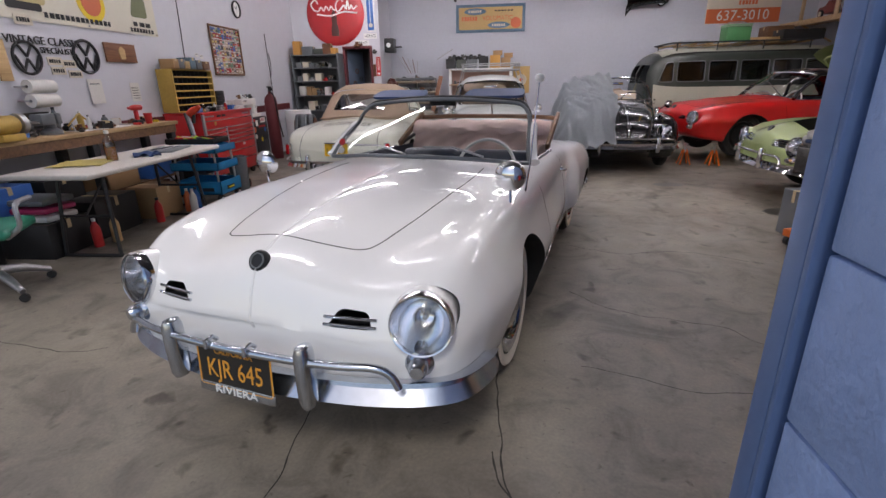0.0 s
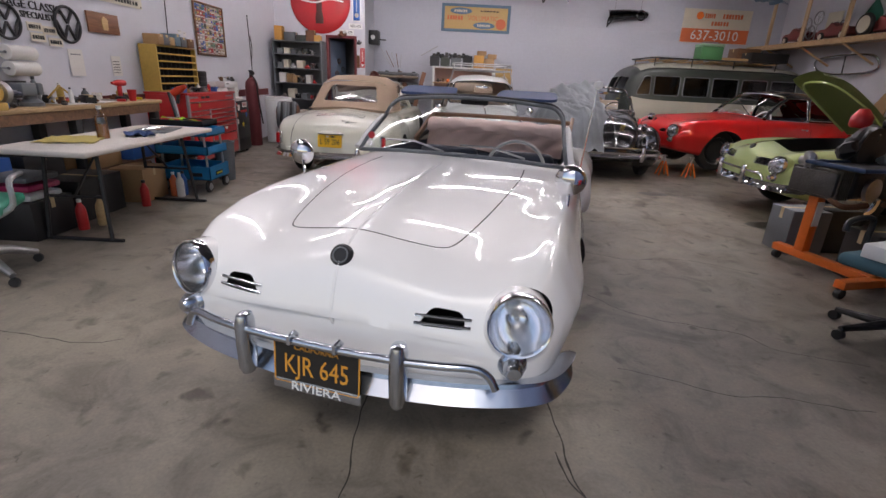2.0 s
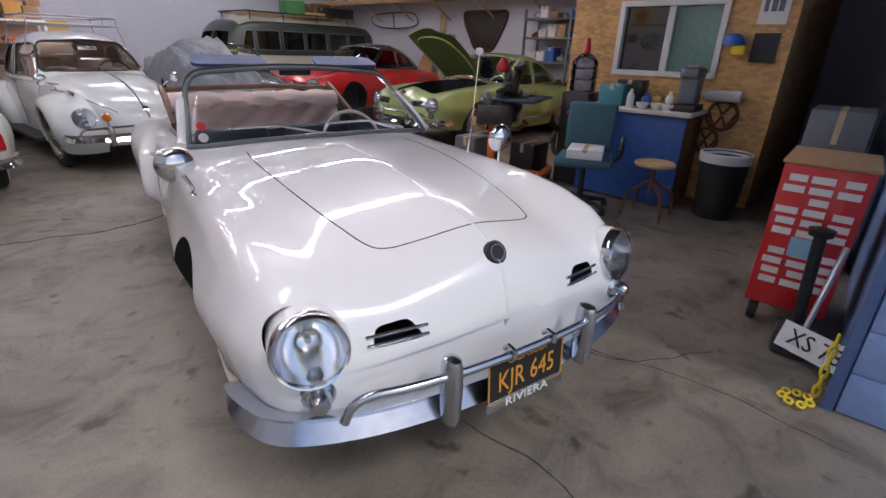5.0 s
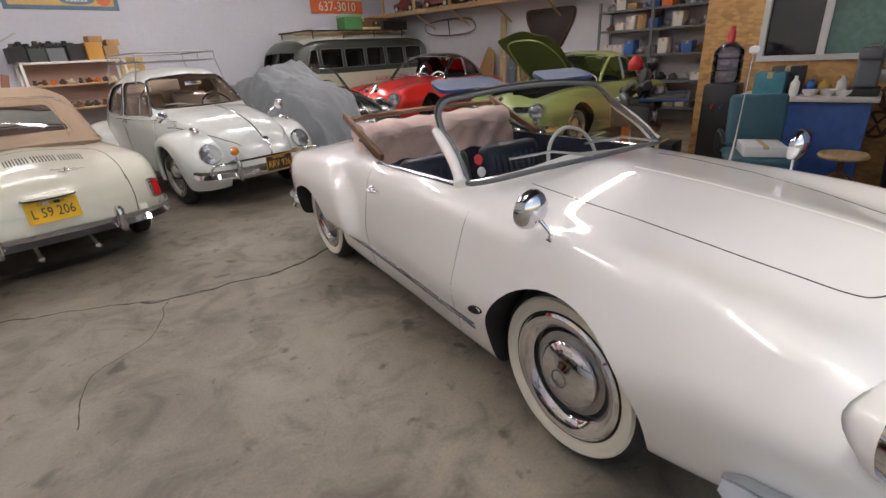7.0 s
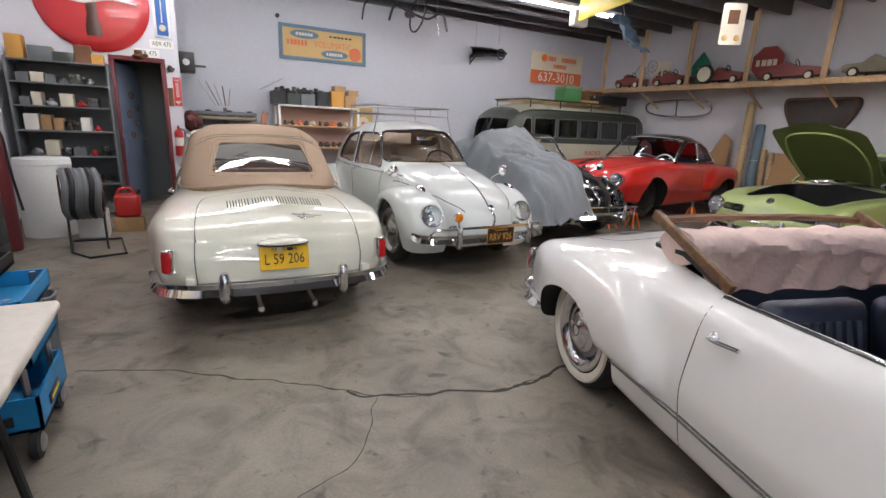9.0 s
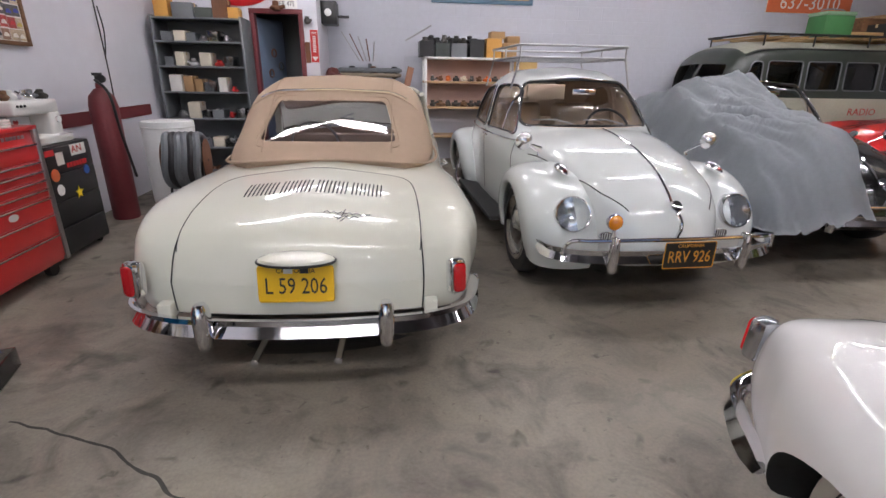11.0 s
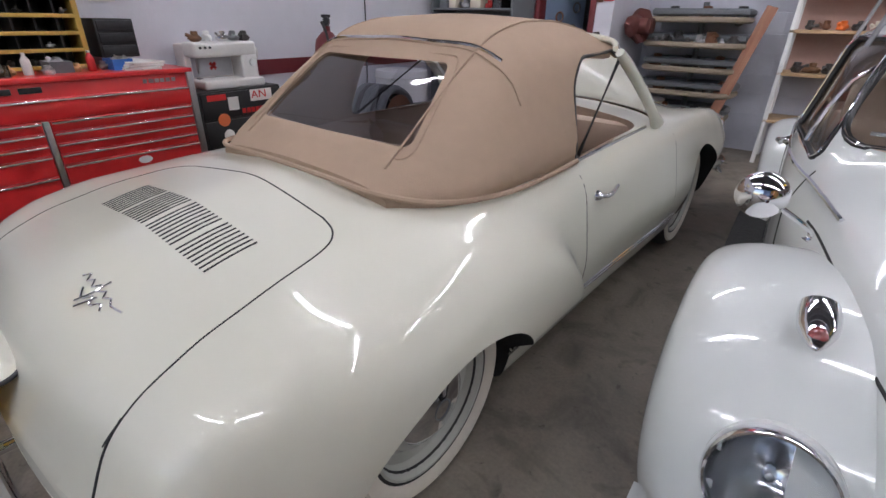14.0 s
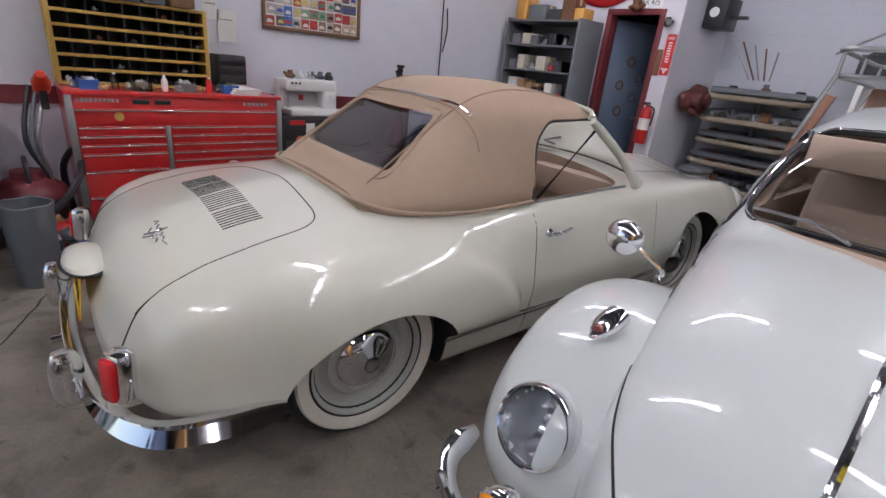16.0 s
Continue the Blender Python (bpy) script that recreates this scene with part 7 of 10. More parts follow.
single("extension_lead", T(cord, 0.008, 6), YELLOW, Matrix(), "coiled yellow extension lead on the bench", "extension lead")
note = sheet("wall_note", XL + 0.02, 5.22, 1.32, 0.2, 0.26, PAPER, "white printed notice on the wall", "notice", "x", 0.003)
bars(note, -0.07, 0.07, 0.08, 0.012, GREYMETAL, 5, -0.004, 3)
# stores under the bench and table
for k, (x, y, w, d, h, m2, lb) in enumerate(((-3.3, 3.5, 0.4, 0.4, 0.26, ALLBLUE, "blue plastic storage box"), (-3.3, 4.05, 0.35, 0.42, 0.24, BLACKPLASTIC, "black plastic crate under the wooden bench"), (-3.3, 4.75, 0.4, 0.5, 0.27, CARDBOARD, "cardboard carton under the bench"), (-3.3, 5.4, 0.4, 0.4, 0.24, ALLBLUE, "blue plastic storage box"))):
    carton(x, y, 0.33, w, d, h, m2, lb)
for k, (x, y, w, d, h, m2, lb) in enumerate(((-3.0, 3.6, 0.5, 0.42, 0.3, BLACKPLASTIC, "black crate on the floor under the table"), (-3.0, 4.2, 0.45, 0.55, 0.36, BLACKPLASTIC, "large black box on the floor under the table"), (-2.85, 4.85, 0.34, 0.4, 0.34, CARDBOARD, "brown carton on the floor under the table"), (-3.25, 5.35, 0.3, 0.3, 0.28, DARKWOOD, "dark wooden crate on the floor"))):
    carton(x, y, 0, w, d, h, m2, lb)
for k, (x, y, m2) in enumerate(((-2.62, 4.55, REDPLAIN), (-2.58, 5.0, SIGNORANGE), (-2.52, 5.08, ALLBLUE), (-2.66, 3.75, REDPLAIN), (-2.6, 3.9, LIGHTWOOD), (-2.5, 4.98, PAPER))):
    bottle(x, y, 0, 0.04, 0.26, m2, "spray can on the floor under the table", (BLACKPLASTIC, WHITEPLASTIC)[k % 2])
for k, z in enumerate((0.30, 0.37, 0.44)):
    single("tray", B((-0.22, 0.22, -0.16, 0.16, 0, 0.05), bevel=0.02), (WHITEPLASTIC, mat("magenta plastic", (0.4, 0.02, 0.1), 0.4), GREYMETAL)[k], pose(-3.0, 3.6, z), "shallow stacked plastic tray", "tray", "stacked trays")

# ---- folding table ----
ft = thing("folding_table", pose(-2.485, 4.14, 0), "white plastic folding table with black steel legs", "table")
part("tabletop", B((-0.365, 0.365, -0.92, 0.92, 0.70, 0.742), bevel=0.016, seg=3), TABLETOP, ft, "worn white plastic top")
for y in (-0.66, 0.66):
    for x in (-0.25, 0.25):
        part("leg", T([(x * 0.8, y * 0.9, 0.70), (x, y, 0.02)], 0.015, 8), BLACKPLASTIC, ft)
    part("foot", T([(-0.34, y, 0.015), (0.34, y, 0.015)], 0.015, 8), BLACKPLASTIC, ft)
    part("stretcher", T([(-0.23, y * 0.96, 0.35), (0.23, y * 0.96, 0.35)], 0.011, 8), BLACKPLASTIC, ft)
    part("brace", T([(0, y * 0.96, 0.35), (0, y * 0.4, 0.70)], 0.009, 8), BLACKPLASTIC, ft)
bt = thing("bottle", pose(-2.47, 3.92, 0.742), "clear bottle half full of amber oil", "bottle")
part("oil", lathe([(0, 0.004), (0.042, 0.004), (0.043, 0.12), (0, 0.12)], 20), AMBERLIQ, bt)
part("flask", lathe([(0, 0), (0.045, 0), (0.046, 0.14), (0.04, 0.18), (0.018, 0.215), (0.016, 0.245)], 20), CLEARPL, bt).visible_shadow = False
part("cap", lathe([(0.019, 0.235), (0.019, 0.262), (0, 0.262)], 14), WHITEPLASTIC, bt)
cl = bmesh.new()
bmesh.ops.create_grid(cl, x_segments=16, y_segments=16, size=0.2)
for v in cl.verts:
    v.co.z = 0.012 + 0.012 * noise.noise(v.co * 14)
bmesh.ops.solidify(cl, geom=list(cl.faces), thickness=0.004)
single("yellow_cloth", cl, mat("yellow cloth", (0.5, 0.4, 0.12), 0.9, var=0.1), pose(-2.6, 3.75, 0.742, 0, 0, 20), "crumpled yellow cloth on the table", "cloth")
cl = bmesh.new()
bmesh.ops.create_grid(cl, x_segments=12, y_segments=12, size=0.11)
for v in cl.verts:
    v.co.z = 0.022 + 0.03 * noise.noise(v.co * 18)
bmesh.ops.solidify(cl, geom=list(cl.faces), thickness=0.004)
single("blue_gloves", cl, mat("blue cloth", (0.03, 0.06, 0.16), 0.9, var=0.1), pose(-2.35, 4.2, 0.742, 0, 0, 40), "crumpled dark blue work cloth", "cloth")
tr = thing("steel_tray", pose(-2.45, 4.62, 0.742, 0, 0, 12), "shallow grey tray with tools on the table", "tray")
part("tray_base", B((-0.16, 0.16, -0.24, 0.24, 0, 0.012), bevel=0.004), GREYMETAL, tr)
part("spanner", T([(-0.08, -0.15, 0.02), (0.02, 0.15, 0.02)], 0.009, 8), CHROME, tr)
part("spanner", T([(0.05, -0.15, 0.02), (0.08, 0.12, 0.02)], 0.008, 8), CHROME, tr)

# ---- green swivel chair ----
gc = thing("swivel_chair", pose(-2.55, 2.72, 0, 0, 0, 25), "old aluminium swivel chair with a green vinyl seat", "chair")
part("seat", B((-0.24, 0.24, -0.24, 0.24, 0.43, 0.50), bevel=0.03, seg=3), GREENVINYL, gc, "green vinyl seat pad")
part("column", T([(0, 0, 0.14), (0, 0, 0.43)], 0.03, 12), DARKMETAL, gc)
for k in range(4):
    a = radians(45 + 90 * k)
    part("base_arm", T([(0.03 * math.cos(a), 0.03 * math.sin(a), 0.17), (0.17 * math.cos(a), 0.17 * math.sin(a), 0.14), (0.32 * math.cos(a), 0.32 * math.sin(a), 0.075)], [0.035, 0.03, 0.02], 10), ALU, gc, "polished aluminium base arm")
    part("caster", lathe([(0, -0.014), (0.028, -0.014), (0.03, 0), (0.028, 0.014), (0, 0.014)], 18, m=Matrix.Translation((0.32 * math.cos(a), 0.32 * math.sin(a), 0.031)) @ RX), BLACKPLASTIC, gc)
part("back_post", T(curve([(-0.05, -0.2, 0.42), (-0.05, -0.30, 0.5), (-0.05, -0.31, 0.75)], 12), 0.02, 8), ALU, gc)
part("backrest", B((-0.22, 0.22, -0.33, -0.28, 0.68, 0.95), bevel=0.02, seg=3), GREENVINYL, gc)
for s in (-1, 1):
    part("armrest", T(curve([(s * 0.2, -0.15, 0.43), (s * 0.29, -0.15, 0.5), (s * 0.29, -0.12, 0.64), (s * 0.27, 0.14, 0.64)], 14), 0.017, 8), ALU, gc)

# ---- blue service cart ----
ct = thing("service_cart", pose(-2.56, 5.43, 0), "blue plastic three-tier service cart with grey posts", "cart")
for z, h in ((0.14, 0.15), (0.42, 0.09), (0.62, 0.08)):
    w, d = 0.29, 0.23
    part("tray", B((-w, w, -d, d, z, z + 0.012), (-w, -w + 0.012, -d, d, z, z + h), (w - 0.012, w, -d, d, z, z + h), (-w, w, -d, -d + 0.012, z, z + h), (-w, w, d - 0.012, d, z, z + h)), BLUECART, ct, "blue plastic tray")
part("brand_panel", B((0.06, 0.2, -0.236, -0.229, 0.18, 0.22)), BLACKPLASTIC, ct)
part("brand_panel", B((0.291, 0.297, -0.10, 0.06, 0.18, 0.225), bevel=0.002), BLACKPLASTIC, ct)
part("brand_bar", B((0.297, 0.299, -0.085, 0.045, 0.195, 0.21)), BRIGHTYEL, ct)
for x in (-0.25, 0.25):
    for y in (-0.19, 0.19):
        part("post", T([(x, y, 0.14), (x * 0.96, y, 0.70)], 0.014, 8), STEEL, ct)
        wl = part("wheel", lathe([(0, -0.018), (0.05, -0.018), (0.066, -0.014), (0.068, 0), (0.066, 0.014), (0.05, 0.018), (0, 0.018)], 24, m=Matrix.Translation((x, y * 1.05, 0.068)) @ Matrix.Rotation(radians(90), 4, "Y")), RUBBER, ct, "black rubber wheel")
        part("hub", lathe([(0.042, -0.02), (0.03, -0.028), (0, -0.03), (0, 0.03), (0.03, 0.028), (0.042, 0.02)], 20, m=Matrix.Translation((x, y * 1.05, 0.068)) @ Matrix.Rotation(radians(90), 4, "Y")), ALU, wl)
tt = thing("tool_tray", pose(-2.72, 5.62, 0.70), "black tray full of hand tools on the cart", "tool tray")
part("tray", B((-0.30, 0.30, -0.18, 0.18, 0, 0.014), (-0.30, -0.288, -0.18, 0.18, 0, 0.06), (0.288, 0.30, -0.18, 0.18, 0, 0.06), (-0.3, 0.3, -0.18, -0.168, 0, 0.06), (-0.3, 0.3, 0.168, 0.18, 0, 0.06)), BLACKPLASTIC, tt)
rnd = random.Random(8)
for k in range(9):
    a, x, y = rnd.uniform(-0.8, 0.8), rnd.uniform(-0.16, 0.16), rnd.uniform(-0.1, 0.1)
    part("hand_tool", T([(x - 0.1 * math.cos(a), y - 0.1 * math.sin(a), 0.05 + 0.01 * k % 0.03), (x, y, 0.055), (x + 0.1 * math.cos(a), y + 0.1 * math.sin(a), 0.05)], [0.014, 0.013, 0.006], 8), (NEON, REDPLAIN, STEEL, NEON, BLACKPLASTIC)[k % 5], tt)
for k in range(4):
    metal_part(-2.65 + 0.07 * k, 5.42, 0.152, 0.035, 60 + k, (STEEL, REDPLAIN, IRON, STEEL)[k], "tool lying in the cart tray")
    metal_part(-2.68 + 0.08 * k, 5.44, 0.432, 0.03, 70 + k, (STEEL, IRON, CHROME, IRON)[k], "tool lying in the cart tray")

# ---- red tool chest ----
tc = thing("tool_chest", pose(-2.99, 6.97, 0, 0, 0, 90), "wide red steel tool chest with chrome drawer pulls", "tool chest")
part("carcass", B((-0.69, 0.69, 0.02, 0.56, 0.10, 1.0), bevel=0.006), REDTOOL, tc)
part("top_edge", B((-0.70, 0.70, 0.0, 0.57, 0.985, 1.012), bevel=0.004), REDTOOL, tc)
for s in (-1, 1):
    part("corner_post", B((s * 0.68 - 0.02, s * 0.68 + 0.02, 0.0, 0.03, 0.10, 0.99), bevel=0.003), STEEL, tc)
part("divider", B((-0.15, -0.12, 0.0, 0.02, 0.10, 0.79), bevel=0.003), STEEL, tc)


def drawer(x0, x1, z0, z1):
    d = part("drawer", B((x0, x1, 0.004, 0.02, z0, z1), bevel=0.003), REDTOOL, tc)
    part("pull", B((x0 + 0.004, x1 - 0.004, -0.008, 0.006, z1 - 0.016, z1 - 0.003), bevel=0.003), CHROME, d, "bright drawer pull")


drawer(-0.66, 0.66, 0.80, 0.905)
for z0, z1 in ((0.735, 0.79), (0.675, 0.73), (0.615, 0.67), (0.50, 0.61), (0.32, 0.495), (0.13, 0.315)):
    drawer(-0.655, -0.155, z0, z1)
for z0, z1 in ((0.735, 0.79), (0.675, 0.73), (0.615, 0.67), (0.555, 0.61), (0.44, 0.55), (0.30, 0.435), (0.13, 0.295)):
    drawer(-0.115, 0.655, z0, z1)
bars(tc, -0.64, -0.40, 0.955, 0.022, STEEL, 10, 0.016)
bars(tc, 0.40, 0.60, 0.95, 0.022, STEEL, 6, 0.016)
for x, m2 in ((-0.28, BLACKPLASTIC), (-0.15, DARKMETAL)):
    part("badge", B((x - 0.05, x + 0.05, 0.012, 0.02, 0.935, 0.965), bevel=0.003), m2, tc)
part("roundel", lathe([(0.028, 0), (0.028, 0.004), (0, 0.005)], 20, m=Matrix.Translation((-0.42, 0.004, 0.855)) @ RX), YELLOW, tc)
part("roundel", lathe([(0.04, 0), (0.04, 0.004), (0, 0.005)], 20, m=Matrix.Translation((0.30, 0.004, 0.50)) @ RX @ Matrix.Diagonal((1, 0.55, 1, 1))), WHITE, tc)
for x in (-0.6, 0.6):
    for y in (0.08, 0.5):
        part("caster", lathe([(0, -0.02), (0.048, -0.02), (0.05, 0), (0.048, 0.02), (0, 0.02)], 18, m=Matrix.Translation((x, y, 0.052)) @ RX), RUBBER, tc)
# clutter on the chest
for k in range(14):
    y = 6.35 + k * 0.075
    if k % 4 == 1:
        bin_box(-3.2 + 0.03 * (k % 3), y, 1.012, 0.14, 0.11, 0.06, (GREYMETAL, ALLBLUE, CLEARPL)[k % 3], "small open tray of hardware", STEEL, 0, k)
    elif k % 4 == 3:
        bottle(-3.15, y, 1.012, 0.022, 0.11, (CLEARPL, PAPER, REDPLAIN)[k % 3], "small bottle on the tool chest")
    else:
        metal_part(-3.2 + 0.05 * (k % 3), y, 1.012, 0.036, 90 + k, (STEEL, IRON, CARDBOARD, ALU)[k % 4], "small metal part on the tool chest")
for k in range(3):
    single("magazine", B((-0.15, 0.15, -0.1, 0.1, 0, 0.014), bevel=0.003), PAPER, pose(-3.18, 7.42, 1.012 + k * 0.015, 0, 0, 8 * k - 6), "white papers stacked on the tool chest", "papers", "stacked papers")
# spray gun hung at the end of the chest, and hoses
sg = thing("heat_gun", pose(-3.05, 6.18, 1.05), "orange-red heat gun hung beside the chest", "heat gun")
part("barrel", lathe([(0.0, -0.09), (0.045, -0.085), (0.05, 0), (0.035, 0.06), (0.025, 0.11), (0, 0.11)], 16, m=Matrix.Rotation(radians(60), 4, "Y")), mat("bright red-orange plastic", (0.6, 0.05, 0.02), 0.4), sg)
part("grip", T([(0, 0, 0), (-0.03, 0, -0.16)], 0.022, 10), BLACKPLASTIC, sg)
for k in range(3):
    single("hung_hose", T(curve([(-3.15, 6.12 + 0.04 * k, 1.02), (-3.05, 6.05 + 0.03 * k, 0.7), (-3.1, 6.14, 0.4), (-3.08, 6.1, 0.012)], 24), 0.014, 8), (BLACKPLASTIC, GREYMETAL, STEEL)[k], Matrix(), "hose hanging beside the red chest", "hose")
for k, (x, y, s, m2) in enumerate(((-2.95, 6.0, 0.12, IRON), (-2.75, 5.98, 0.1, RUST), (-2.9, 6.12, 0.09, REDPLAIN), (-2.7, 6.1, 0.07, ALLBLUE))):
    metal_part(x, y, 0, s, 120 + k, m2, "scrap part heaped on the floor beside the chest")
bin_box(-2.65, 6.28, 0, 0.3, 0.22, 0.1, CLEARPL, "clear plastic tub of blue rags on the floor", ALLBLUE, 15, 9)
drum = thing("waste_bin", pose(-2.45, 5.98, 0), "tall grey waste bin on the floor", "bin")
part("shell", lathe([(0.10, 0), (0.12, 0.45), (0.125, 0.45), (0.125, 0.47), (0.115, 0.47), (0.1, 0.02), (0, 0.02)], 24), GREYMETAL, drum)
part("rim", T([(0.12 * math.cos(t), 0.12 * math.sin(t), 0.47 + 0.004 * math.sin(5 * t)) for t in (2 * math.pi * k / 24 for k in range(24))], 0.008, 6, closed=True), GREYMETAL, drum)

# clear tub of oddments and a shop vacuum on the floor by the chest
tub = thing("storage_tub", pose(-2.80, 6.08, 0, 0, 0, 12), "clear plastic tub heaped with tools and rags", "storage tub")
rim_o = rounded([(-0.24, -0.17), (0.24, -0.17), (0.24, 0.17), (-0.24, 0.17)], 0.05)
tb = bmesh.new()
wall_rings = [[tb.verts.new((a * f, b * f, z)) for a, b in rim_o] for f, z in ((0.0, 0.012), (0.82, 0.004), (0.86, 0.03), (1.0, 0.19), (1.05, 0.19), (1.05, 0.175))]
for a, b in zip(wall_rings, wall_rings[1:]):
    for k in range(len(a)):
        tb.faces.new((a[k], a[(k + 1) % len(a)], b[(k + 1) % len(b)], b[k]))
part("tub", tb, CLEARPL, tub).visible_shadow = False
for k, m2 in enumerate((ALLBLUE, DARKMETAL, PAPER, BLACKPLASTIC, CARDBOARD, REDPLAIN, GREYMETAL)):
    part("oddment", lump(0.075 + 0.01 * (k % 3), 960 + k), m2, tub).matrix_local = pose(-0.15 + 0.1 * (k % 4), -0.07 + 0.14 * (k // 4), 0.15, 40 * k, 25 * k, 60 * k)
vac = thing("shop_vacuum", pose(-3.12, 6.02, 0), "dark red and black round shop vacuum on the floor", "vacuum")
part("drum", lathe([(0, 0.06), (0.17, 0.06), (0.185, 0.09), (0.19, 0.30), (0.195, 0.31), (0.195, 0.33)], 28), BLACKPLASTIC, vac)
part("lid", lathe([(0.2, 0.33), (0.205, 0.35), (0.19, 0.39), (0.13, 0.44), (0.09, 0.45), (0.085, 0.50), (0, 0.51)], 28), MAROON, vac, "dark red domed lid")
part("carry_handle", T(curve([(-0.12, 0, 0.42), (-0.08, 0, 0.56), (0.08, 0, 0.56), (0.12, 0, 0.42)], 16), 0.014, 8), BLACKPLASTIC, vac)
part("suction_hose", T(curve([(0.18, 0.0, 0.26), (0.28, 0.1, 0.30), (0.20, 0.26, 0.5), (-0.05, 0.28, 0.62), (-0.2, 0.2, 0.45), (-0.18, 0.22, 0.1)], 40), 0.022, 8), BLACKPLASTIC, vac, "ribbed black hose")
for a in (0.5, 2.1, 3.7, 5.3):
    part("caster", lathe([(0, -0.014), (0.03, -0.014), (0.03, 0.014), (0, 0.014)], 14, m=Matrix.Translation((0.15 * math.cos(a), 0.15 * math.sin(a), 0.03)) @ RX), BLACKPLASTIC, vac)

# ---- pigeonhole cabinet ----
pg = thing("pigeonhole_rack", pose(-3.32, 6.76, 1.02, 0, 0, 90), "mustard yellow pigeonhole rack with dark compartments", "rack")
W2 = 0.47
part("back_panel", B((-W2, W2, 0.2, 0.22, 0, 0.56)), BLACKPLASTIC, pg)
for x in (-W2, W2):
    part("side", B((x - 0.014, x + 0.014, 0, 0.22, 0, 0.56), bevel=0.002), YELLOW, pg)
for k in range(7):
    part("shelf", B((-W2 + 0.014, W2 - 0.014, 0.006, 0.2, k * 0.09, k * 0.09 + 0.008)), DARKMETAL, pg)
    part("shelf_lip", B((-W2 + 0.014, W2 - 0.014, -0.004, 0.006, k * 0.09 - 0.002, k * 0.09 + 0.018), bevel=0.002), YELLOW, pg, "mustard yellow shelf lip")
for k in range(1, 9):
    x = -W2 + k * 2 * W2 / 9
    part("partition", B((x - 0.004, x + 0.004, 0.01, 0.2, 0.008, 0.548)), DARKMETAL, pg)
rnd = random.Random(21)
for k in range(16):
    x, z = -W2 + (rnd.randint(0, 8) + 0.5) * 2 * W2 / 9, rnd.randint(0, 5) * 0.09 + 0.018
    part("stored_part", lump(0.022, 300 + k), rnd.choice((STEEL, IRON, PAPER, RUST)), pg).matrix_local = pose(x, 0.06, z + 0.012)
for k, (y, w, h, m2) in enumerate(((6.36, 0.12, 0.12, CARDBOARD), (6.49, 0.16, 0.12, GREYMETAL), (6.6, 0.14, 0.10, LIGHTWOOD), (6.75, 0.12, 0.15, BLUEFOAM), (6.9, 0.13, 0.12, GREYMETAL), (7.08, 0.16, 0.11, DARKWOOD))):
    carton(-3.38, y, 1.582, 0.2, w, h, m2, "small box stacked on top of the rack")
bd = thing("drawer_cabinet", pose(-3.34, 7.42, 1.065, 0, 0, 90), "small black plastic drawer cabinet", "drawer cabinet")
part("carcass", B((-0.11, 0.11, 0.0, 0.2, 0, 0.22), bevel=0.006), BLACKPLASTIC, bd)
for k in range(3):
    part("drawer", B((-0.1, 0.1, -0.01, 0.002, 0.01 + k * 0.07, 0.07 + k * 0.07), bevel=0.006), DARKMETAL, bd)

# ---- black cabinet with the white sewing machine ----
bc = thing("black_cabinet", pose(-3.1, 8.05, 0, 0, 0, 90), "black roll cabinet covered in small stickers", "cabinet")
part("carcass", B((-0.33, 0.33, 0, 0.45, 0.05, 0.84), bevel=0.008), BLACKPLASTIC, bc)
for k in range(4):
    part("drawer", B((-0.31, 0.31, -0.012, 0.002, 0.08 + k * 0.19, 0.255 + k * 0.19), bevel=0.004), BLACKPLASTIC, bc)
an = part("sticker", B((0.06, 0.24, -0.015, -0.011, 0.745, 0.825), bevel=0.001), PAPER, bc, "white sticker with red letters")
text("AN", 0.075, REDPLAIN, an, facing(0.13, -0.016, 0.788), squeeze=1.2)
part("sticker", B((-0.27, -0.13, -0.015, -0.011, 0.775, 0.815)), REDPLAIN, bc)
part("sticker", B((-0.12, -0.04, -0.015, -0.011, 0.70, 0.79)), PAPER, bc)
for x, z, r, m2 in ((-0.17, 0.64, 0.045, SIGNORANGE), (-0.15, 0.53, 0.04, PAPER), (0.20, 0.62, 0.035, ALLBLUE)):
    part("sticker", lathe([(r, 0), (r, 0.004), (r * 0.7, 0.0045), (r * 0.7, 0.004), (0, 0.004)], 24, m=Matrix.Translation((x, -0.011, z)) @ RX), m2, bc)
part("sticker", prism([(0.05 + (0.05 if k % 2 == 0 else 0.022) * math.sin(k * math.pi / 5), 0.47 + (0.05 if k % 2 == 0 else 0.022) * math.cos(k * math.pi / 5)) for k in range(10)], -0.015, -0.011, "y"), BRIGHTYEL, bc, "yellow star sticker")
bars(bc, -0.02, 0.24, 0.685, 0.035, REDPLAIN, 7, -0.014, 5)
for x in (-0.28, 0.28):
    for y in (0.06, 0.4):
        part("caster", lathe([(0, -0.015), (0.024, -0.015), (0.025, 0), (0.024, 0.015), (0, 0.015)], 14, m=Matrix.Translation((x, y, 0.026)) @ RX), RUBBER, bc)
mw = thing("sewing_machine", pose(-3.22, 8.05, 0.84, 0, 0, 90), "old white sewing machine standing on the black cabinet", "sewing machine")
part("back_panel", B((-0.24, 0.24, 0.12, 0.26, 0.02, 0.29), bevel=0.012, seg=3), WHITEPLASTIC, mw)
part("arm", B((-0.24, 0.24, -0.02, 0.14, 0.205, 0.305), bevel=0.02, seg=3), WHITEPLASTIC, mw)
part("column", B((0.11, 0.24, -0.02, 0.14, 0.04, 0.22), bevel=0.018, seg=3), WHITEPLASTIC, mw)
part("bed", B((-0.23, 0.24, -0.08, 0.16, 0.0, 0.06), bevel=0.014, seg=3), WHITEPLASTIC, mw)
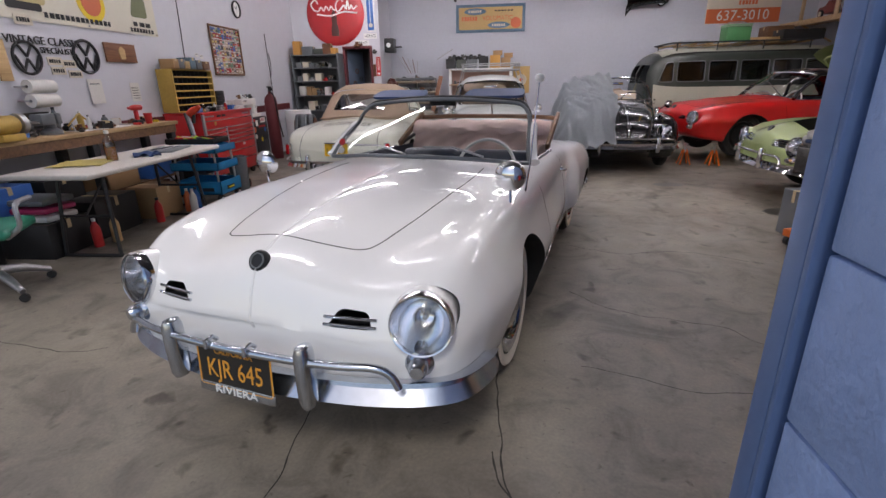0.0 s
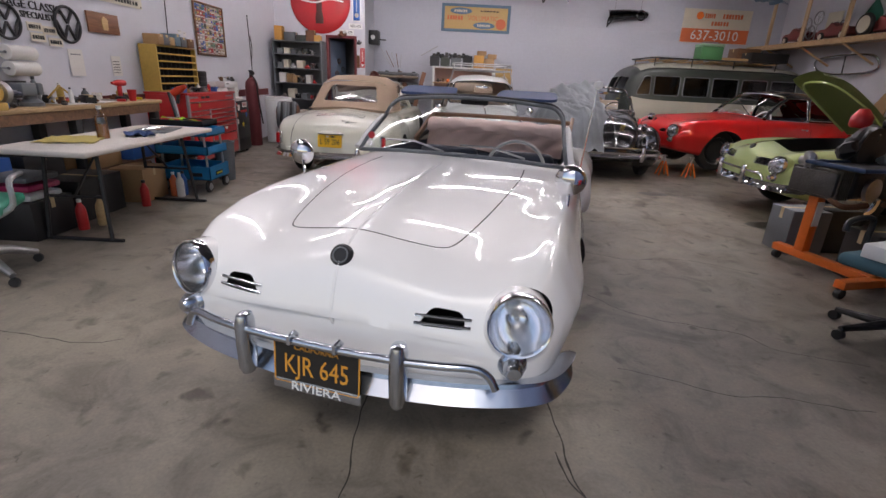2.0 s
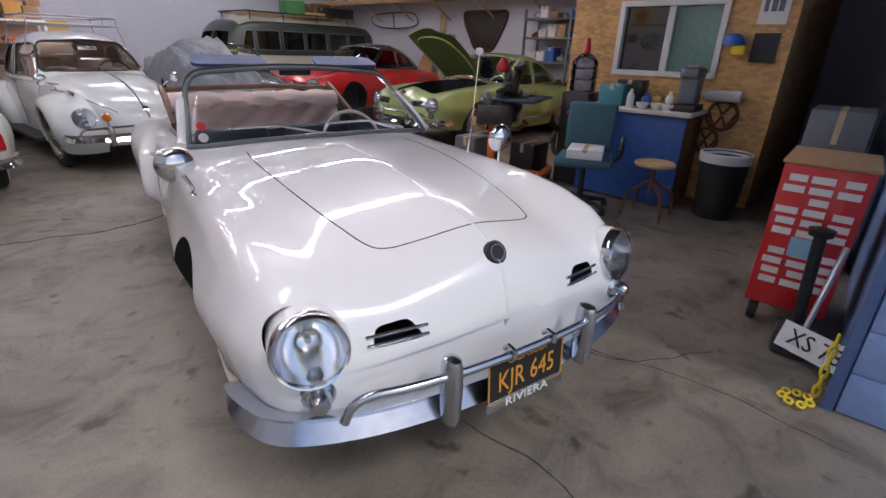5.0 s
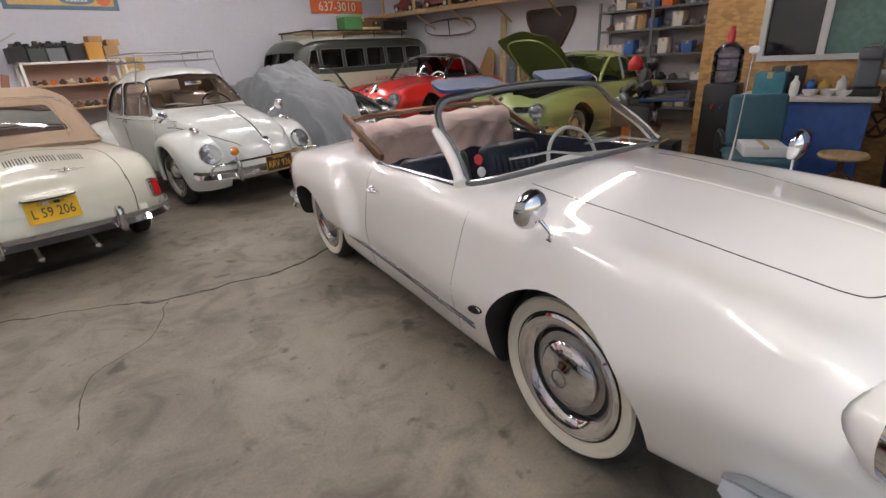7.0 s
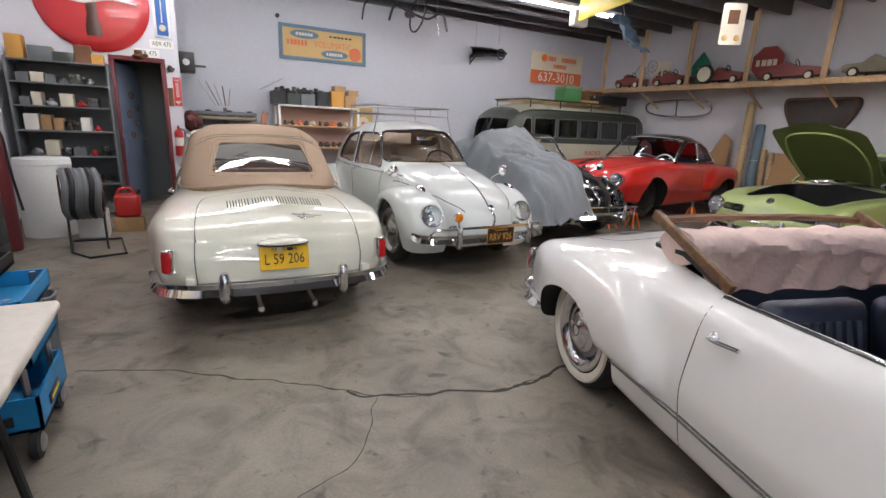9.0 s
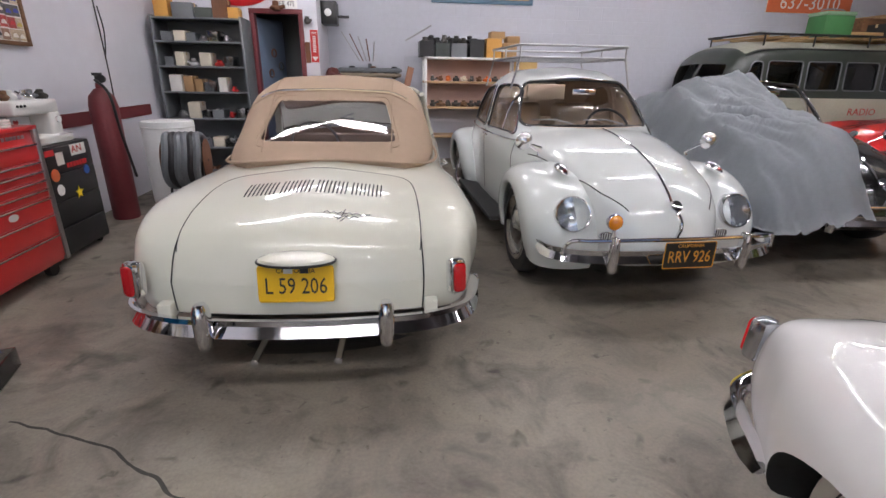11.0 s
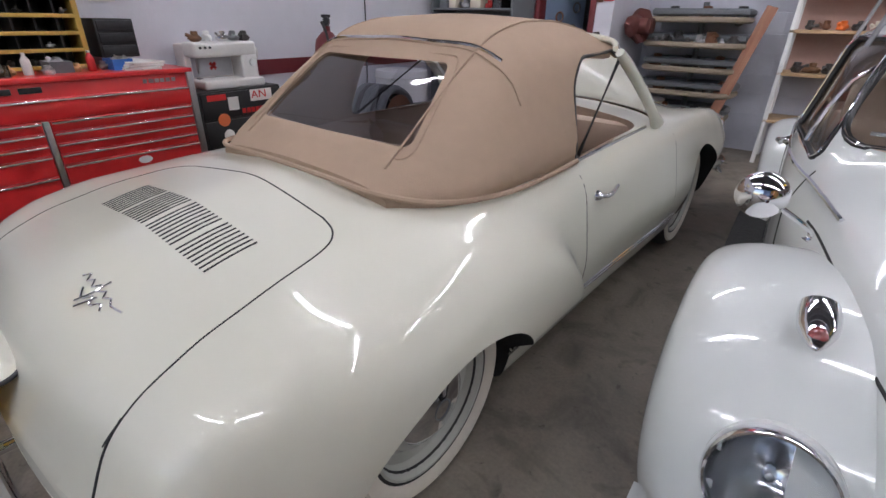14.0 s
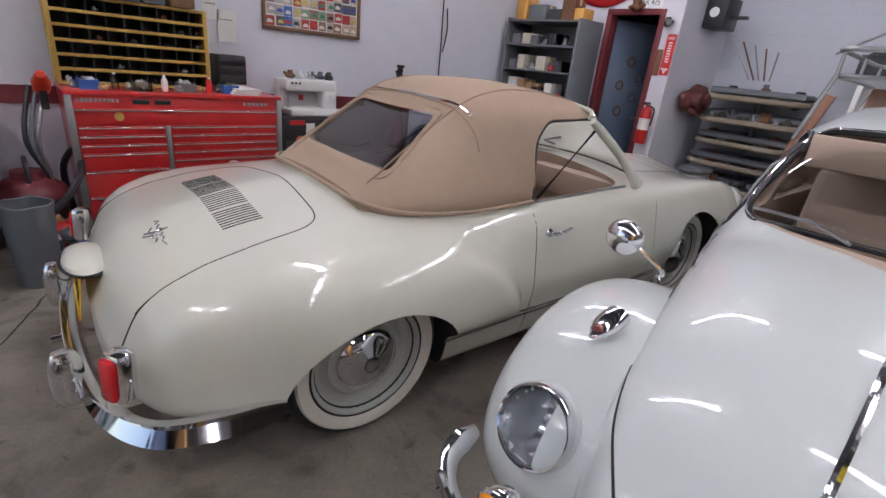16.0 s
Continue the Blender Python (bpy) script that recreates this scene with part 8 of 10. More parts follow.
part("inner_panel", B((-0.20, 0.10, 0.112, 0.122, 0.07, 0.20)), mat("pale grey panel", (0.42, 0.43, 0.45), 0.4), mw, "recessed pale grey panel")
for s2 in (-1, 1):
    sg = part("sticker", B((-0.03, 0.03, -0.001, 0.001, -0.011, 0.011)), REDPLAIN, mw)
    sg.matrix_local = pose(-0.05, 0.110, 0.14, 0, 45 * s2, 0)
part("needle_bar", T([(-0.19, 0.06, 0.21), (-0.19, 0.06, 0.10)], 0.008, 8), STEEL, mw)
part("presser_foot", B((-0.205, -0.175, 0.04, 0.08, 0.062, 0.072), bevel=0.003), STEEL, mw)
part("stitch_dial", lathe([(0.026, 0), (0.024, 0.016), (0, 0.018)], 20, m=Matrix.Translation((0.19, -0.02, 0.16)) @ RX), WHITE, mw)
part("handwheel", lathe([(0, 0), (0.05, 0), (0.055, 0.012), (0.05, 0.03), (0, 0.03)], 24, m=Matrix.Translation((0.24, 0.06, 0.22)) @ Matrix.Rotation(radians(90), 4, "Y")), WHITEPLASTIC, mw)
for k in range(3):
    part("knob", lathe([(0.009, 0), (0.008, 0.008), (0, 0.009)], 12, m=Matrix.Translation((-0.19 + 0.035 * k, -0.02, 0.27)) @ RX), BLACKPLASTIC, mw)
for k, (y, m2) in enumerate(((7.88, DARKWOOD), (7.98, WHITE), (8.08, CHROME), (8.18, GREYMETAL), (8.25, IRON))):
    metal_part(-3.28 - 0.03 * (k % 2), y, 1.145, 0.05, 140 + k, m2, "odd part resting on the sewing machine")

# ---- tanks, reel and cans by the shelf ----
gt = thing("gas_cylinder", pose(-3.28, 9.05, 0, 0, 0, 0), "dark maroon gas cylinder standing by the wall", "gas cylinder")
part("cylinder", lathe([(0, 0), (0.11, 0), (0.115, 0.02), (0.115, 1.05), (0.1, 1.13), (0.05, 1.19), (0.03, 1.2), (0.03, 1.24), (0, 1.24)], 24), MAROON, gt)
part("valve", lathe([(0.022, 1.24), (0.022, 1.30), (0.04, 1.31), (0.04, 1.33), (0, 1.33)], 14), DARKMETAL, gt)
part("gauge", lathe([(0.035, 0), (0.035, 0.02), (0, 0.022)], 18, m=Matrix.Translation((0.05, -0.03, 1.28)) @ RX), BLACKPLASTIC, gt)
part("hose", T(curve([(0, -0.05, 1.27), (0.12, -0.1, 1.15), (0.13, -0.05, 0.8), (0.16, 0, 0.4)], 20), 0.012, 8), BLACKPLASTIC, gt)
wd = thing("white_heater", pose(-3.05, 9.75, 0), "white enamelled round-topped water heater", "water heater")
part("shell", lathe([(0, 0), (0.25, 0), (0.255, 0.02), (0.255, 0.84), (0.25, 0.86), (0, 0.87)], 32), WHITE, wd)
part("band", T([(0.257 * math.cos(t), 0.257 * math.sin(t), 0.80) for t in (2 * math.pi * k / 32 for k in range(32))], 0.006, 6, closed=True), WHITEPLASTIC, wd)
hr = thing("hose_reel", pose(-2.62, 9.0, 0, 0, 0, 8), "grey hose reel on a black wire stand", "hose reel")
for k in range(6):
    x = -0.13 + k * 0.052
    part("hose_coil", T([(x + 0.012 * math.sin(3 * t), 0.235 * math.cos(t), 0.56 + 0.235 * math.sin(t)) for t in (2 * math.pi * j / 36 for j in range(36))], 0.034, 8, closed=True), (GREYMETAL, DARKMETAL)[k % 3 == 1], hr, "coiled grey hose")
for s in (-1, 1):
    part("reel_flange", lathe([(0.02, s * 0.175), (0.2, s * 0.175), (0.2, s * 0.18), (0.02, s * 0.185)], 30, m=Matrix.Translation((0, 0, 0.56)) @ Matrix.Rotation(radians(90), 4, "Y")), RUST, hr)
part("stand", T(curve([(-0.14, -0.25, 0.012), (-0.14, -0.05, 0.5), (-0.14, 0.0, 0.56), (0.16, 0, 0.56), (0.16, -0.05, 0.5), (0.16, -0.25, 0.012)], 30), 0.011, 8), BLACKPLASTIC, hr)
part("stand_foot", T([(-0.14, -0.25, 0.012), (0.0, -0.55, 0.012), (0.3, -0.5, 0.012), (0.3, 0.2, 0.012), (-0.14, 0.25, 0.012)], 0.011, 8, closed=True), BLACKPLASTIC, hr)
gcn = thing("fuel_can", pose(-2.30, 9.75, 0.17), "red plastic fuel can on a carton", "fuel can")
part("can", B((-0.13, 0.13, -0.1, 0.1, 0, 0.27), bevel=0.04, seg=3), REDPLAIN, gcn)
part("can_handle", T(curve([(-0.1, 0, 0.25), (-0.06, 0, 0.33), (0.05, 0, 0.33), (0.08, 0, 0.26)], 14), 0.016, 8), REDPLAIN, gcn)
part("spout", T([(0.1, 0, 0.25), (0.13, 0, 0.32)], 0.022, 10), BLACKPLASTIC, gcn)
carton(-2.30, 9.75, 0, 0.3, 0.24, 0.17, CARDBOARD, "small brown carton under the fuel can")
carton(-2.62, 9.5, 0, 0.28, 0.24, 0.3, WHITE, "white box on the floor behind the hose reel")

# ---- grey steel shelf unit ----
sh = thing("steel_shelf", pose(-2.945, 10.97, 0), "grey steel shelf unit packed with parts bins", "shelf unit")
for x in (-0.505, 0.505):
    part("side_panel", B((x - 0.012, x + 0.012, -0.23, 0.23, 0, 1.98), bevel=0.003), GREYMETAL, sh)
part("back_panel", B((-0.49, 0.49, 0.215, 0.225, 0, 1.98)), GREYMETAL, sh)
LEV = [0.06, 0.44, 0.80, 1.12, 1.42, 1.70, 1.96]
for z in LEV:
    part("shelf", B((-0.493, 0.493, -0.23, 0.215, z - 0.02, z), bevel=0.003), GREYMETAL, sh)
rnd = random.Random(31)
for li, z in enumerate(LEV[:-1]):
    x = -3.38
    k = 0
    while x < -2.50:
        w = rnd.uniform(0.11, 0.17)
        if x + w > -2.46:
            break
        c = rnd.random()
        if c < 0.55:
            bin_box(x + w / 2, 10.9, z, w - 0.015, 0.26, rnd.uniform(0.09, 0.13), rnd.choice((CLEARPL, GREYMETAL, CLEARPL, GREYMETAL)), "parts bin on the grey shelf", rnd.choice((STEEL, IRON, ALU, RUST)), 0, li * 20 + k)
        elif c < 0.75:
            carton(x + w / 2, 10.9, z, w - 0.02, 0.22, rnd.uniform(0.1, 0.2), rnd.choice((PAPER, CARDBOARD, SIGNCREAM)), "small carton on the grey shelf")
        else:
            metal_part(x + w / 2, 10.85, z, w * 0.4, li * 31 + k, rnd.choice((ALU, IRON, STEEL, REDPLAIN)), "engine part on the grey shelf")
        x += w
        k += 1
for x, w, h, m2, lb in ((-3.36, 0.16, 0.28, ORANGEBOX, "tall yellow-orange parts carton on the shelf top"), (-3.12, 0.24, 0.17, GREYMETAL, "grey metal case on the shelf top"), (-2.88, 0.2, 0.12, DKGREEN, "dark green case on the shelf top"), (-2.69, 0.17, 0.22, RUST, "rusty metal box on the shelf top"), (-2.54, 0.12, 0.13, ORANGEBOX, "small orange carton on the shelf top")):
    carton(x, 10.95, 1.96, w, 0.2, h, m2, lb)

# ---- signs on the doorway wall ----
co = thing("round_sign", pose(-2.55, DY - 0.004, 2.80), "large round red enamel sign with white script and a dark bottle", "sign")
part("disc", lathe([(0.64, 0), (0.645, 0.012), (0.62, 0.03), (0.5, 0.045), (0.25, 0.056), (0, 0.06)], 64, m=RX), COKERED, co, "domed red enamel disc")
for st in ([(-0.46, 0.10), (-0.52, 0.22), (-0.42, 0.30), (-0.36, 0.22)], [(-0.46, 0.10), (-0.36, 0.08), (-0.30, 0.16), (-0.24, 0.08), (-0.18, 0.17), (-0.12, 0.09), (-0.07, 0.17), (-0.02, 0.10), (0.04, 0.10)],
           [(0.16, 0.12), (0.06, 0.06), (0.04, 0.20), (0.14, 0.32), (0.2, 0.25)], [(0.16, 0.12), (0.22, 0.18), (0.26, 0.10), (0.30, 0.28), (0.33, 0.10), (0.38, 0.18), (0.42, 0.10), (0.50, 0.16)], [(-0.40, 0.02), (-0.1, -0.02), (0.2, 0.05), (0.5, 0.02)]):
    part("white_stroke", T([(p.x, -0.058 + 0.03 * (p.x * p.x + p.y * p.y) * 2.2, p.y - 0.02) for p in curve([(a, b, 0) for a, b in st], 30)], 0.018, 6), WHITE, co)
part("printed_bottle", lathe([(0.07, -0.42), (0.075, -0.3), (0.06, -0.15), (0.07, 0.0), (0.035, 0.2), (0.03, 0.3), (0, 0.3)], 14, m=Matrix.Translation((-0.02, -0.05, -0.05)) @ Matrix.Diagonal((1.2, 0.2, 0.95, 1))), mat("dark brown print", (0.06, 0.02, 0.015), 0.3), co)
th = thing("thermometer_sign", pose(-1.77, DY - 0.004, 2.82), "tall blue and white thermometer sign", "sign")
part("plate", B((-0.10, 0.10, -0.02, 0, -0.40, 0.40), bevel=0.008), WHITE, th)
part("blue_panel", B((-0.07, 0.07, -0.026, -0.018, -0.37, 0.37), bevel=0.004), ALLBLUE, th)
part("tube", T([(0, -0.03, -0.2), (0, -0.03, 0.3)], 0.008, 8), WHITE, th)
part("dial", lathe([(0.045, 0), (0.04, 0.01), (0, 0.012)], 20, m=Matrix.Translation((0, -0.026, -0.27)) @ RX), SIGNCREAM, th)
for x, z, tx in ((-1.80, 2.335, "AER 475"), (-1.99, 2.20, "AER 475")):
    p = sheet("number_plate", x, DY - 0.004, z, 0.30, 0.11, WHITE, "white number plate over the doorway", "number plate", "y")
    text(tx, 0.085, BLACKINK, p, facing(0, -0.008, 0), squeeze=0.8)
fs = sheet("fire_sign", -1.655, DY - 0.004, 1.70, 0.10, 0.40, REDPLAIN, "red fire extinguisher sign with an arrow", "sign", "y", 0.004)
text("FIRE", 0.045, WHITE, fs, facing(0, -0.006, 0.16), squeeze=0.85)
for k in range(8):
    part("text_bar", B((-0.02, 0.02, -0.006, -0.004, 0.11 - k * 0.026, 0.125 - k * 0.026)), WHITE, fs)
part("arrow", prism([(-0.04, -0.13), (0.04, -0.13), (0, -0.185)], -0.006, -0.004, "y"), WHITE, fs)
sheet("wood_plaque", -1.745, DY - 0.004, 1.62, 0.065, 0.26, RUST, "small rusty brown plaque beside the doorway", "plaque", "y", 0.012, 0.004)
single("door_ornament", lump(0.06, 411), IRON, pose(-1.72, DY - 0.05, 2.0), "dark cast ornament on the wall", "ornament")
single("door_ornament", lump(0.09, 412), RUST, pose(-2.1, DY - 0.075, 2.14), "rusty cast ornament over the doorway", "ornament")
ex = thing("fire_extinguisher", pose(-1.69, DY - 0.09, 0.78), "red fire extinguisher hung on the wall", "fire extinguisher")
part("cylinder", lathe([(0, 0), (0.055, 0), (0.06, 0.015), (0.06, 0.33), (0.045, 0.37), (0.02, 0.385), (0.02, 0.41), (0, 0.41)], 22), REDPLAIN, ex)
part("label", lathe([(0.061, 0.15), (0.061, 0.27)], 22), PAPER, ex)
part("lever", B((-0.015, 0.015, -0.1, 0.02, 0.41, 0.44), bevel=0.006), BLACKPLASTIC, ex)
part("nozzle_hose", T(curve([(0.02, 0, 0.4), (0.08, 0, 0.36), (0.07, 0, 0.2)], 14), 0.009, 8), BLACKPLASTIC, ex)
bx = thing("black_speaker", pose(-1.52, 11.95, 2.02), "black square box with a round white dial on the return wall", "speaker")
part("case", B((-0.08, 0.14, -0.18, 0.18, 0, 0.30), bevel=0.01), BLACKPLASTIC, bx)
part("dial", lathe([(0.05, 0), (0.045, 0.012), (0, 0.014)], 20, m=Matrix.Translation((0.02, -0.18, 0.15)) @ RX), WHITE, bx)
part("bracket", B((-0.08, 0.3, -0.03, 0.03, 0.1, 0.13)), DARKMETAL, bx)
for k in range(2):
    single("hung_gasket", lump(0.17, 420 + k), mat("dark red leather", (0.10, 0.025, 0.02), 0.7), pose(-1.50, 11.7 + 0.2 * k, 1.28, 0, 90, 0), "dark red leathery piece hung on the return wall", "leather piece")


# ---- back wall ----
vs = thing("tin_sign", pose(0.85, YB - 0.004, 2.745), "long faded yellow tin sign with a blue border", "sign")
part("board", B((-0.82, 0.82, -0.02, 0, -0.305, 0.305), bevel=0.004), SIGNBLUE, vs, "faded blue border")
part("field", B((-0.75, 0.75, -0.024, -0.018, -0.24, 0.24)), SIGNYEL, vs, "faded yellow field")
text("VOLUMATIC", 0.15, SIGNORANGE, vs, facing(0.17, -0.026, 0.0), squeeze=0.85)
bars(vs, -0.68, -0.30, 0.0, 0.09, SIGNORANGE, 6, -0.027)
bars(vs, 0.10, 0.55, 0.16, 0.03, BLACKINK, 6, -0.027)
for x, z in ((-0.36, 0.15), (0.2, -0.15)):
    part("oval", lathe([(0.26, 0), (0.25, 0.005), (0, 0.006)], 32, m=Matrix.Translation((x, -0.024, z)) @ RX @ Matrix.Diagonal((1, 0.28, 1, 1))), SIGNBLUE, vs)
    bars(vs, x - 0.16, x + 0.16, z, 0.05, SIGNCREAM, 6, -0.032)
part("roundel", lathe([(0.12, 0), (0.115, 0.006), (0.1, 0.006), (0.1, 0.003), (0, 0.003)], 28, m=Matrix.Translation((0.6, -0.024, -0.11)) @ RX), SIGNORANGE, vs)
part("border", T([(-0.79, -0.022, -0.275), (0.79, -0.022, -0.275), (0.79, -0.022, 0.275), (-0.79, -0.022, 0.275)], 0.008, 6, closed=True), SIGNBLUE, vs)
ss = thing("service_sign", pose(6.56, YB - 0.004, 2.83), "white and orange service sign with a phone number", "sign")
part("board", B((-0.80, 0.80, -0.015, 0, -0.365, 0.365), bevel=0.004), SIGNCREAM, ss)
part("orange_band", B((-0.795, 0.795, -0.019, -0.013, -0.36, -0.06)), SIGNORANGE, ss, "orange lower band")
text("637-3010", 0.30, WHITE, ss, facing(0, -0.021, -0.21), squeeze=1.0)
part("orange_dot", lathe([(0.085, 0), (0.085, 0.004), (0, 0.005)], 24, m=Matrix.Translation((-0.42, -0.015, 0.22)) @ RX), ORANGE, ss)
bars(ss, -0.3, -0.05, 0.22, 0.10, SIGNORANGE, 5, -0.019)
bars(ss, 0.12, 0.6, 0.22, 0.10, SIGNORANGE, 7, -0.019)
bars(ss, -0.12, 0.3, 0.06, 0.09, SIGNORANGE, 6, -0.019)
hf = thing("hanging_bodypart", pose(4.35, YB - 0.25, 2.92), "black painted nose panel hung from thin wires", "body panel")
bm = bmesh.new()
rows = []
for i in range(20):
    u = i / 19
    rows.append([bm.verts.new((-0.45 + 0.9 * u, -0.12 * math.sin(math.pi * v) , 0.12 - 0.24 * v * (1 - 0.4 * u) + 0.03 * math.sin(3 * u))) for v in np.linspace(0, 1, 10)])
for a, b in zip(rows, rows[1:]):
    for k in range(9):
        bm.faces.new((a[k], a[k + 1], b[k + 1], b[k]))
bmesh.ops.solidify(bm, geom=list(bm.faces), thickness=0.01)
part("panel", bm, BLACKPAINT, hf)
part("lamp_ring", T([(0.28 + 0.10 * math.cos(t), -0.13, 0.02 + 0.10 * math.sin(t)) for t in (2 * math.pi * k / 24 for k in range(24))], 0.018, 8, closed=True), BLACKPAINT, hf)
part("bracket", T([(-0.42, -0.02, -0.05), (-0.46, -0.06, -0.24), (-0.30, -0.06, -0.02)], 0.025, 8), DARKMETAL, hf)
for x in (-0.3, 0.3):
    part("wire", T([(x, 0, 0.12), (x, 0, 0.94)], 0.003, 4), DARKMETAL, hf)
hb = thing("hanging_bicycle", pose(2.3, 11.5, 3.15), "old bicycle parts and fenders hung from the joists", "bicycle parts")
part("wheel_rim", T([(0.05 * math.sin(t), 0.31 * math.cos(t), 0.18 + 0.31 * math.sin(t)) for t in (2 * math.pi * k / 40 for k in range(40))], 0.016, 8, closed=True), DARKMETAL, hb)
part("handlebar", T(curve([(-0.55, 0, 0.0), (-0.45, 0, 0.25), (-0.2, 0, 0.2), (0.2, 0, 0.12), (0.5, 0, 0.25), (0.62, 0, -0.05)], 40), 0.022, 8), DARKMETAL, hb)
part("mudguard", T(curve([(0.25, 0.1, 0.3), (0.42, 0.1, 0.2), (0.5, 0.1, -0.1)], 16), [0.02] * 17, 8), OLDCHROME, hb)
part("mudguard", T(curve([(-0.85, 0, 0.35), (-1.0, 0, 0.2), (-1.05, 0, -0.05)], 16), 0.016, 8), DARKMETAL, hb)
part("saddle", lump(0.1, 500), IRON, hb).matrix_local = pose(-0.15, 0, 0.15)
for x in (-0.4, 0.0, 0.4):
    part("hanging_wire", T([(x, 0, 0.2), (x, 0, 0.46)], 0.004, 4), STEEL, hb)
single("wall_hook", T([(0.02, YB, 3.15), (0.02, YB - 0.06, 3.15)], 0.035, 12), DARKMETAL, Matrix(), "dark round hook on the block wall", "hook")
# white framed rack with crates
wr = thing("white_rack", pose(0.62, 12.2, 0), "white painted steel rack loaded with crates", "rack")
for x in (-0.72, 0.72):
    for y in (-0.22, 0.22):
        part("post", B((x - 0.02, x + 0.02, y - 0.02, y + 0.02, 0, 1.63), bevel=0.003), WHITE, wr)
for z in (0.45, 0.9, 1.28, 1.63):
    part("shelf", B((-0.74, 0.74, -0.24, 0.24, z - 0.03, z), bevel=0.003), WHITE if z > 1.5 else PINE, wr)
part("back_board", B((-0.70, 0.70, 0.20, 0.212, 0.9, 1.60)), mat("pink board", (0.5, 0.33, 0.28), 0.7), wr)
for k, (x, w, h, m2, lb) in enumerate(((-0.08, 0.22, 0.22, DARKMETAL, "dark steel crate of parts"), (0.17, 0.22, 0.20, DKGREEN, "dark green crate of parts"), (0.42, 0.24, 0.20, GREYMETAL, "grey crate of parts"), (0.70, 0.22, 0.26, BLACKPLASTIC, "black crate of parts"), (0.97, 0.24, 0.28, ORANGEBOX, "orange-brown carton"), (1.22, 0.22, 0.22, CARDBOARD, "brown carton"))):
    if m2 in (ORANGEBOX, CARDBOARD):
        carton(x, 12.2, 1.63, w, 0.3, h, m2, lb + " standing on the white rack")
        carton(x + 0.06, 12.2, 1.63 + h, w * 0.9, 0.25, 0.1, CARDBOARD, "flat carton on top of the stack")
    else:
        bin_box(x, 12.2, 1.63, w, 0.32, h, m2, lb + " standing on the white rack", IRON, 0, 600 + k)
for k in range(9):
    metal_part(-0.1 + k * 0.1, 12.15 + 0.04 * (k % 3), 1.80 + 0.03 * (k % 2), 0.085, 620 + k, (IRON, DARKMETAL, BLACKPLASTIC)[k % 3], "dark engine part heaped in the crates")
single("push_rods", T([(-0.4, 12.1, 1.85), (-0.02, 12.0, 2.06)], 0.012, 6), STEEL, Matrix(), "steel rod sticking out of a crate", "rod")
for k in range(10):
    metal_part(0.02 + k * 0.125, 12.1, 1.28, 0.06, 640 + k, (IRON, RUST, ORANGE, IRON, SIGNCREAM)[k % 5], "part lying on the rack shelf")
    metal_part(0.02 + k * 0.125, 12.1, 0.9, 0.07, 660 + k, (IRON, DARKWOOD, IRON)[k % 3], "part lying on the rack shelf")
yb = sheet("poster", 1.62, 12.52, 1.35, 0.4, 0.62, SIGNYEL, "pale yellow poster panel with a round picture", "poster", "y", 0.01)
part("roundel", lathe([(0.13, 0), (0.125, 0.006), (0.09, 0.008), (0.09, 0.004), (0, 0.006)], 28, m=Matrix.Translation((0, -0.01, 0)) @ RX), SIGNCREAM, yb)
part("red_dot", lathe([(0.04, 0), (0.04, 0.012), (0, 0.013)], 20, m=Matrix.Translation((0, -0.01, 0)) @ RX), SIGNORANGE, yb)
# stacked trays and wheel rims by the return wall
tr = thing("tray_rack", pose(-0.95, 12.2, 0), "grey rack of shallow trays full of old parts", "rack")
part("post", T([(0.0, 0.1, 0), (0.0, 0.1, 1.52)], 0.03, 10), GREYMETAL, tr)
TRAYEDGE = mat("worn tan tray", (0.27, 0.22, 0.16), 0.7, var=0.25, scale=10, bump=0.2)
TRAYZ = (0.35, 0.60, 0.84, 1.08, 1.32)
for i, z in enumerate(TRAYZ):
    w = 0.46 + 0.03 * (i % 2)
    shape = rounded([(-w, -0.30), (w, -0.30), (w, 0.28), (-w, 0.28)], 0.20, 8)
    disc = part("tray", prism(shape, z, z + 0.02, "z"), TRAYEDGE, tr)
    part("rim", T([(a, b, z + 0.03) for a, b in shape], 0.028, 6, closed=True), TRAYEDGE, disc)
    part("back_lip", T([(a, b, z + 0.10) for a, b in shape if b > -0.15], 0.035, 6), GREYMETAL, disc)
for i, z in enumerate(TRAYZ):
    for k in range(8):
        metal_part(-1.33 + k * 0.108, 12.04 + 0.1 * ((k * 3 + i) % 3), z + 0.02, 0.058 + 0.022 * ((k + i) % 3), 700 + i * 11 + k, (IRON, ALU, RUST, STEEL, IRON, DARKMETAL)[(k + i) % 6], "old part lying in a rack tray")
for k in range(5):
    single("long_rod", T([(-1.1 + 0.05 * k, 12.15, 1.55), (-1.35 + 0.12 * k, 12.05, 1.95 - 0.03 * k)], 0.008, 6), (STEEL, RUST)[k % 2], Matrix(), "thin rod standing up from the top tray", "rod")
for k in range(4):
    wh = thing("wheel_rim", pose(-1.28 + 0.03 * (k % 2), 11.75, 0.06 + k * 0.145, 4 * (k % 2), 0, 0), "bare grey steel wheel rim in a stack", "wheel rim", "stacked rims")
    part("rim", lathe([(0.20, -0.06), (0.205, -0.055), (0.19, -0.02), (0.18, 0.03), (0.2, 0.06), (0.205, 0.065), (0.195, 0.055), (0.17, 0.03), (0.165, -0.03), (0.19, -0.06)], 28), ALU if k % 2 else GREYMETAL, wh)
    part("centre_disc", lathe([(0.17, 0.0), (0.12, 0.03), (0.06, 0.03), (0.05, 0.01)], 24), GREYMETAL, wh)
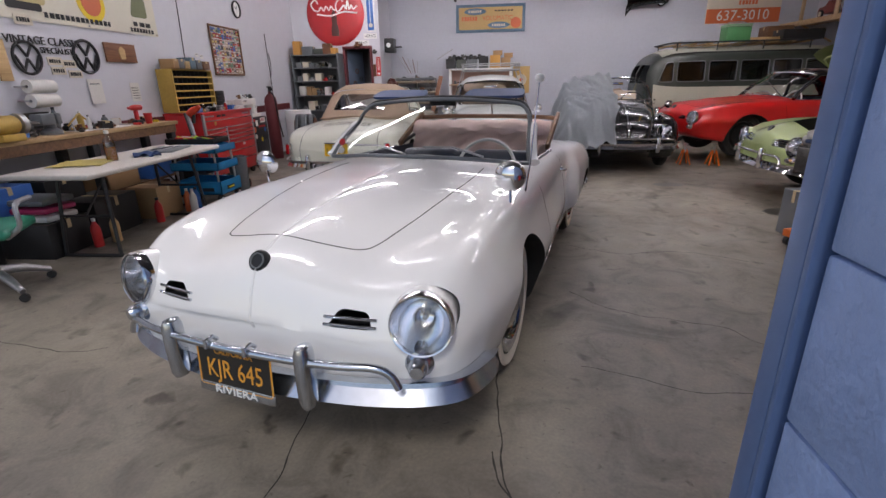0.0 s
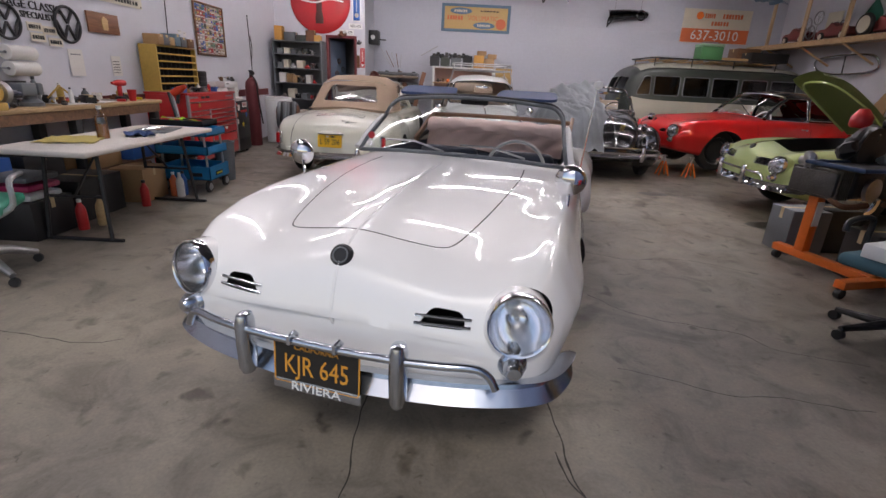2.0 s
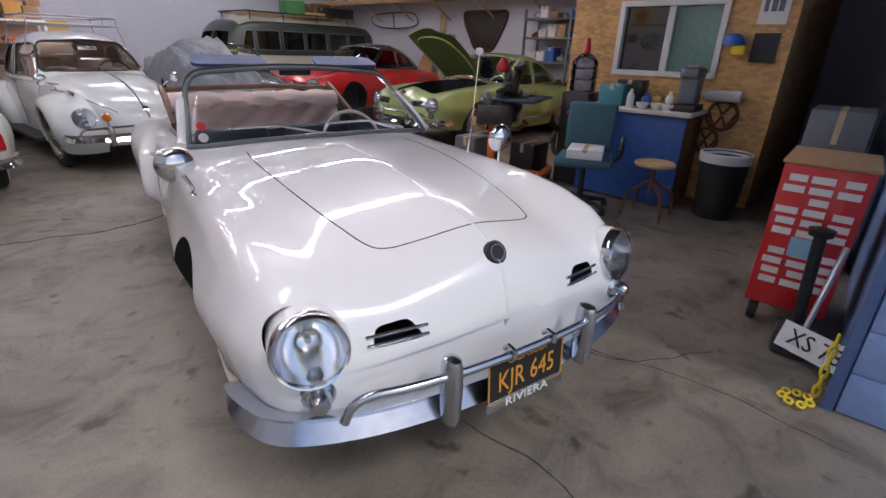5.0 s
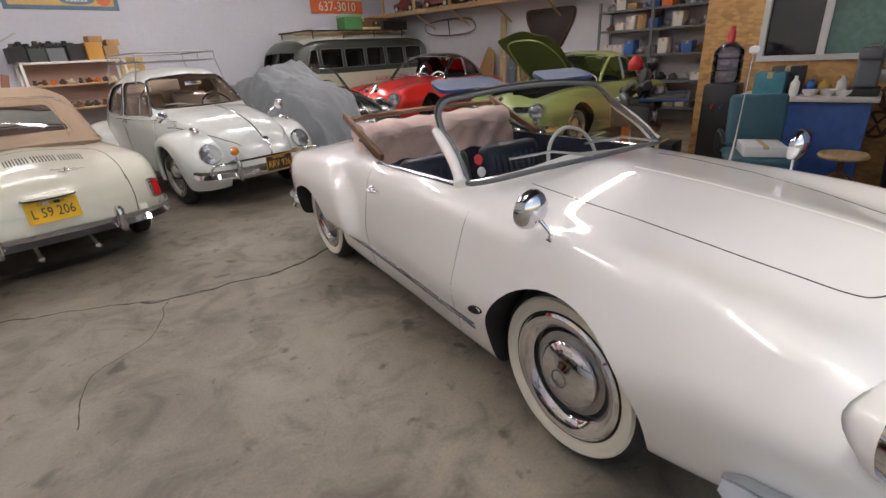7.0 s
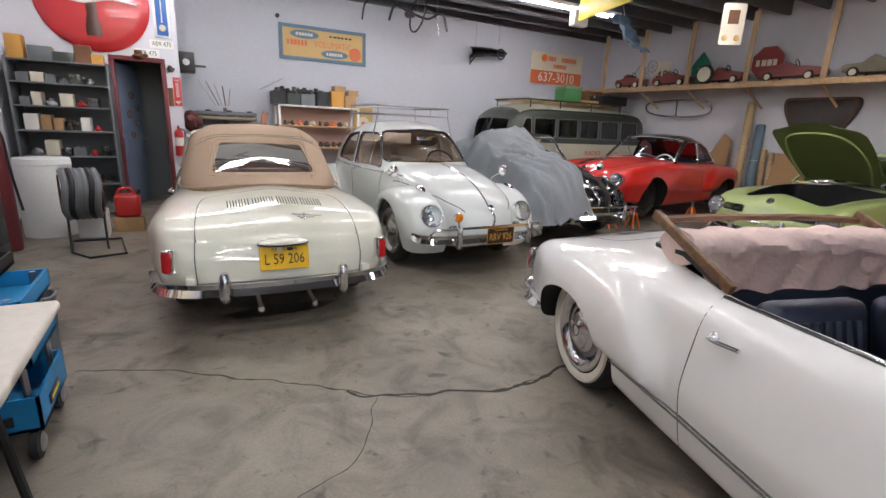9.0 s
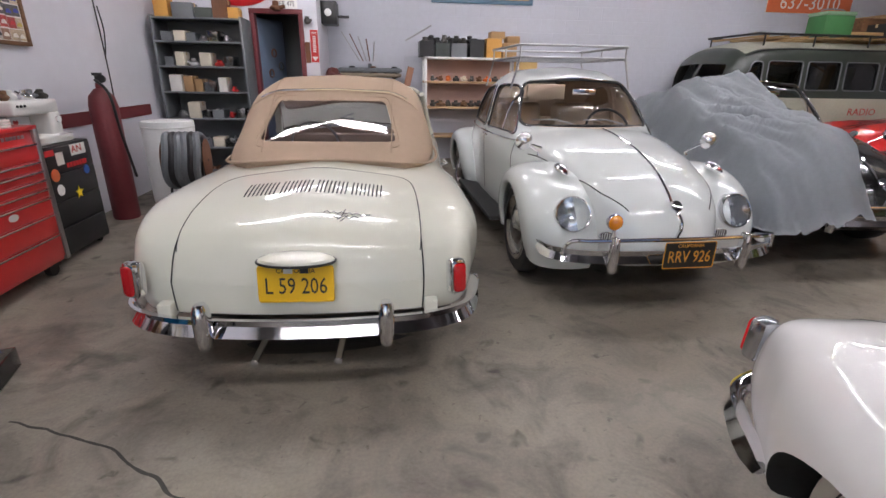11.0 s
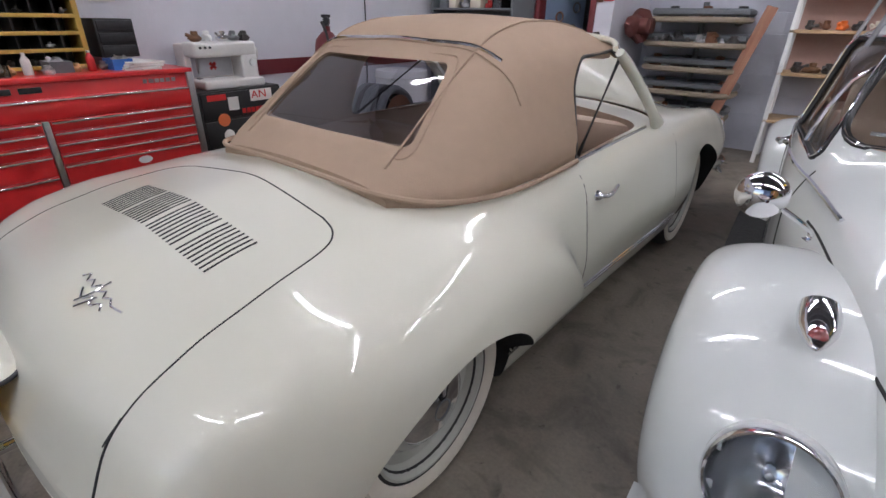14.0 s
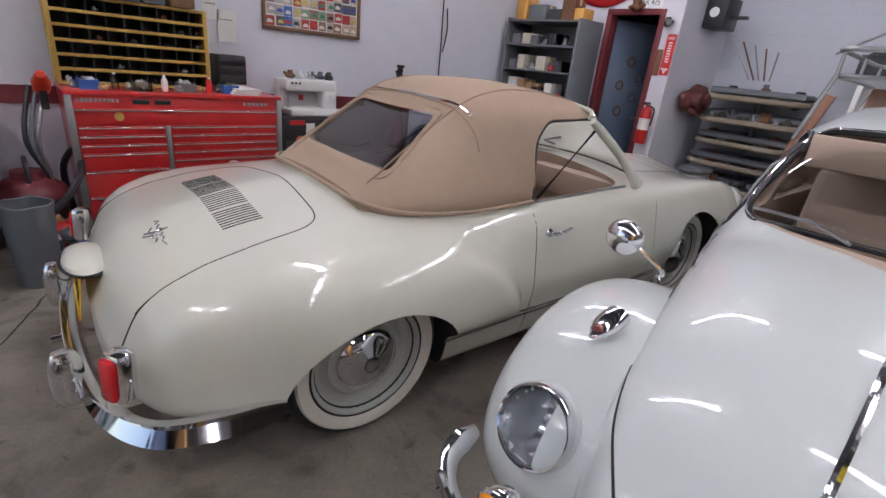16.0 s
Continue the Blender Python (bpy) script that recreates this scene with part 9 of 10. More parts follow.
sheet("red_plank", -0.5, 12.0, 0.75, 0.1, 1.5, wood_mat("red-brown plank", (0.22, 0.09, 0.05), (0.34, 0.16, 0.09), axis="Z"), "red-brown plank leaning by the rack", "plank", "y", 0.03).rotation_euler = (radians(-8), radians(14), 0)

# ---- right wall ----
SX = 7.45
shelf = thing("wall_shelf", pose(0, 0, 0), "long pine wall shelf on studs along the wall", "shelf")
part("shelf_board", B((SX, XR, 3.4, YB, 2.37, 2.41), bevel=0.003), PINE, shelf)
part("shelf_edge", B((SX - 0.04, SX, 3.4, YB, 2.31, 2.41), bevel=0.004), PINE, shelf, "pine edge board")
for y in (4.6, 5.9, 7.16, 8.39, 9.57, 10.7, 11.8):
    part("stud", B((SX - 0.035, SX, y - 0.045, y + 0.045, 2.41, H - 0.26), bevel=0.004), PINEZ, shelf)
    part("bracket", T([(SX, y, 2.33), (XR - 0.01, y, 1.98)], 0.022, 6), PINE, shelf)


def pedal_car(y, length, paint, label, wheel_m=SIGNCREAM):
    c = thing("pedal_car", pose(7.78, y, 2.41), label, "pedal car", "pedal cars on the wall shelf")
    h = length / 2
    part("body", prism(rounded([(-h, 0.08), (h, 0.08), (h, 0.2), (h * 0.45, 0.22), (h * 0.2, 0.33), (-h * 0.1, 0.24), (-h * 0.5, 0.24), (-h, 0.2)], 0.04), -0.14, 0.14, "x", bevel=0.012), paint, c)
    part("windscreen", T([(-0.1, h * 0.2, 0.33), (0.1, h * 0.2, 0.33)], 0.008, 6), CHROME, c)
    part("steering_wheel", T([(0.06 * math.cos(t), -h * 0.1 + 0.02 * math.sin(t), 0.3 + 0.06 * math.sin(t)) for t in (2 * math.pi * k / 18 for k in range(18))], 0.008, 6, closed=True), BLACKPLASTIC, c)
    for s in (-1, 1):
        for yy in (-h * 0.65, h * 0.65):
            w = part("wheel", lathe([(0, -0.016), (0.075, -0.016), (0.08, 0), (0.075, 0.016), (0, 0.016)], 20, m=Matrix.Translation((s * 0.155, yy, 0.08)) @ Matrix.Rotation(radians(90), 4, "Y")), RUBBER, c)
            part("hub", lathe([(0.05, -0.02), (0.02, -0.024), (0, -0.024), (0, 0.024), (0.02, 0.024), (0.05, 0.02)], 18, m=Matrix.Translation((s * 0.155, yy, 0.08)) @ Matrix.Rotation(radians(90), 4, "Y")), wheel_m, w)
    return c


OLDRED = mat("faded toy red", (0.22, 0.05, 0.045), 0.5, var=0.25)
for y, ln, pm, lb in ((11.25, 0.75, OLDRED, "small faded red pedal car on the wall shelf"), (10.15, 0.85, OLDRED, "faded red pedal tractor on the wall shelf"), (9.0, 0.8, OLDRED, "faded red pedal car with a pale wheel"), (7.8, 1.0, OLDRED, "long faded red pedal fire engine"), (6.55, 0.95, mat("faded toy olive", (0.2, 0.18, 0.12), 0.6, var=0.25), "faded olive pedal jeep on the wall shelf"), (5.3, 0.9, mat("faded toy blue", (0.05, 0.22, 0.3), 0.5, var=0.2), "faded turquoise pedal car on the wall shelf")):
    pedal_car(y, ln, pm, lb)
for y, z, r in ((10.9, 2.75, 0.13), (10.6, 2.85, 0.12), (10.75, 2.60, 0.12)):
    tr2 = thing("toy_wheel", pose(7.62, y, z), "thin spoked toy tricycle wheel stored on the shelf", "toy wheel")
    part("rim", T([(0, r * math.cos(t), r * math.sin(t)) for t in (2 * math.pi * k / 24 for k in range(24))], 0.012, 6, closed=True), STEEL, tr2)
    for k in range(4):
        a = math.pi * k / 4
        part("spoke", T([(0, r * math.cos(a), r * math.sin(a)), (0, -r * math.cos(a), -r * math.sin(a))], 0.004, 5), STEEL, tr2)
    part("stay", T([(0, 0, 0), (0.02, 0.02, 2.41 - z)], 0.008, 6), STEEL, tr2)
bw = thing("tractor_wheel", pose(7.55, 9.28, 2.60), "large pale toy tractor wheel on the wall shelf", "toy wheel")
part("tyre", lathe([(0.1, -0.03), (0.17, -0.035), (0.19, 0), (0.17, 0.035), (0.1, 0.03)], 28, m=Matrix.Rotation(radians(90), 4, "Y")), RUBBER, bw)
part("disc", lathe([(0.14, -0.036), (0.05, -0.042), (0, -0.042)], 28, m=Matrix.Rotation(radians(90), 4, "Y")), SIGNCREAM, bw)
sg = thing("road_sign", pose(7.9, 9.62, 2.72, 0, 0, -90), "green road sign with a white number two", "road sign")
part("plate", prism(rounded([(-0.2, -0.3), (0.2, -0.3), (0.22, 0.1), (0, 0.38), (-0.22, 0.1)], 0.06), -0.004, 0.004, "y"), mat("road sign green", (0.01, 0.13, 0.08), 0.4), sg)
text("2", 0.32, WHITE, sg, facing(0, -0.006, -0.06))
sg = thing("road_sign", pose(7.9, 10.55, 2.72, 0, 0, -90), "white road sign with the number forty-five", "road sign")
part("plate", B((-0.2, 0.2, -0.004, 0.004, -0.3, 0.25), bevel=0.003), SIGNCREAM, sg)
text("45", 0.3, BLACKINK, sg, facing(0, -0.006, -0.05))
sg = thing("stop_sign", pose(7.95, 8.35, 2.78, 0, 0, -90), "old dark red octagonal stop sign", "road sign")
part("plate", prism([(0.3 * math.cos(radians(22.5 + 45 * k)), 0.3 * math.sin(radians(22.5 + 45 * k))) for k in range(8)], -0.004, 0.004, "y"), mat("old sign red", (0.25, 0.03, 0.03), 0.5, var=0.15), sg)
bars(sg, -0.2, 0.2, 0.0, 0.11, SIGNCREAM, 4)
nl = sheet("road_sign", XR - 0.004, 6.3, 3.15, 0.3, 0.4, SIGNCREAM, "small no-left-turn road sign on the wall", "road sign", "r")
part("ring", T([(0.09 * math.cos(t), -0.01, 0.05 + 0.09 * math.sin(t)) for t in (2 * math.pi * k / 24 for k in range(24))], 0.012, 6, closed=True), REDPLAIN, nl)
part("slash", T([(-0.06, -0.01, 0.11), (0.06, -0.01, -0.01)], 0.010, 6), REDPLAIN, nl)
sd = thing("shield_panel", pose(XR - 0.01, 7.40, 1.76, 0, 0, -90), "dark rusty shield-shaped hood hung on the wall", "body panel")
part("panel", prism(rounded([(-0.60, 0.40), (0.60, 0.40), (0.56, 0.15), (0.24, -0.44), (-0.24, -0.44), (-0.56, 0.15)], 0.14), -0.05, 0.0, "y", bevel=0.015), mat("dark rusty paint", (0.035, 0.022, 0.018), 0.5, var=0.4, scale=5), sd)
part("rim_flange", T([(a, -0.055, b) for a, b in rounded([(-0.56, 0.37), (0.56, 0.37), (0.52, 0.15), (0.22, -0.40), (-0.22, -0.40), (-0.52, 0.15)], 0.13)], 0.012, 6, closed=True), RUST, sd)
hp = thing("bumper_hoop", pose(XR - 0.04, 10.15, 2.0), "dull chrome bumper bar hung on the wall", "bumper")
part("hoop", T(curve([(0, -0.75, -0.1), (-0.1, -0.7, 0.12), (-0.1, 0.0, 0.16), (-0.1, 0.7, 0.1), (-0.02, 0.78, -0.08), (-0.1, 0.3, -0.18), (-0.1, -0.4, -0.19)], 60, True), 0.02, 8, closed=True), OLDCHROME, hp)
part("stay", T([(-0.08, 0, 0.16), (-0.05, 0, -0.18)], 0.014, 6), DARKMETAL, hp)
for k, (y, h, r, m2, lb, lean) in enumerate(((8.55, 2.15, 0.07, KRAFT, "tall brown paper roll leaning on the wall", 12), (8.30, 1.72, 0.08, BLUEFOAM, "grey-blue foam roll leaning on the wall", 12), (8.12, 1.25, 0.045, LIGHTWOOD, "pale wooden plank leaning on the wall", 10), (7.98, 1.2, 0.045, PINE, "pine plank leaning on the wall", 10))):
    ob = thing("leaning_roll", pose(XR - 0.08 - 0.2 * h, y - 0.12 * h, 0, -7, lean, 0), lb, "roll")
    part("roll", lathe([(0, 0), (r, 0), (r, h), (r * 0.6, h), (r * 0.6, h - 0.05), (0, h - 0.05)], 20), m2, ob)
    part("band", T([((r + 0.002) * math.cos(t), (r + 0.002) * math.sin(t), h * 0.6) for t in (2 * math.pi * k / 20 for k in range(20))], 0.004, 5, closed=True), PAPER, ob)
single("cut_panel", prism(rounded([(-0.25, 0), (0.25, 0), (0.2, 0.5), (0.05, 0.95), (-0.15, 0.8), (-0.2, 0.4)], 0.06), -0.01, 0.01, "x"), CARDBOARD, pose(7.75, 8.9, 0.6, 0, 18, 0), "cut brown hardboard panel leaning", "panel")
single("cut_panel", B((-0.01, 0.01, -0.3, 0.3, 0, 0.8), bevel=0.003), CARDBOARD, pose(7.85, 7.6, 0.4, 0, 14, 0), "brown hardboard sheet leaning on the wall", "panel")
# dark shelf unit of parts
ds = thing("parts_shelf", pose(7.85, 5.1, 0, 0, 0, -90), "dark steel shelf unit crowded with parts", "shelf unit")
for x in (-0.95, 0.0, 0.95):
    for y in (-0.28, 0.24):
        part("post", B((x - 0.02, x + 0.02, y - 0.02, y + 0.02, 0, 2.1)), GREYMETAL, ds)
for z in (0.3, 0.75, 1.2, 1.62, 1.95):
    part("shelf", B((-0.97, 0.97, -0.3, 0.26, z - 0.035, z)), GREYMETAL, ds)
rnd = random.Random(77)
for i, z in enumerate((0.3, 0.75, 1.2, 1.62, 1.95)):
    for k in range(9):
        y = 4.3 + k * 0.2
        c = rnd.random()
        if c < 0.3:
            carton(7.78, y, z, 0.3, 0.16, rnd.uniform(0.1, 0.25), rnd.choice((PAPER, CARDBOARD, WHITE, ALLBLUE)), "box of parts on the dark shelf")
        elif c < 0.5:
            bin_box(7.78, y, z, 0.3, 0.17, 0.13, rnd.choice((GREYMETAL, ORANGE, WHITEPLASTIC)), "parts bin on the dark shelf", IRON, 0, 800 + i * 9 + k)
        else:
            metal_part(7.75, y, z, rnd.uniform(0.07, 0.1), 900 + i * 9 + k, rnd.choice((IRON, DARKMETAL, REDPLAIN, STEEL, RUST)), "large part on the dark shelf")

# things on the bus roof
ic = thing("cool_box", pose(5.95, 11.35, 2.005), "green vintage cool box with a pale lid", "cool box")
part("box", B((-0.24, 0.24, -0.17, 0.17, 0, 0.28), bevel=0.02), GREENCASE, ic)
part("lid", B((-0.245, 0.245, -0.175, 0.175, 0.28, 0.33), bevel=0.012), mat("pale green lid", (0.25, 0.4, 0.25), 0.5), ic)
part("carry_handle", T(curve([(-0.2, 0, 0.32), (-0.15, 0, 0.37), (0.15, 0, 0.37), (0.2, 0, 0.32)], 14), 0.01, 6), STEEL, ic)
for k, (x, y, w, d, h, m2, lb) in enumerate(((6.5, 11.5, 0.6, 0.5, 0.07, LIGHTWOOD, "pale board on the bus roof"), (7.2, 11.4, 0.8, 0.5, 0.2, BLACKPLASTIC, "black crate on the bus roof"), (6.95, 11.75, 0.5, 0.4, 0.3, DARKWOOD, "dark wooden box on the bus roof"), (5.2, 11.6, 0.5, 0.4, 0.06, GREYCLOTH, "folded grey cloth on the bus roof"))):
    carton(x, y, 2.005, w, d, h, m2, lb)
# jack stands under the red car
for x, y in ((3.95, 7.95), (4.35, 7.85), (5.9, 7.95)):
    js = thing("jack_stand", pose(x, y, 0), "orange steel jack stand on the floor", "jack stand", "jack stands")
    for k in range(4):
        a = radians(45 + 90 * k)
        part("leg", T([(0.11 * math.cos(a), 0.11 * math.sin(a), 0.012), (0.03 * math.cos(a), 0.03 * math.sin(a), 0.24)], 0.013, 6), ORANGE, js)
    part("column", T([(0, 0, 0.2), (0, 0, 0.32)], 0.018, 8), STEEL, js)
    part("saddle", B((-0.04, 0.04, -0.02, 0.02, 0.32, 0.34), bevel=0.004), STEEL, js)

# ---- ceiling hangings ----
yv = thing("yellow_sign", pose(4.35, 9.0, 3.36, 0, 0, 75), "long yellow sign slung under the joists", "sign")
part("board", B((-0.75, 0.75, -0.02, 0.02, -0.12, 0.22), bevel=0.004), BRIGHTYEL, yv)
bars(yv, -0.6, 0.6, 0.12, 0.12, BLACKINK, 9, -0.024)
part("end_strip", B((0.6, 0.74, -0.024, -0.02, -0.1, 0.2)), GREENCASE, yv)
wbx = thing("ceiling_box", pose(4.78, 10.0, 3.22), "white plastic box hung from the joists", "box")
part("box", B((-0.16, 0.16, -0.08, 0.08, 0, 0.27), bevel=0.02), WHITEPLASTIC, wbx)
part("hanger", T([(0, 0, 0.27), (0, 0, 0.372)], 0.012, 6), STEEL, wbx)
ns = thing("hanging_notice", pose(6.0, 7.9, 3.12, 0, 0, -35), "white bordered notice hung from the joists", "sign")
part("board", prism(rounded([(-0.17, -0.3), (0.17, -0.3), (0.17, 0.3), (-0.17, 0.3)], 0.04), -0.005, 0.005, "y"), SIGNCREAM, ns)
part("picture", B((-0.08, 0.08, -0.008, -0.004, 0.0, 0.2)), RUST, ns)
for x in (-0.09, 0.09):
    part("flower", lathe([(0.045, 0), (0.04, 0.004), (0, 0.005)], 12, m=Matrix.Translation((x, -0.005, -0.2)) @ RX), SIGNYEL, ns)
part("hanging_wire", T([(0, 0, 0.3), (0, 0, 0.74)], 0.004, 4), STEEL, ns)
bl = bmesh.new()
bmesh.ops.create_grid(bl, x_segments=18, y_segments=18, size=0.4)
for v in bl.verts:
    v.co.z = 0.16 * noise.noise(v.co * 3.5) + 0.08 * noise.noise(v.co * 8)
bmesh.ops.solidify(bl, geom=list(bl.faces), thickness=0.006)
bg = thing("hanging_tarp", pose(5.9, 9.8, 3.2, 50, 0, 20), "blue-grey plastic sheet hanging from the joists", "tarp")
part("sheet", bl, mat("blue-grey sheet", (0.12, 0.18, 0.25), 0.4, var=0.15), bg)
part("cord", T([(0, 0.35, 0.1), (0.0, 0.52, 0.18)], 0.006, 5), WHITE, bg)

# ---- office front ----
ctr = thing("counter", pose(0, 0, 0), "scuffed blue counter with a pale worktop", "counter")
part("worktop", B((3.56, OX - 0.005, 1.82, 2.86, 0.85, 0.885), bevel=0.006), TABLETOP, ctr, "pale grey worktop")
part("front_panel", B((3.62, 3.645, 1.86, 2.84, 0.02, 0.85), bevel=0.003), BLUEPANEL, ctr, "scuffed blue front panel")
part("end_panel", B((3.645, OX - 0.01, 1.86, 1.885, 0.02, 0.85), bevel=0.003), DARKWOOD, ctr)
part("end_panel", B((3.645, OX - 0.01, 2.815, 2.84, 0.02, 0.85), bevel=0.003), BLUEPANEL, ctr)
part("plinth", B((3.66, OX - 0.01, 1.9, 2.8, 0, 0.06)), DARKWOOD, ctr)
carton(3.80, 2.62, 0.885, 0.22, 0.24, 0.20, mat("teal carton", (0.05, 0.22, 0.27), 0.5, var=0.3, scale=15), "teal and white printed carton on the counter")
bag = carton(3.98, 2.52, 0.885, 0.2, 0.25, 0.24, BLACKPLASTIC, "black bag standing on the counter")
bottle(3.70, 2.42, 0.885, 0.035, 0.17, WHITEPLASTIC, "white pump bottle on the counter")
for k, (y, m2) in enumerate(((2.32, ALLBLUE), (2.22, YELLOW))):
    bottle(3.86, y, 0.885, 0.05, 0.13, m2, "small coloured canister on the counter", m2)
for k, (x, y) in enumerate(((3.70, 2.30), (3.74, 2.18), (3.72, 2.07))):
    bw = thing("bowl", pose(x, y, 0.885), "white plastic bowl on the counter", "bowl", "bowls on the counter")
    part("bowl", lathe([(0.03, 0), (0.055, 0.03), (0.062, 0.055), (0.058, 0.055), (0.05, 0.03), (0.028, 0.006), (0, 0.006)], 22), WHITEPLASTIC, bw)
bottle(3.84, 2.10, 0.885, 0.04, 0.16, PAPER, "white paper cup stack on the counter", PAPER)
cm = thing("coffee_machine", pose(3.86, 1.95, 0.885), "grey coffee machine on a black stand", "coffee machine")
part("stand", B((-0.16, 0.16, -0.11, 0.11, 0, 0.06), bevel=0.01), BLACKPLASTIC, cm)
part("body", B((-0.08, 0.13, -0.08, 0.08, 0.06, 0.34), bevel=0.025, seg=3), GREYMETAL, cm)
part("head", B((-0.12, 0.13, -0.085, 0.085, 0.28, 0.38), bevel=0.03, seg=3), GREYMETAL, cm)
part("lid", B((-0.06, 0.08, -0.05, 0.05, 0.38, 0.40), bevel=0.008), STEEL, cm)
wc = thing("water_cooler", pose(3.92, 3.03, 0), "black water cooler with a blue bottle on top", "water cooler")
part("cabinet", B((-0.15, 0.15, -0.15, 0.15, 0, 0.98), bevel=0.02), BLACKPLASTIC, wc)
part("tap", T([(-0.15, 0.04, 0.78), (-0.19, 0.04, 0.78), (-0.19, 0.04, 0.75)], 0.01, 8), REDPLAIN, wc)
part("tap", T([(-0.15, -0.04, 0.78), (-0.19, -0.04, 0.78), (-0.19, -0.04, 0.75)], 0.01, 8), ALLBLUE, wc)
wbt = part("water_bottle", lathe([(0, 0.98), (0.12, 0.98), (0.135, 1.0), (0.135, 1.09), (0.125, 1.10), (0.135, 1.12), (0.135, 1.2), (0.125, 1.21), (0.135, 1.23), (0.13, 1.28), (0.08, 1.33), (0.04, 1.36), (0, 1.36)], 28), BOTTLE, wc, "translucent blue water bottle")
wbt.visible_shadow = False
part("pump", lathe([(0.035, 1.35), (0.035, 1.44), (0.025, 1.46), (0.025, 1.50), (0, 1.50)], 16), REDPLAIN, wc, "red pump cap")
oc = thing("office_chair", pose(3.02, 2.50, 0, 0, 0, 110), "teal office swivel chair with a white box on it", "chair")
part("seat", B((-0.25, 0.25, -0.24, 0.24, 0.42, 0.50), bevel=0.035, seg=3), BLUEFAB, oc)
bk = part("backrest", B((-0.22, 0.22, -0.04, 0.04, 0, 0.44), bevel=0.035, seg=3), BLUEFAB, oc)
bk.matrix_local = Matrix.Translation((0, -0.27, 0.50)) @ Matrix.Rotation(radians(8), 4, "X")
part("column", T([(0, 0, 0.1), (0, 0, 0.42)], 0.025, 10), BLACKPLASTIC, oc)
for k in range(5):
    a = radians(72 * k)
    part("base_arm", T([(0, 0, 0.11), (0.28 * math.cos(a), 0.28 * math.sin(a), 0.07)], [0.03, 0.018], 8), BLACKPLASTIC, oc)
    part("caster", lathe([(0, -0.018), (0.03, -0.018), (0.032, 0), (0.03, 0.018), (0, 0.018)], 16, m=Matrix.Translation((0.28 * math.cos(a), 0.28 * math.sin(a), 0.033)) @ RX), BLACKPLASTIC, oc)
for s in (-1, 1):
    part("armrest", T(curve([(s * 0.2, -0.1, 0.43), (s * 0.30, -0.1, 0.5), (s * 0.30, -0.08, 0.66), (s * 0.30, 0.12, 0.66), (s * 0.29, 0.16, 0.6)], 20), 0.018, 8), BLACKPLASTIC, oc)
carton(2.98, 2.48, 0.502, 0.36, 0.30, 0.08, WHITE, "flat white box lying on the office chair", 20)
st = thing("shop_stool", pose(3.25, 1.95, 0), "rusty round stool on curved iron legs", "stool")
part("seat", lathe([(0, 0.46), (0.16, 0.46), (0.17, 0.475), (0.16, 0.495), (0, 0.50)], 28), LIGHTWOOD, st)
part("column", T([(0, 0, 0.2), (0, 0, 0.46)], 0.02, 8), RUST, st)
for k in range(4):
    a = radians(45 + 90 * k)
    part("leg", T(curve([(0.02 * math.cos(a), 0.02 * math.sin(a), 0.33), (0.12 * math.cos(a), 0.12 * math.sin(a), 0.27), (0.21 * math.cos(a), 0.21 * math.sin(a), 0.2), (0.24 * math.cos(a), 0.24 * math.sin(a), 0.012)], 16), 0.014, 8), RUST, st, "curved rusty iron leg")
tb = thing("trash_bin", pose(3.72, 1.50, 0), "black plastic bin with a white liner", "bin")
part("bin", lathe([(0, 0), (0.16, 0), (0.20, 0.55), (0.205, 0.55), (0.205, 0.57), (0.19, 0.57), (0.15, 0.02), (0, 0.02)], 28), BLACKPLASTIC, tb)
part("liner", lathe([(0.207, 0.50), (0.213, 0.575), (0.2, 0.585), (0.18, 0.54)], 28), WHITEPLASTIC, tb, "white bin liner folded over the rim")
tw = thing("paper_towel", pose(OX - 0.07, 1.72, 1.02), "white paper towel roll on the board wall", "paper towel")
part("roll", lathe([(0.015, -0.15), (0.05, -0.15), (0.05, 0.15), (0.015, 0.15)], 22, m=RX), PAPER, tw)
part("holder", T([(0.065, -0.17, 0), (0, -0.17, 0), (0, 0.17, 0), (0.065, 0.17, 0)], 0.008, 6), STEEL, tw)
for y, z, r, m2 in ((1.70, 0.84, 0.13, RUST), (1.80, 0.6, 0.11, RUST)):
    o = thing("round_emblem", pose(OX - 0.012, y, z, 0, 0, -90), "rusty round emblem hung on the board wall", "emblem")
    part("ring", T([(r * math.cos(t), -0.006, r * math.sin(t)) for t in (2 * math.pi * k / 32 for k in range(32))], r * 0.12, 8, closed=True), m2, o)
    for pts in ([(-0.45, 0.75), (0, 0.08), (0.45, 0.75)], [(-0.88, 0.15), (-0.42, -0.8), (0, -0.05), (0.42, -0.8), (0.88, 0.15)]):
        for (a, b), (c, d) in zip(pts, pts[1:]):
            part("stroke", T([(a * r, -0.006, b * r), (c * r, -0.006, d * r)], r * 0.09, 6), m2, o)
cpn = thing("helmet", pose(OX - 0.09, 1.74, 1.48), "blue and yellow cap hung on the board wall", "cap")
part("shell", lathe([(0.09, -0.02), (0.085, 0.03), (0.05, 0.07), (0, 0.08)], 22), ALLBLUE, cpn)
part("visor", B((-0.07, 0.07, -0.12, 0.0, -0.11, -0.02), bevel=0.03), BRIGHTYEL, cpn)
sheet("clipboard", OX - 0.004, 1.50, 1.44, 0.20, 0.24, DARKMETAL, "dark clipboard hung on the board wall", "clipboard", "r", 0.01)
pn = sheet("wall_poster", OX - 0.004, 1.50, 1.78, 0.22, 0.3, PAPER, "pale paper notice on the board wall", "notice", "r", 0.003)
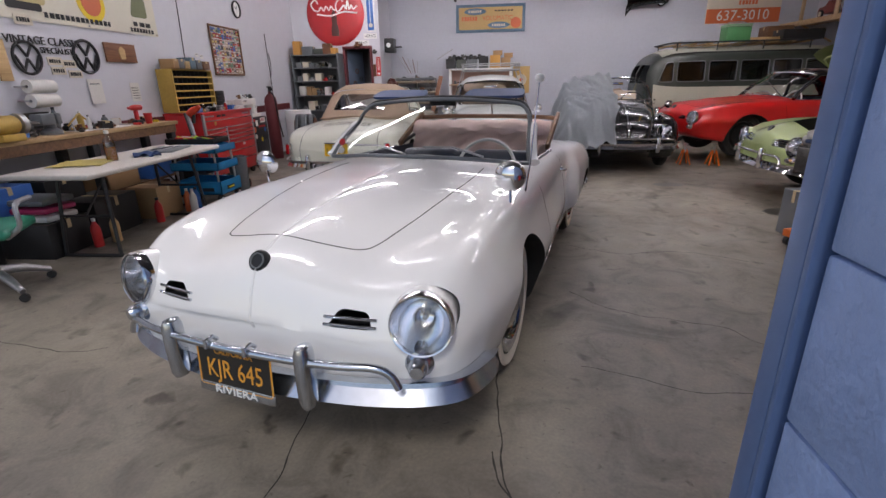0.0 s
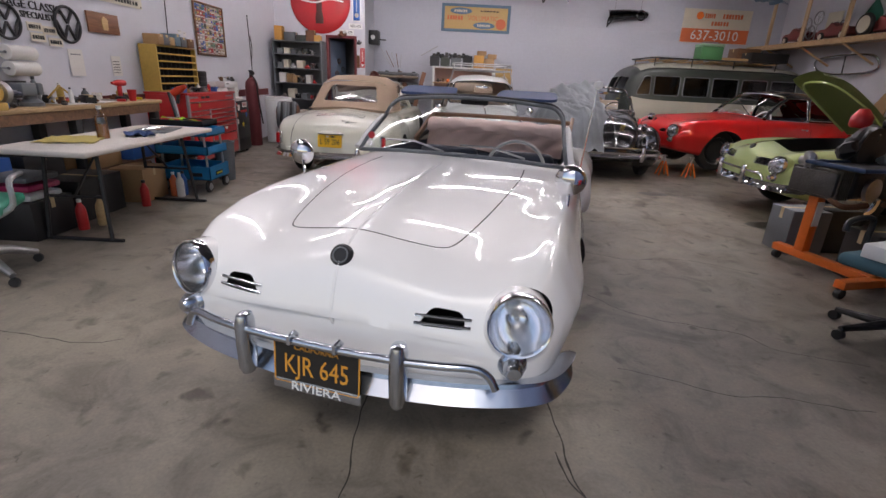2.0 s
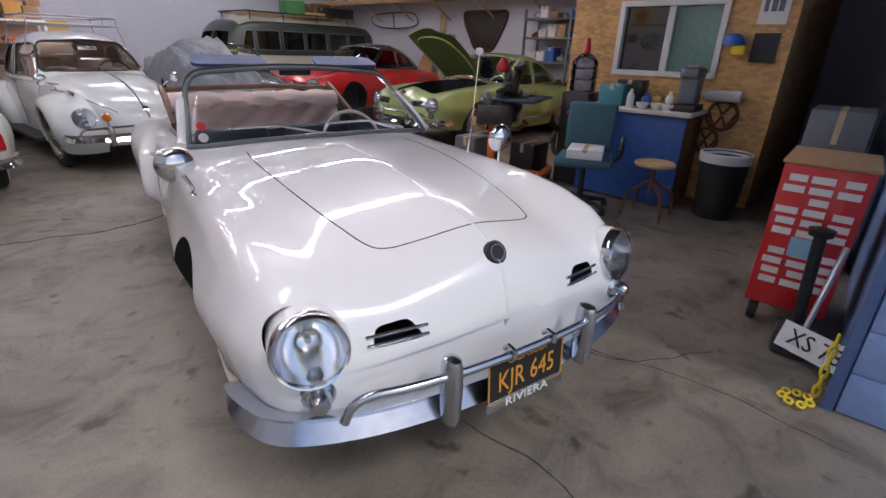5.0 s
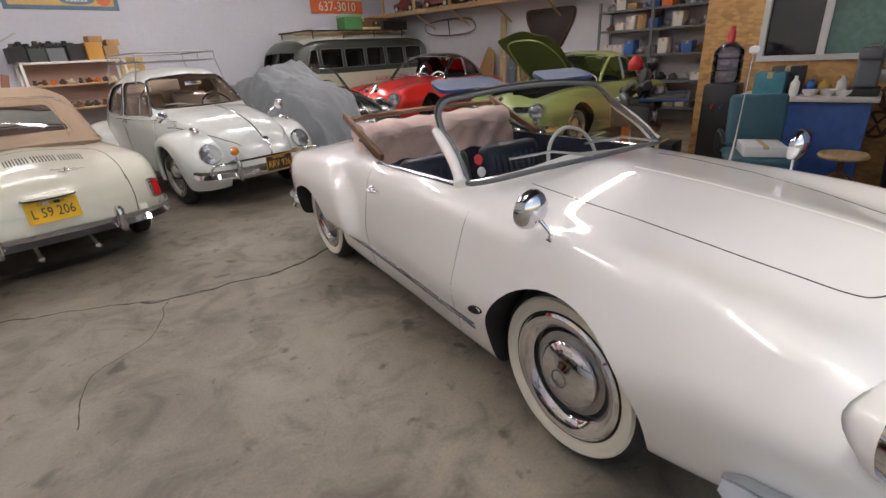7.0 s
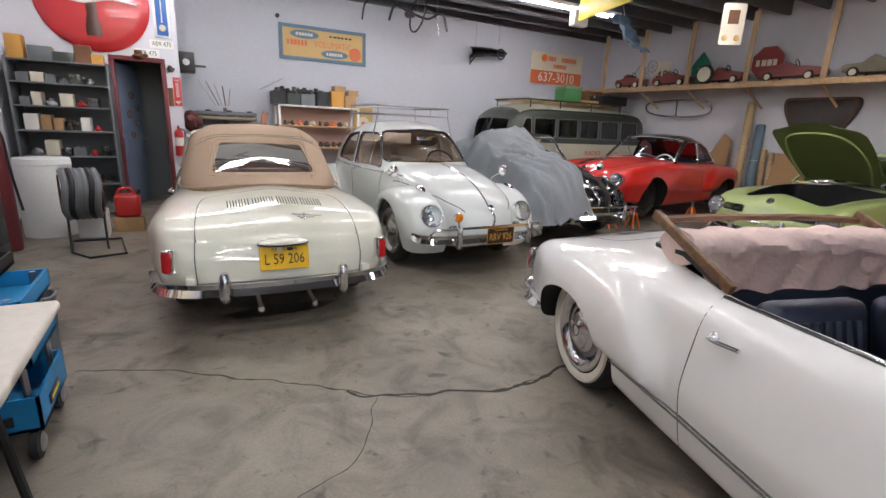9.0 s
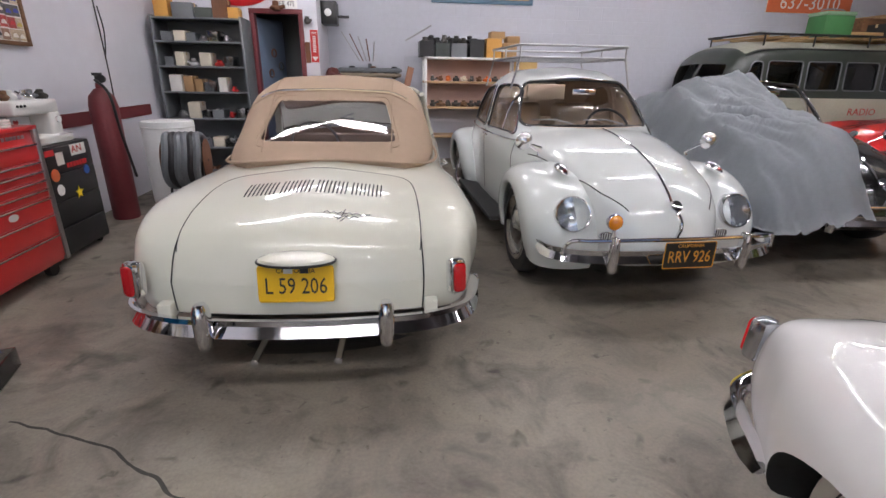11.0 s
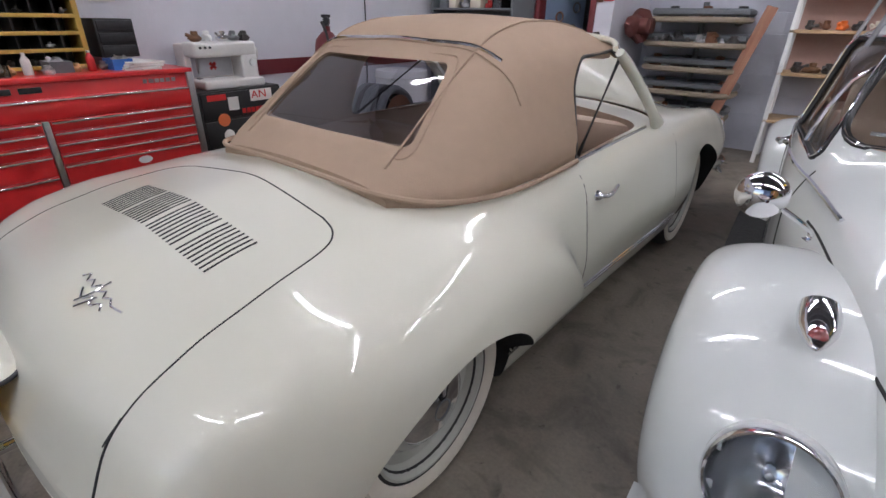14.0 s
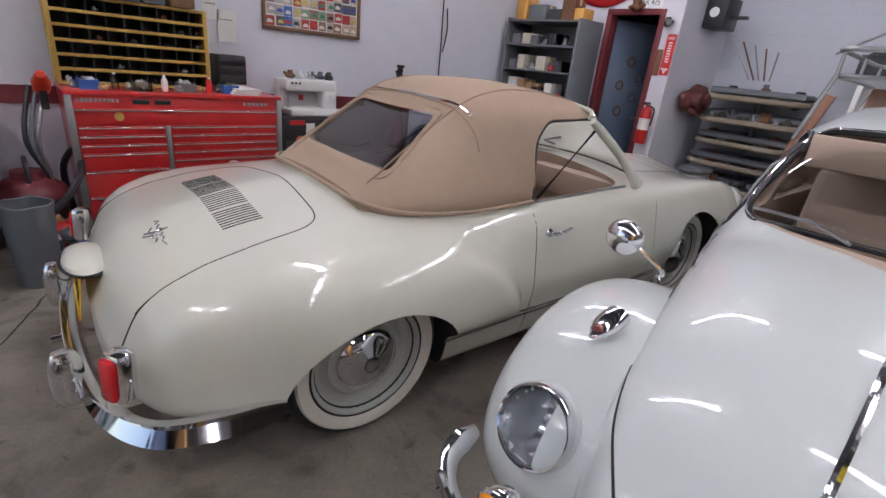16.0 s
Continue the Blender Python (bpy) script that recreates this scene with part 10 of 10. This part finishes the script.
bars(pn, -0.08, 0.08, 0.0, 0.1, GREYMETAL, 3, -0.005)
lbn = sheet("painted_sign", OX - 0.004, 3.0, 2.02, 0.66, 0.14, mat("pale blue sign board", (0.35, 0.42, 0.42), 0.6), "narrow pale painted sign board on the strand board", "sign", "r", 0.015)
bars(lbn, -0.28, 0.28, 0.0, 0.07, DARKMETAL, 11, -0.018)
sheet("dark_frame", OX - 0.004, 2.3, 2.12, 0.8, 0.16, DARKWOOD, "dark framed board over the office window", "board", "r", 0.015)

# ---- engine on its orange stand ----
es = thing("engine_stand", pose(3.42, 3.55, 0, 0, 0, 15), "orange steel engine stand on casters", "engine stand")
part("base_leg", B((-0.04, 0.04, -0.40, 0.45, 0.08, 0.14), bevel=0.006), ORANGE, es)
part("base_leg", B((-0.35, 0.35, -0.42, -0.34, 0.08, 0.14), bevel=0.006), ORANGE, es)
part("upright", B((-0.04, 0.04, 0.18, 0.26, 0.14, 0.78), bevel=0.006), ORANGE, es, "orange upright post")
part("label_plate", B((-0.03, 0.03, 0.172, 0.18, 0.36, 0.56)), PAPER, es)
part("head", lathe([(0, -0.06), (0.07, -0.06), (0.07, 0.1), (0, 0.1)], 20, m=Matrix.Translation((0, 0.22, 0.82)) @ RX), DARKMETAL, es)
for x, y in ((-0.32, -0.38), (0.32, -0.38), (0, 0.42)):
    part("caster", lathe([(0, -0.02), (0.036, -0.02), (0.038, 0), (0.036, 0.02), (0, 0.02)], 16, m=Matrix.Translation((x, y, 0.04)) @ RX), BLACKPLASTIC, es)
en = thing("engine", pose(3.52, 3.78, 0.62, 0, 0, 20), "black air-cooled engine with red and steel fittings", "engine")
part("crankcase", B((-0.18, 0.18, -0.2, 0.2, 0.0, 0.22), bevel=0.04, seg=3), BLACKPLASTIC, en)
part("fan_shroud", lathe([(0, -0.05), (0.17, -0.05), (0.19, 0), (0.17, 0.05), (0, 0.06)], 28, m=Matrix.Translation((0, -0.1, 0.36)) @ RX), BLACKPLASTIC, en)
part("air_cleaner", lathe([(0.06, 0.52), (0.072, 0.54), (0.072, 0.60), (0.05, 0.63), (0.03, 0.66), (0, 0.66)], 22), REDPLAIN, en, "red air cleaner")
part("pulley", lathe([(0, 0), (0.09, 0), (0.09, 0.03), (0.03, 0.04), (0, 0.04)], 24, m=Matrix.Translation((0, -0.21, 0.08)) @ RX), STEEL, en)
for s in (-1, 1):
    cy = part("cylinder_bank", B((s * 0.18, s * 0.34, -0.17, 0.17, 0.02, 0.2), bevel=0.015), IRON, en)
    for k in range(6):
        part("cooling_fin", B((s * (0.19 + 0.024 * k) - 0.004, s * (0.19 + 0.024 * k) + 0.004, -0.185, 0.185, 0.0, 0.215)), IRON, cy)
    part("exhaust", T(curve([(s * 0.28, -0.1, 0.02), (s * 0.3, -0.24, -0.03), (s * 0.1, -0.28, -0.02)], 16), 0.022, 8), RUST, en)
for k, (x, y, z, r, m2) in enumerate(((0.24, -0.08, 0.42, 0.11, BLACKPLASTIC), (-0.22, -0.1, 0.36, 0.10, DARKMETAL), (0.30, 0.06, 0.28, 0.09, IRON), (-0.30, 0.08, 0.26, 0.08, STEEL), (0.12, -0.16, 0.56, 0.075, DARKMETAL), (0.05, -0.24, 0.30, 0.07, ALU))):
    part(("carburettor", "generator", "oil_cooler", "fuel_pump", "distributor", "oil_filler")[k], lump(r, 880 + k), m2, en).matrix_local = pose(x, y, z, 20 * k, 35 * k, 50 * k)
for k in range(3):
    part("hose", T(curve([(-0.1 + 0.1 * k, 0, 0.2), (-0.16 + 0.16 * k, -0.15, 0.45), (0.05, -0.05, 0.55)], 16), 0.013, 8), BLACKPLASTIC, en)
for k, (x, y, z, m2) in enumerate(((3.75, 3.5, 0, BLACKPLASTIC), (3.6, 4.2, 0, GREYMETAL), (3.95, 4.3, 0, BLACKPLASTIC))):
    carton(x, y, z, 0.34, 0.3, 0.4, m2, ("black tool case on the floor", "grey plastic crate on the floor", "tall black case on the floor")[k])
bars_b = thing("work_tray", pose(3.45, 3.45, 0.84, 0, 0, 15), "blue steel work tray on the engine stand", "tray")
part("tray", B((-0.38, 0.3, -0.2, 0.16, 0.04, 0.055), bevel=0.004), BLACKPLASTIC, bars_b)
part("rail", T([(-0.4, -0.22, 0.06), (0.32, -0.22, 0.06), (0.32, 0.18, 0.06), (-0.4, 0.18, 0.06)], 0.014, 8, closed=True), mat("dark blue rail paint", (0.02, 0.05, 0.12), 0.45), bars_b)

# ---- red chest by the opening ----
rc = thing("hardware_chest", pose(1.78, 0.56, 0), "red steel hardware chest covered in white labels", "tool chest")
part("carcass", B((0, 0.5, 0, 0.36, 0.12, 0.88), bevel=0.008), REDTOOL, rc)
part("top", B((-0.01, 0.51, -0.01, 0.37, 0.88, 0.90), bevel=0.005), CARDBOARD, rc)
rnd = random.Random(55)
for i in range(11):
    for j in range(3):
        if i in (2, 6) and j != 1:
            continue
        z, y = 0.80 - i * 0.055, 0.03 + j * 0.11
        part("label_strip", B((-0.004, 0.0, y, y + rnd.uniform(0.07, 0.095), z, z + 0.034)), PAPER, rc, smooth=False)
part("blue_label", B((-0.006, -0.002, 0.12, 0.24, 0.42, 0.52)), mat("pale blue label", (0.25, 0.45, 0.6), 0.6), rc)
for x in (0.05, 0.45):
    for y in (0.05, 0.31):
        part("caster", lathe([(0, -0.02), (0.055, -0.02), (0.058, 0), (0.055, 0.02), (0, 0.02)], 16, m=Matrix.Translation((x, y, 0.06)) @ RX), RUBBER, rc)
tj = thing("floor_jack", pose(1.58, 0.66, 0, 0, 0, 0), "black bottle jack post with a steel handle", "jack")
part("base", B((-0.09, 0.09, -0.08, 0.08, 0, 0.12), bevel=0.02), IRON, tj)
part("post", T([(0, 0, 0.1), (0.03, 0.03, 0.62)], 0.028, 10), DARKMETAL, tj)
part("saddle", lathe([(0, 0.6), (0.05, 0.6), (0.055, 0.63), (0, 0.64)], 16, m=Matrix.Translation((0.03, 0.03, 0))), DARKMETAL, tj)
part("pump_handle", T([(-0.12, -0.02, 0.05), (0.1, -0.08, 0.55)], 0.014, 8), STEEL, tj)
ps = sheet("number_plate", 1.41, 0.55, 0.13, 0.36, 0.13, WHITE, "white number plate leaning by the jamb", "number plate", "r", 0.004)
ps.rotation_euler = (radians(-20), 0, radians(-115))
text("XS 781", 0.11, BLACKINK, ps, facing(0, -0.006, 0), squeeze=0.85)
chn = thing("yellow_chain", pose(1.205, 0.525, 0), "yellow plastic chain heaped against the jamb", "chain")
for k in range(6):
    z = 0.045 + k * 0.05
    pts = [(0.012 * math.cos(t), 0, z + 0.032 * math.sin(t)) if k % 2 else (0, 0.012 * math.cos(t), z + 0.032 * math.sin(t)) for t in (2 * math.pi * j / 12 for j in range(12))]
    part("chain_link", T(pts, 0.0065, 6, closed=True), BRIGHTYEL, chn)
for k in range(7):
    a = 2 * math.pi * k / 7
    part("chain_link", T([(-0.07 + 0.05 * math.cos(a) + 0.022 * math.cos(t), 0.06 + 0.05 * math.sin(a) + 0.014 * math.sin(t), 0.012 + 0.002 * k) for t in (2 * math.pi * j / 12 for j in range(12))], 0.006, 6, closed=True), BRIGHTYEL, chn)
# dim stores behind the red chest
for k, (x, y, w, h, m2) in enumerate(((3.2, 0.75, 0.6, 0.7, BLACKPLASTIC), (4.0, 0.8, 0.6, 1.0, GREYMETAL), (4.9, 0.8, 0.7, 0.9, DARKWOOD))):
    carton(x, y, 0, w, 0.4, h, m2, "dark storage box in the unlit corner")
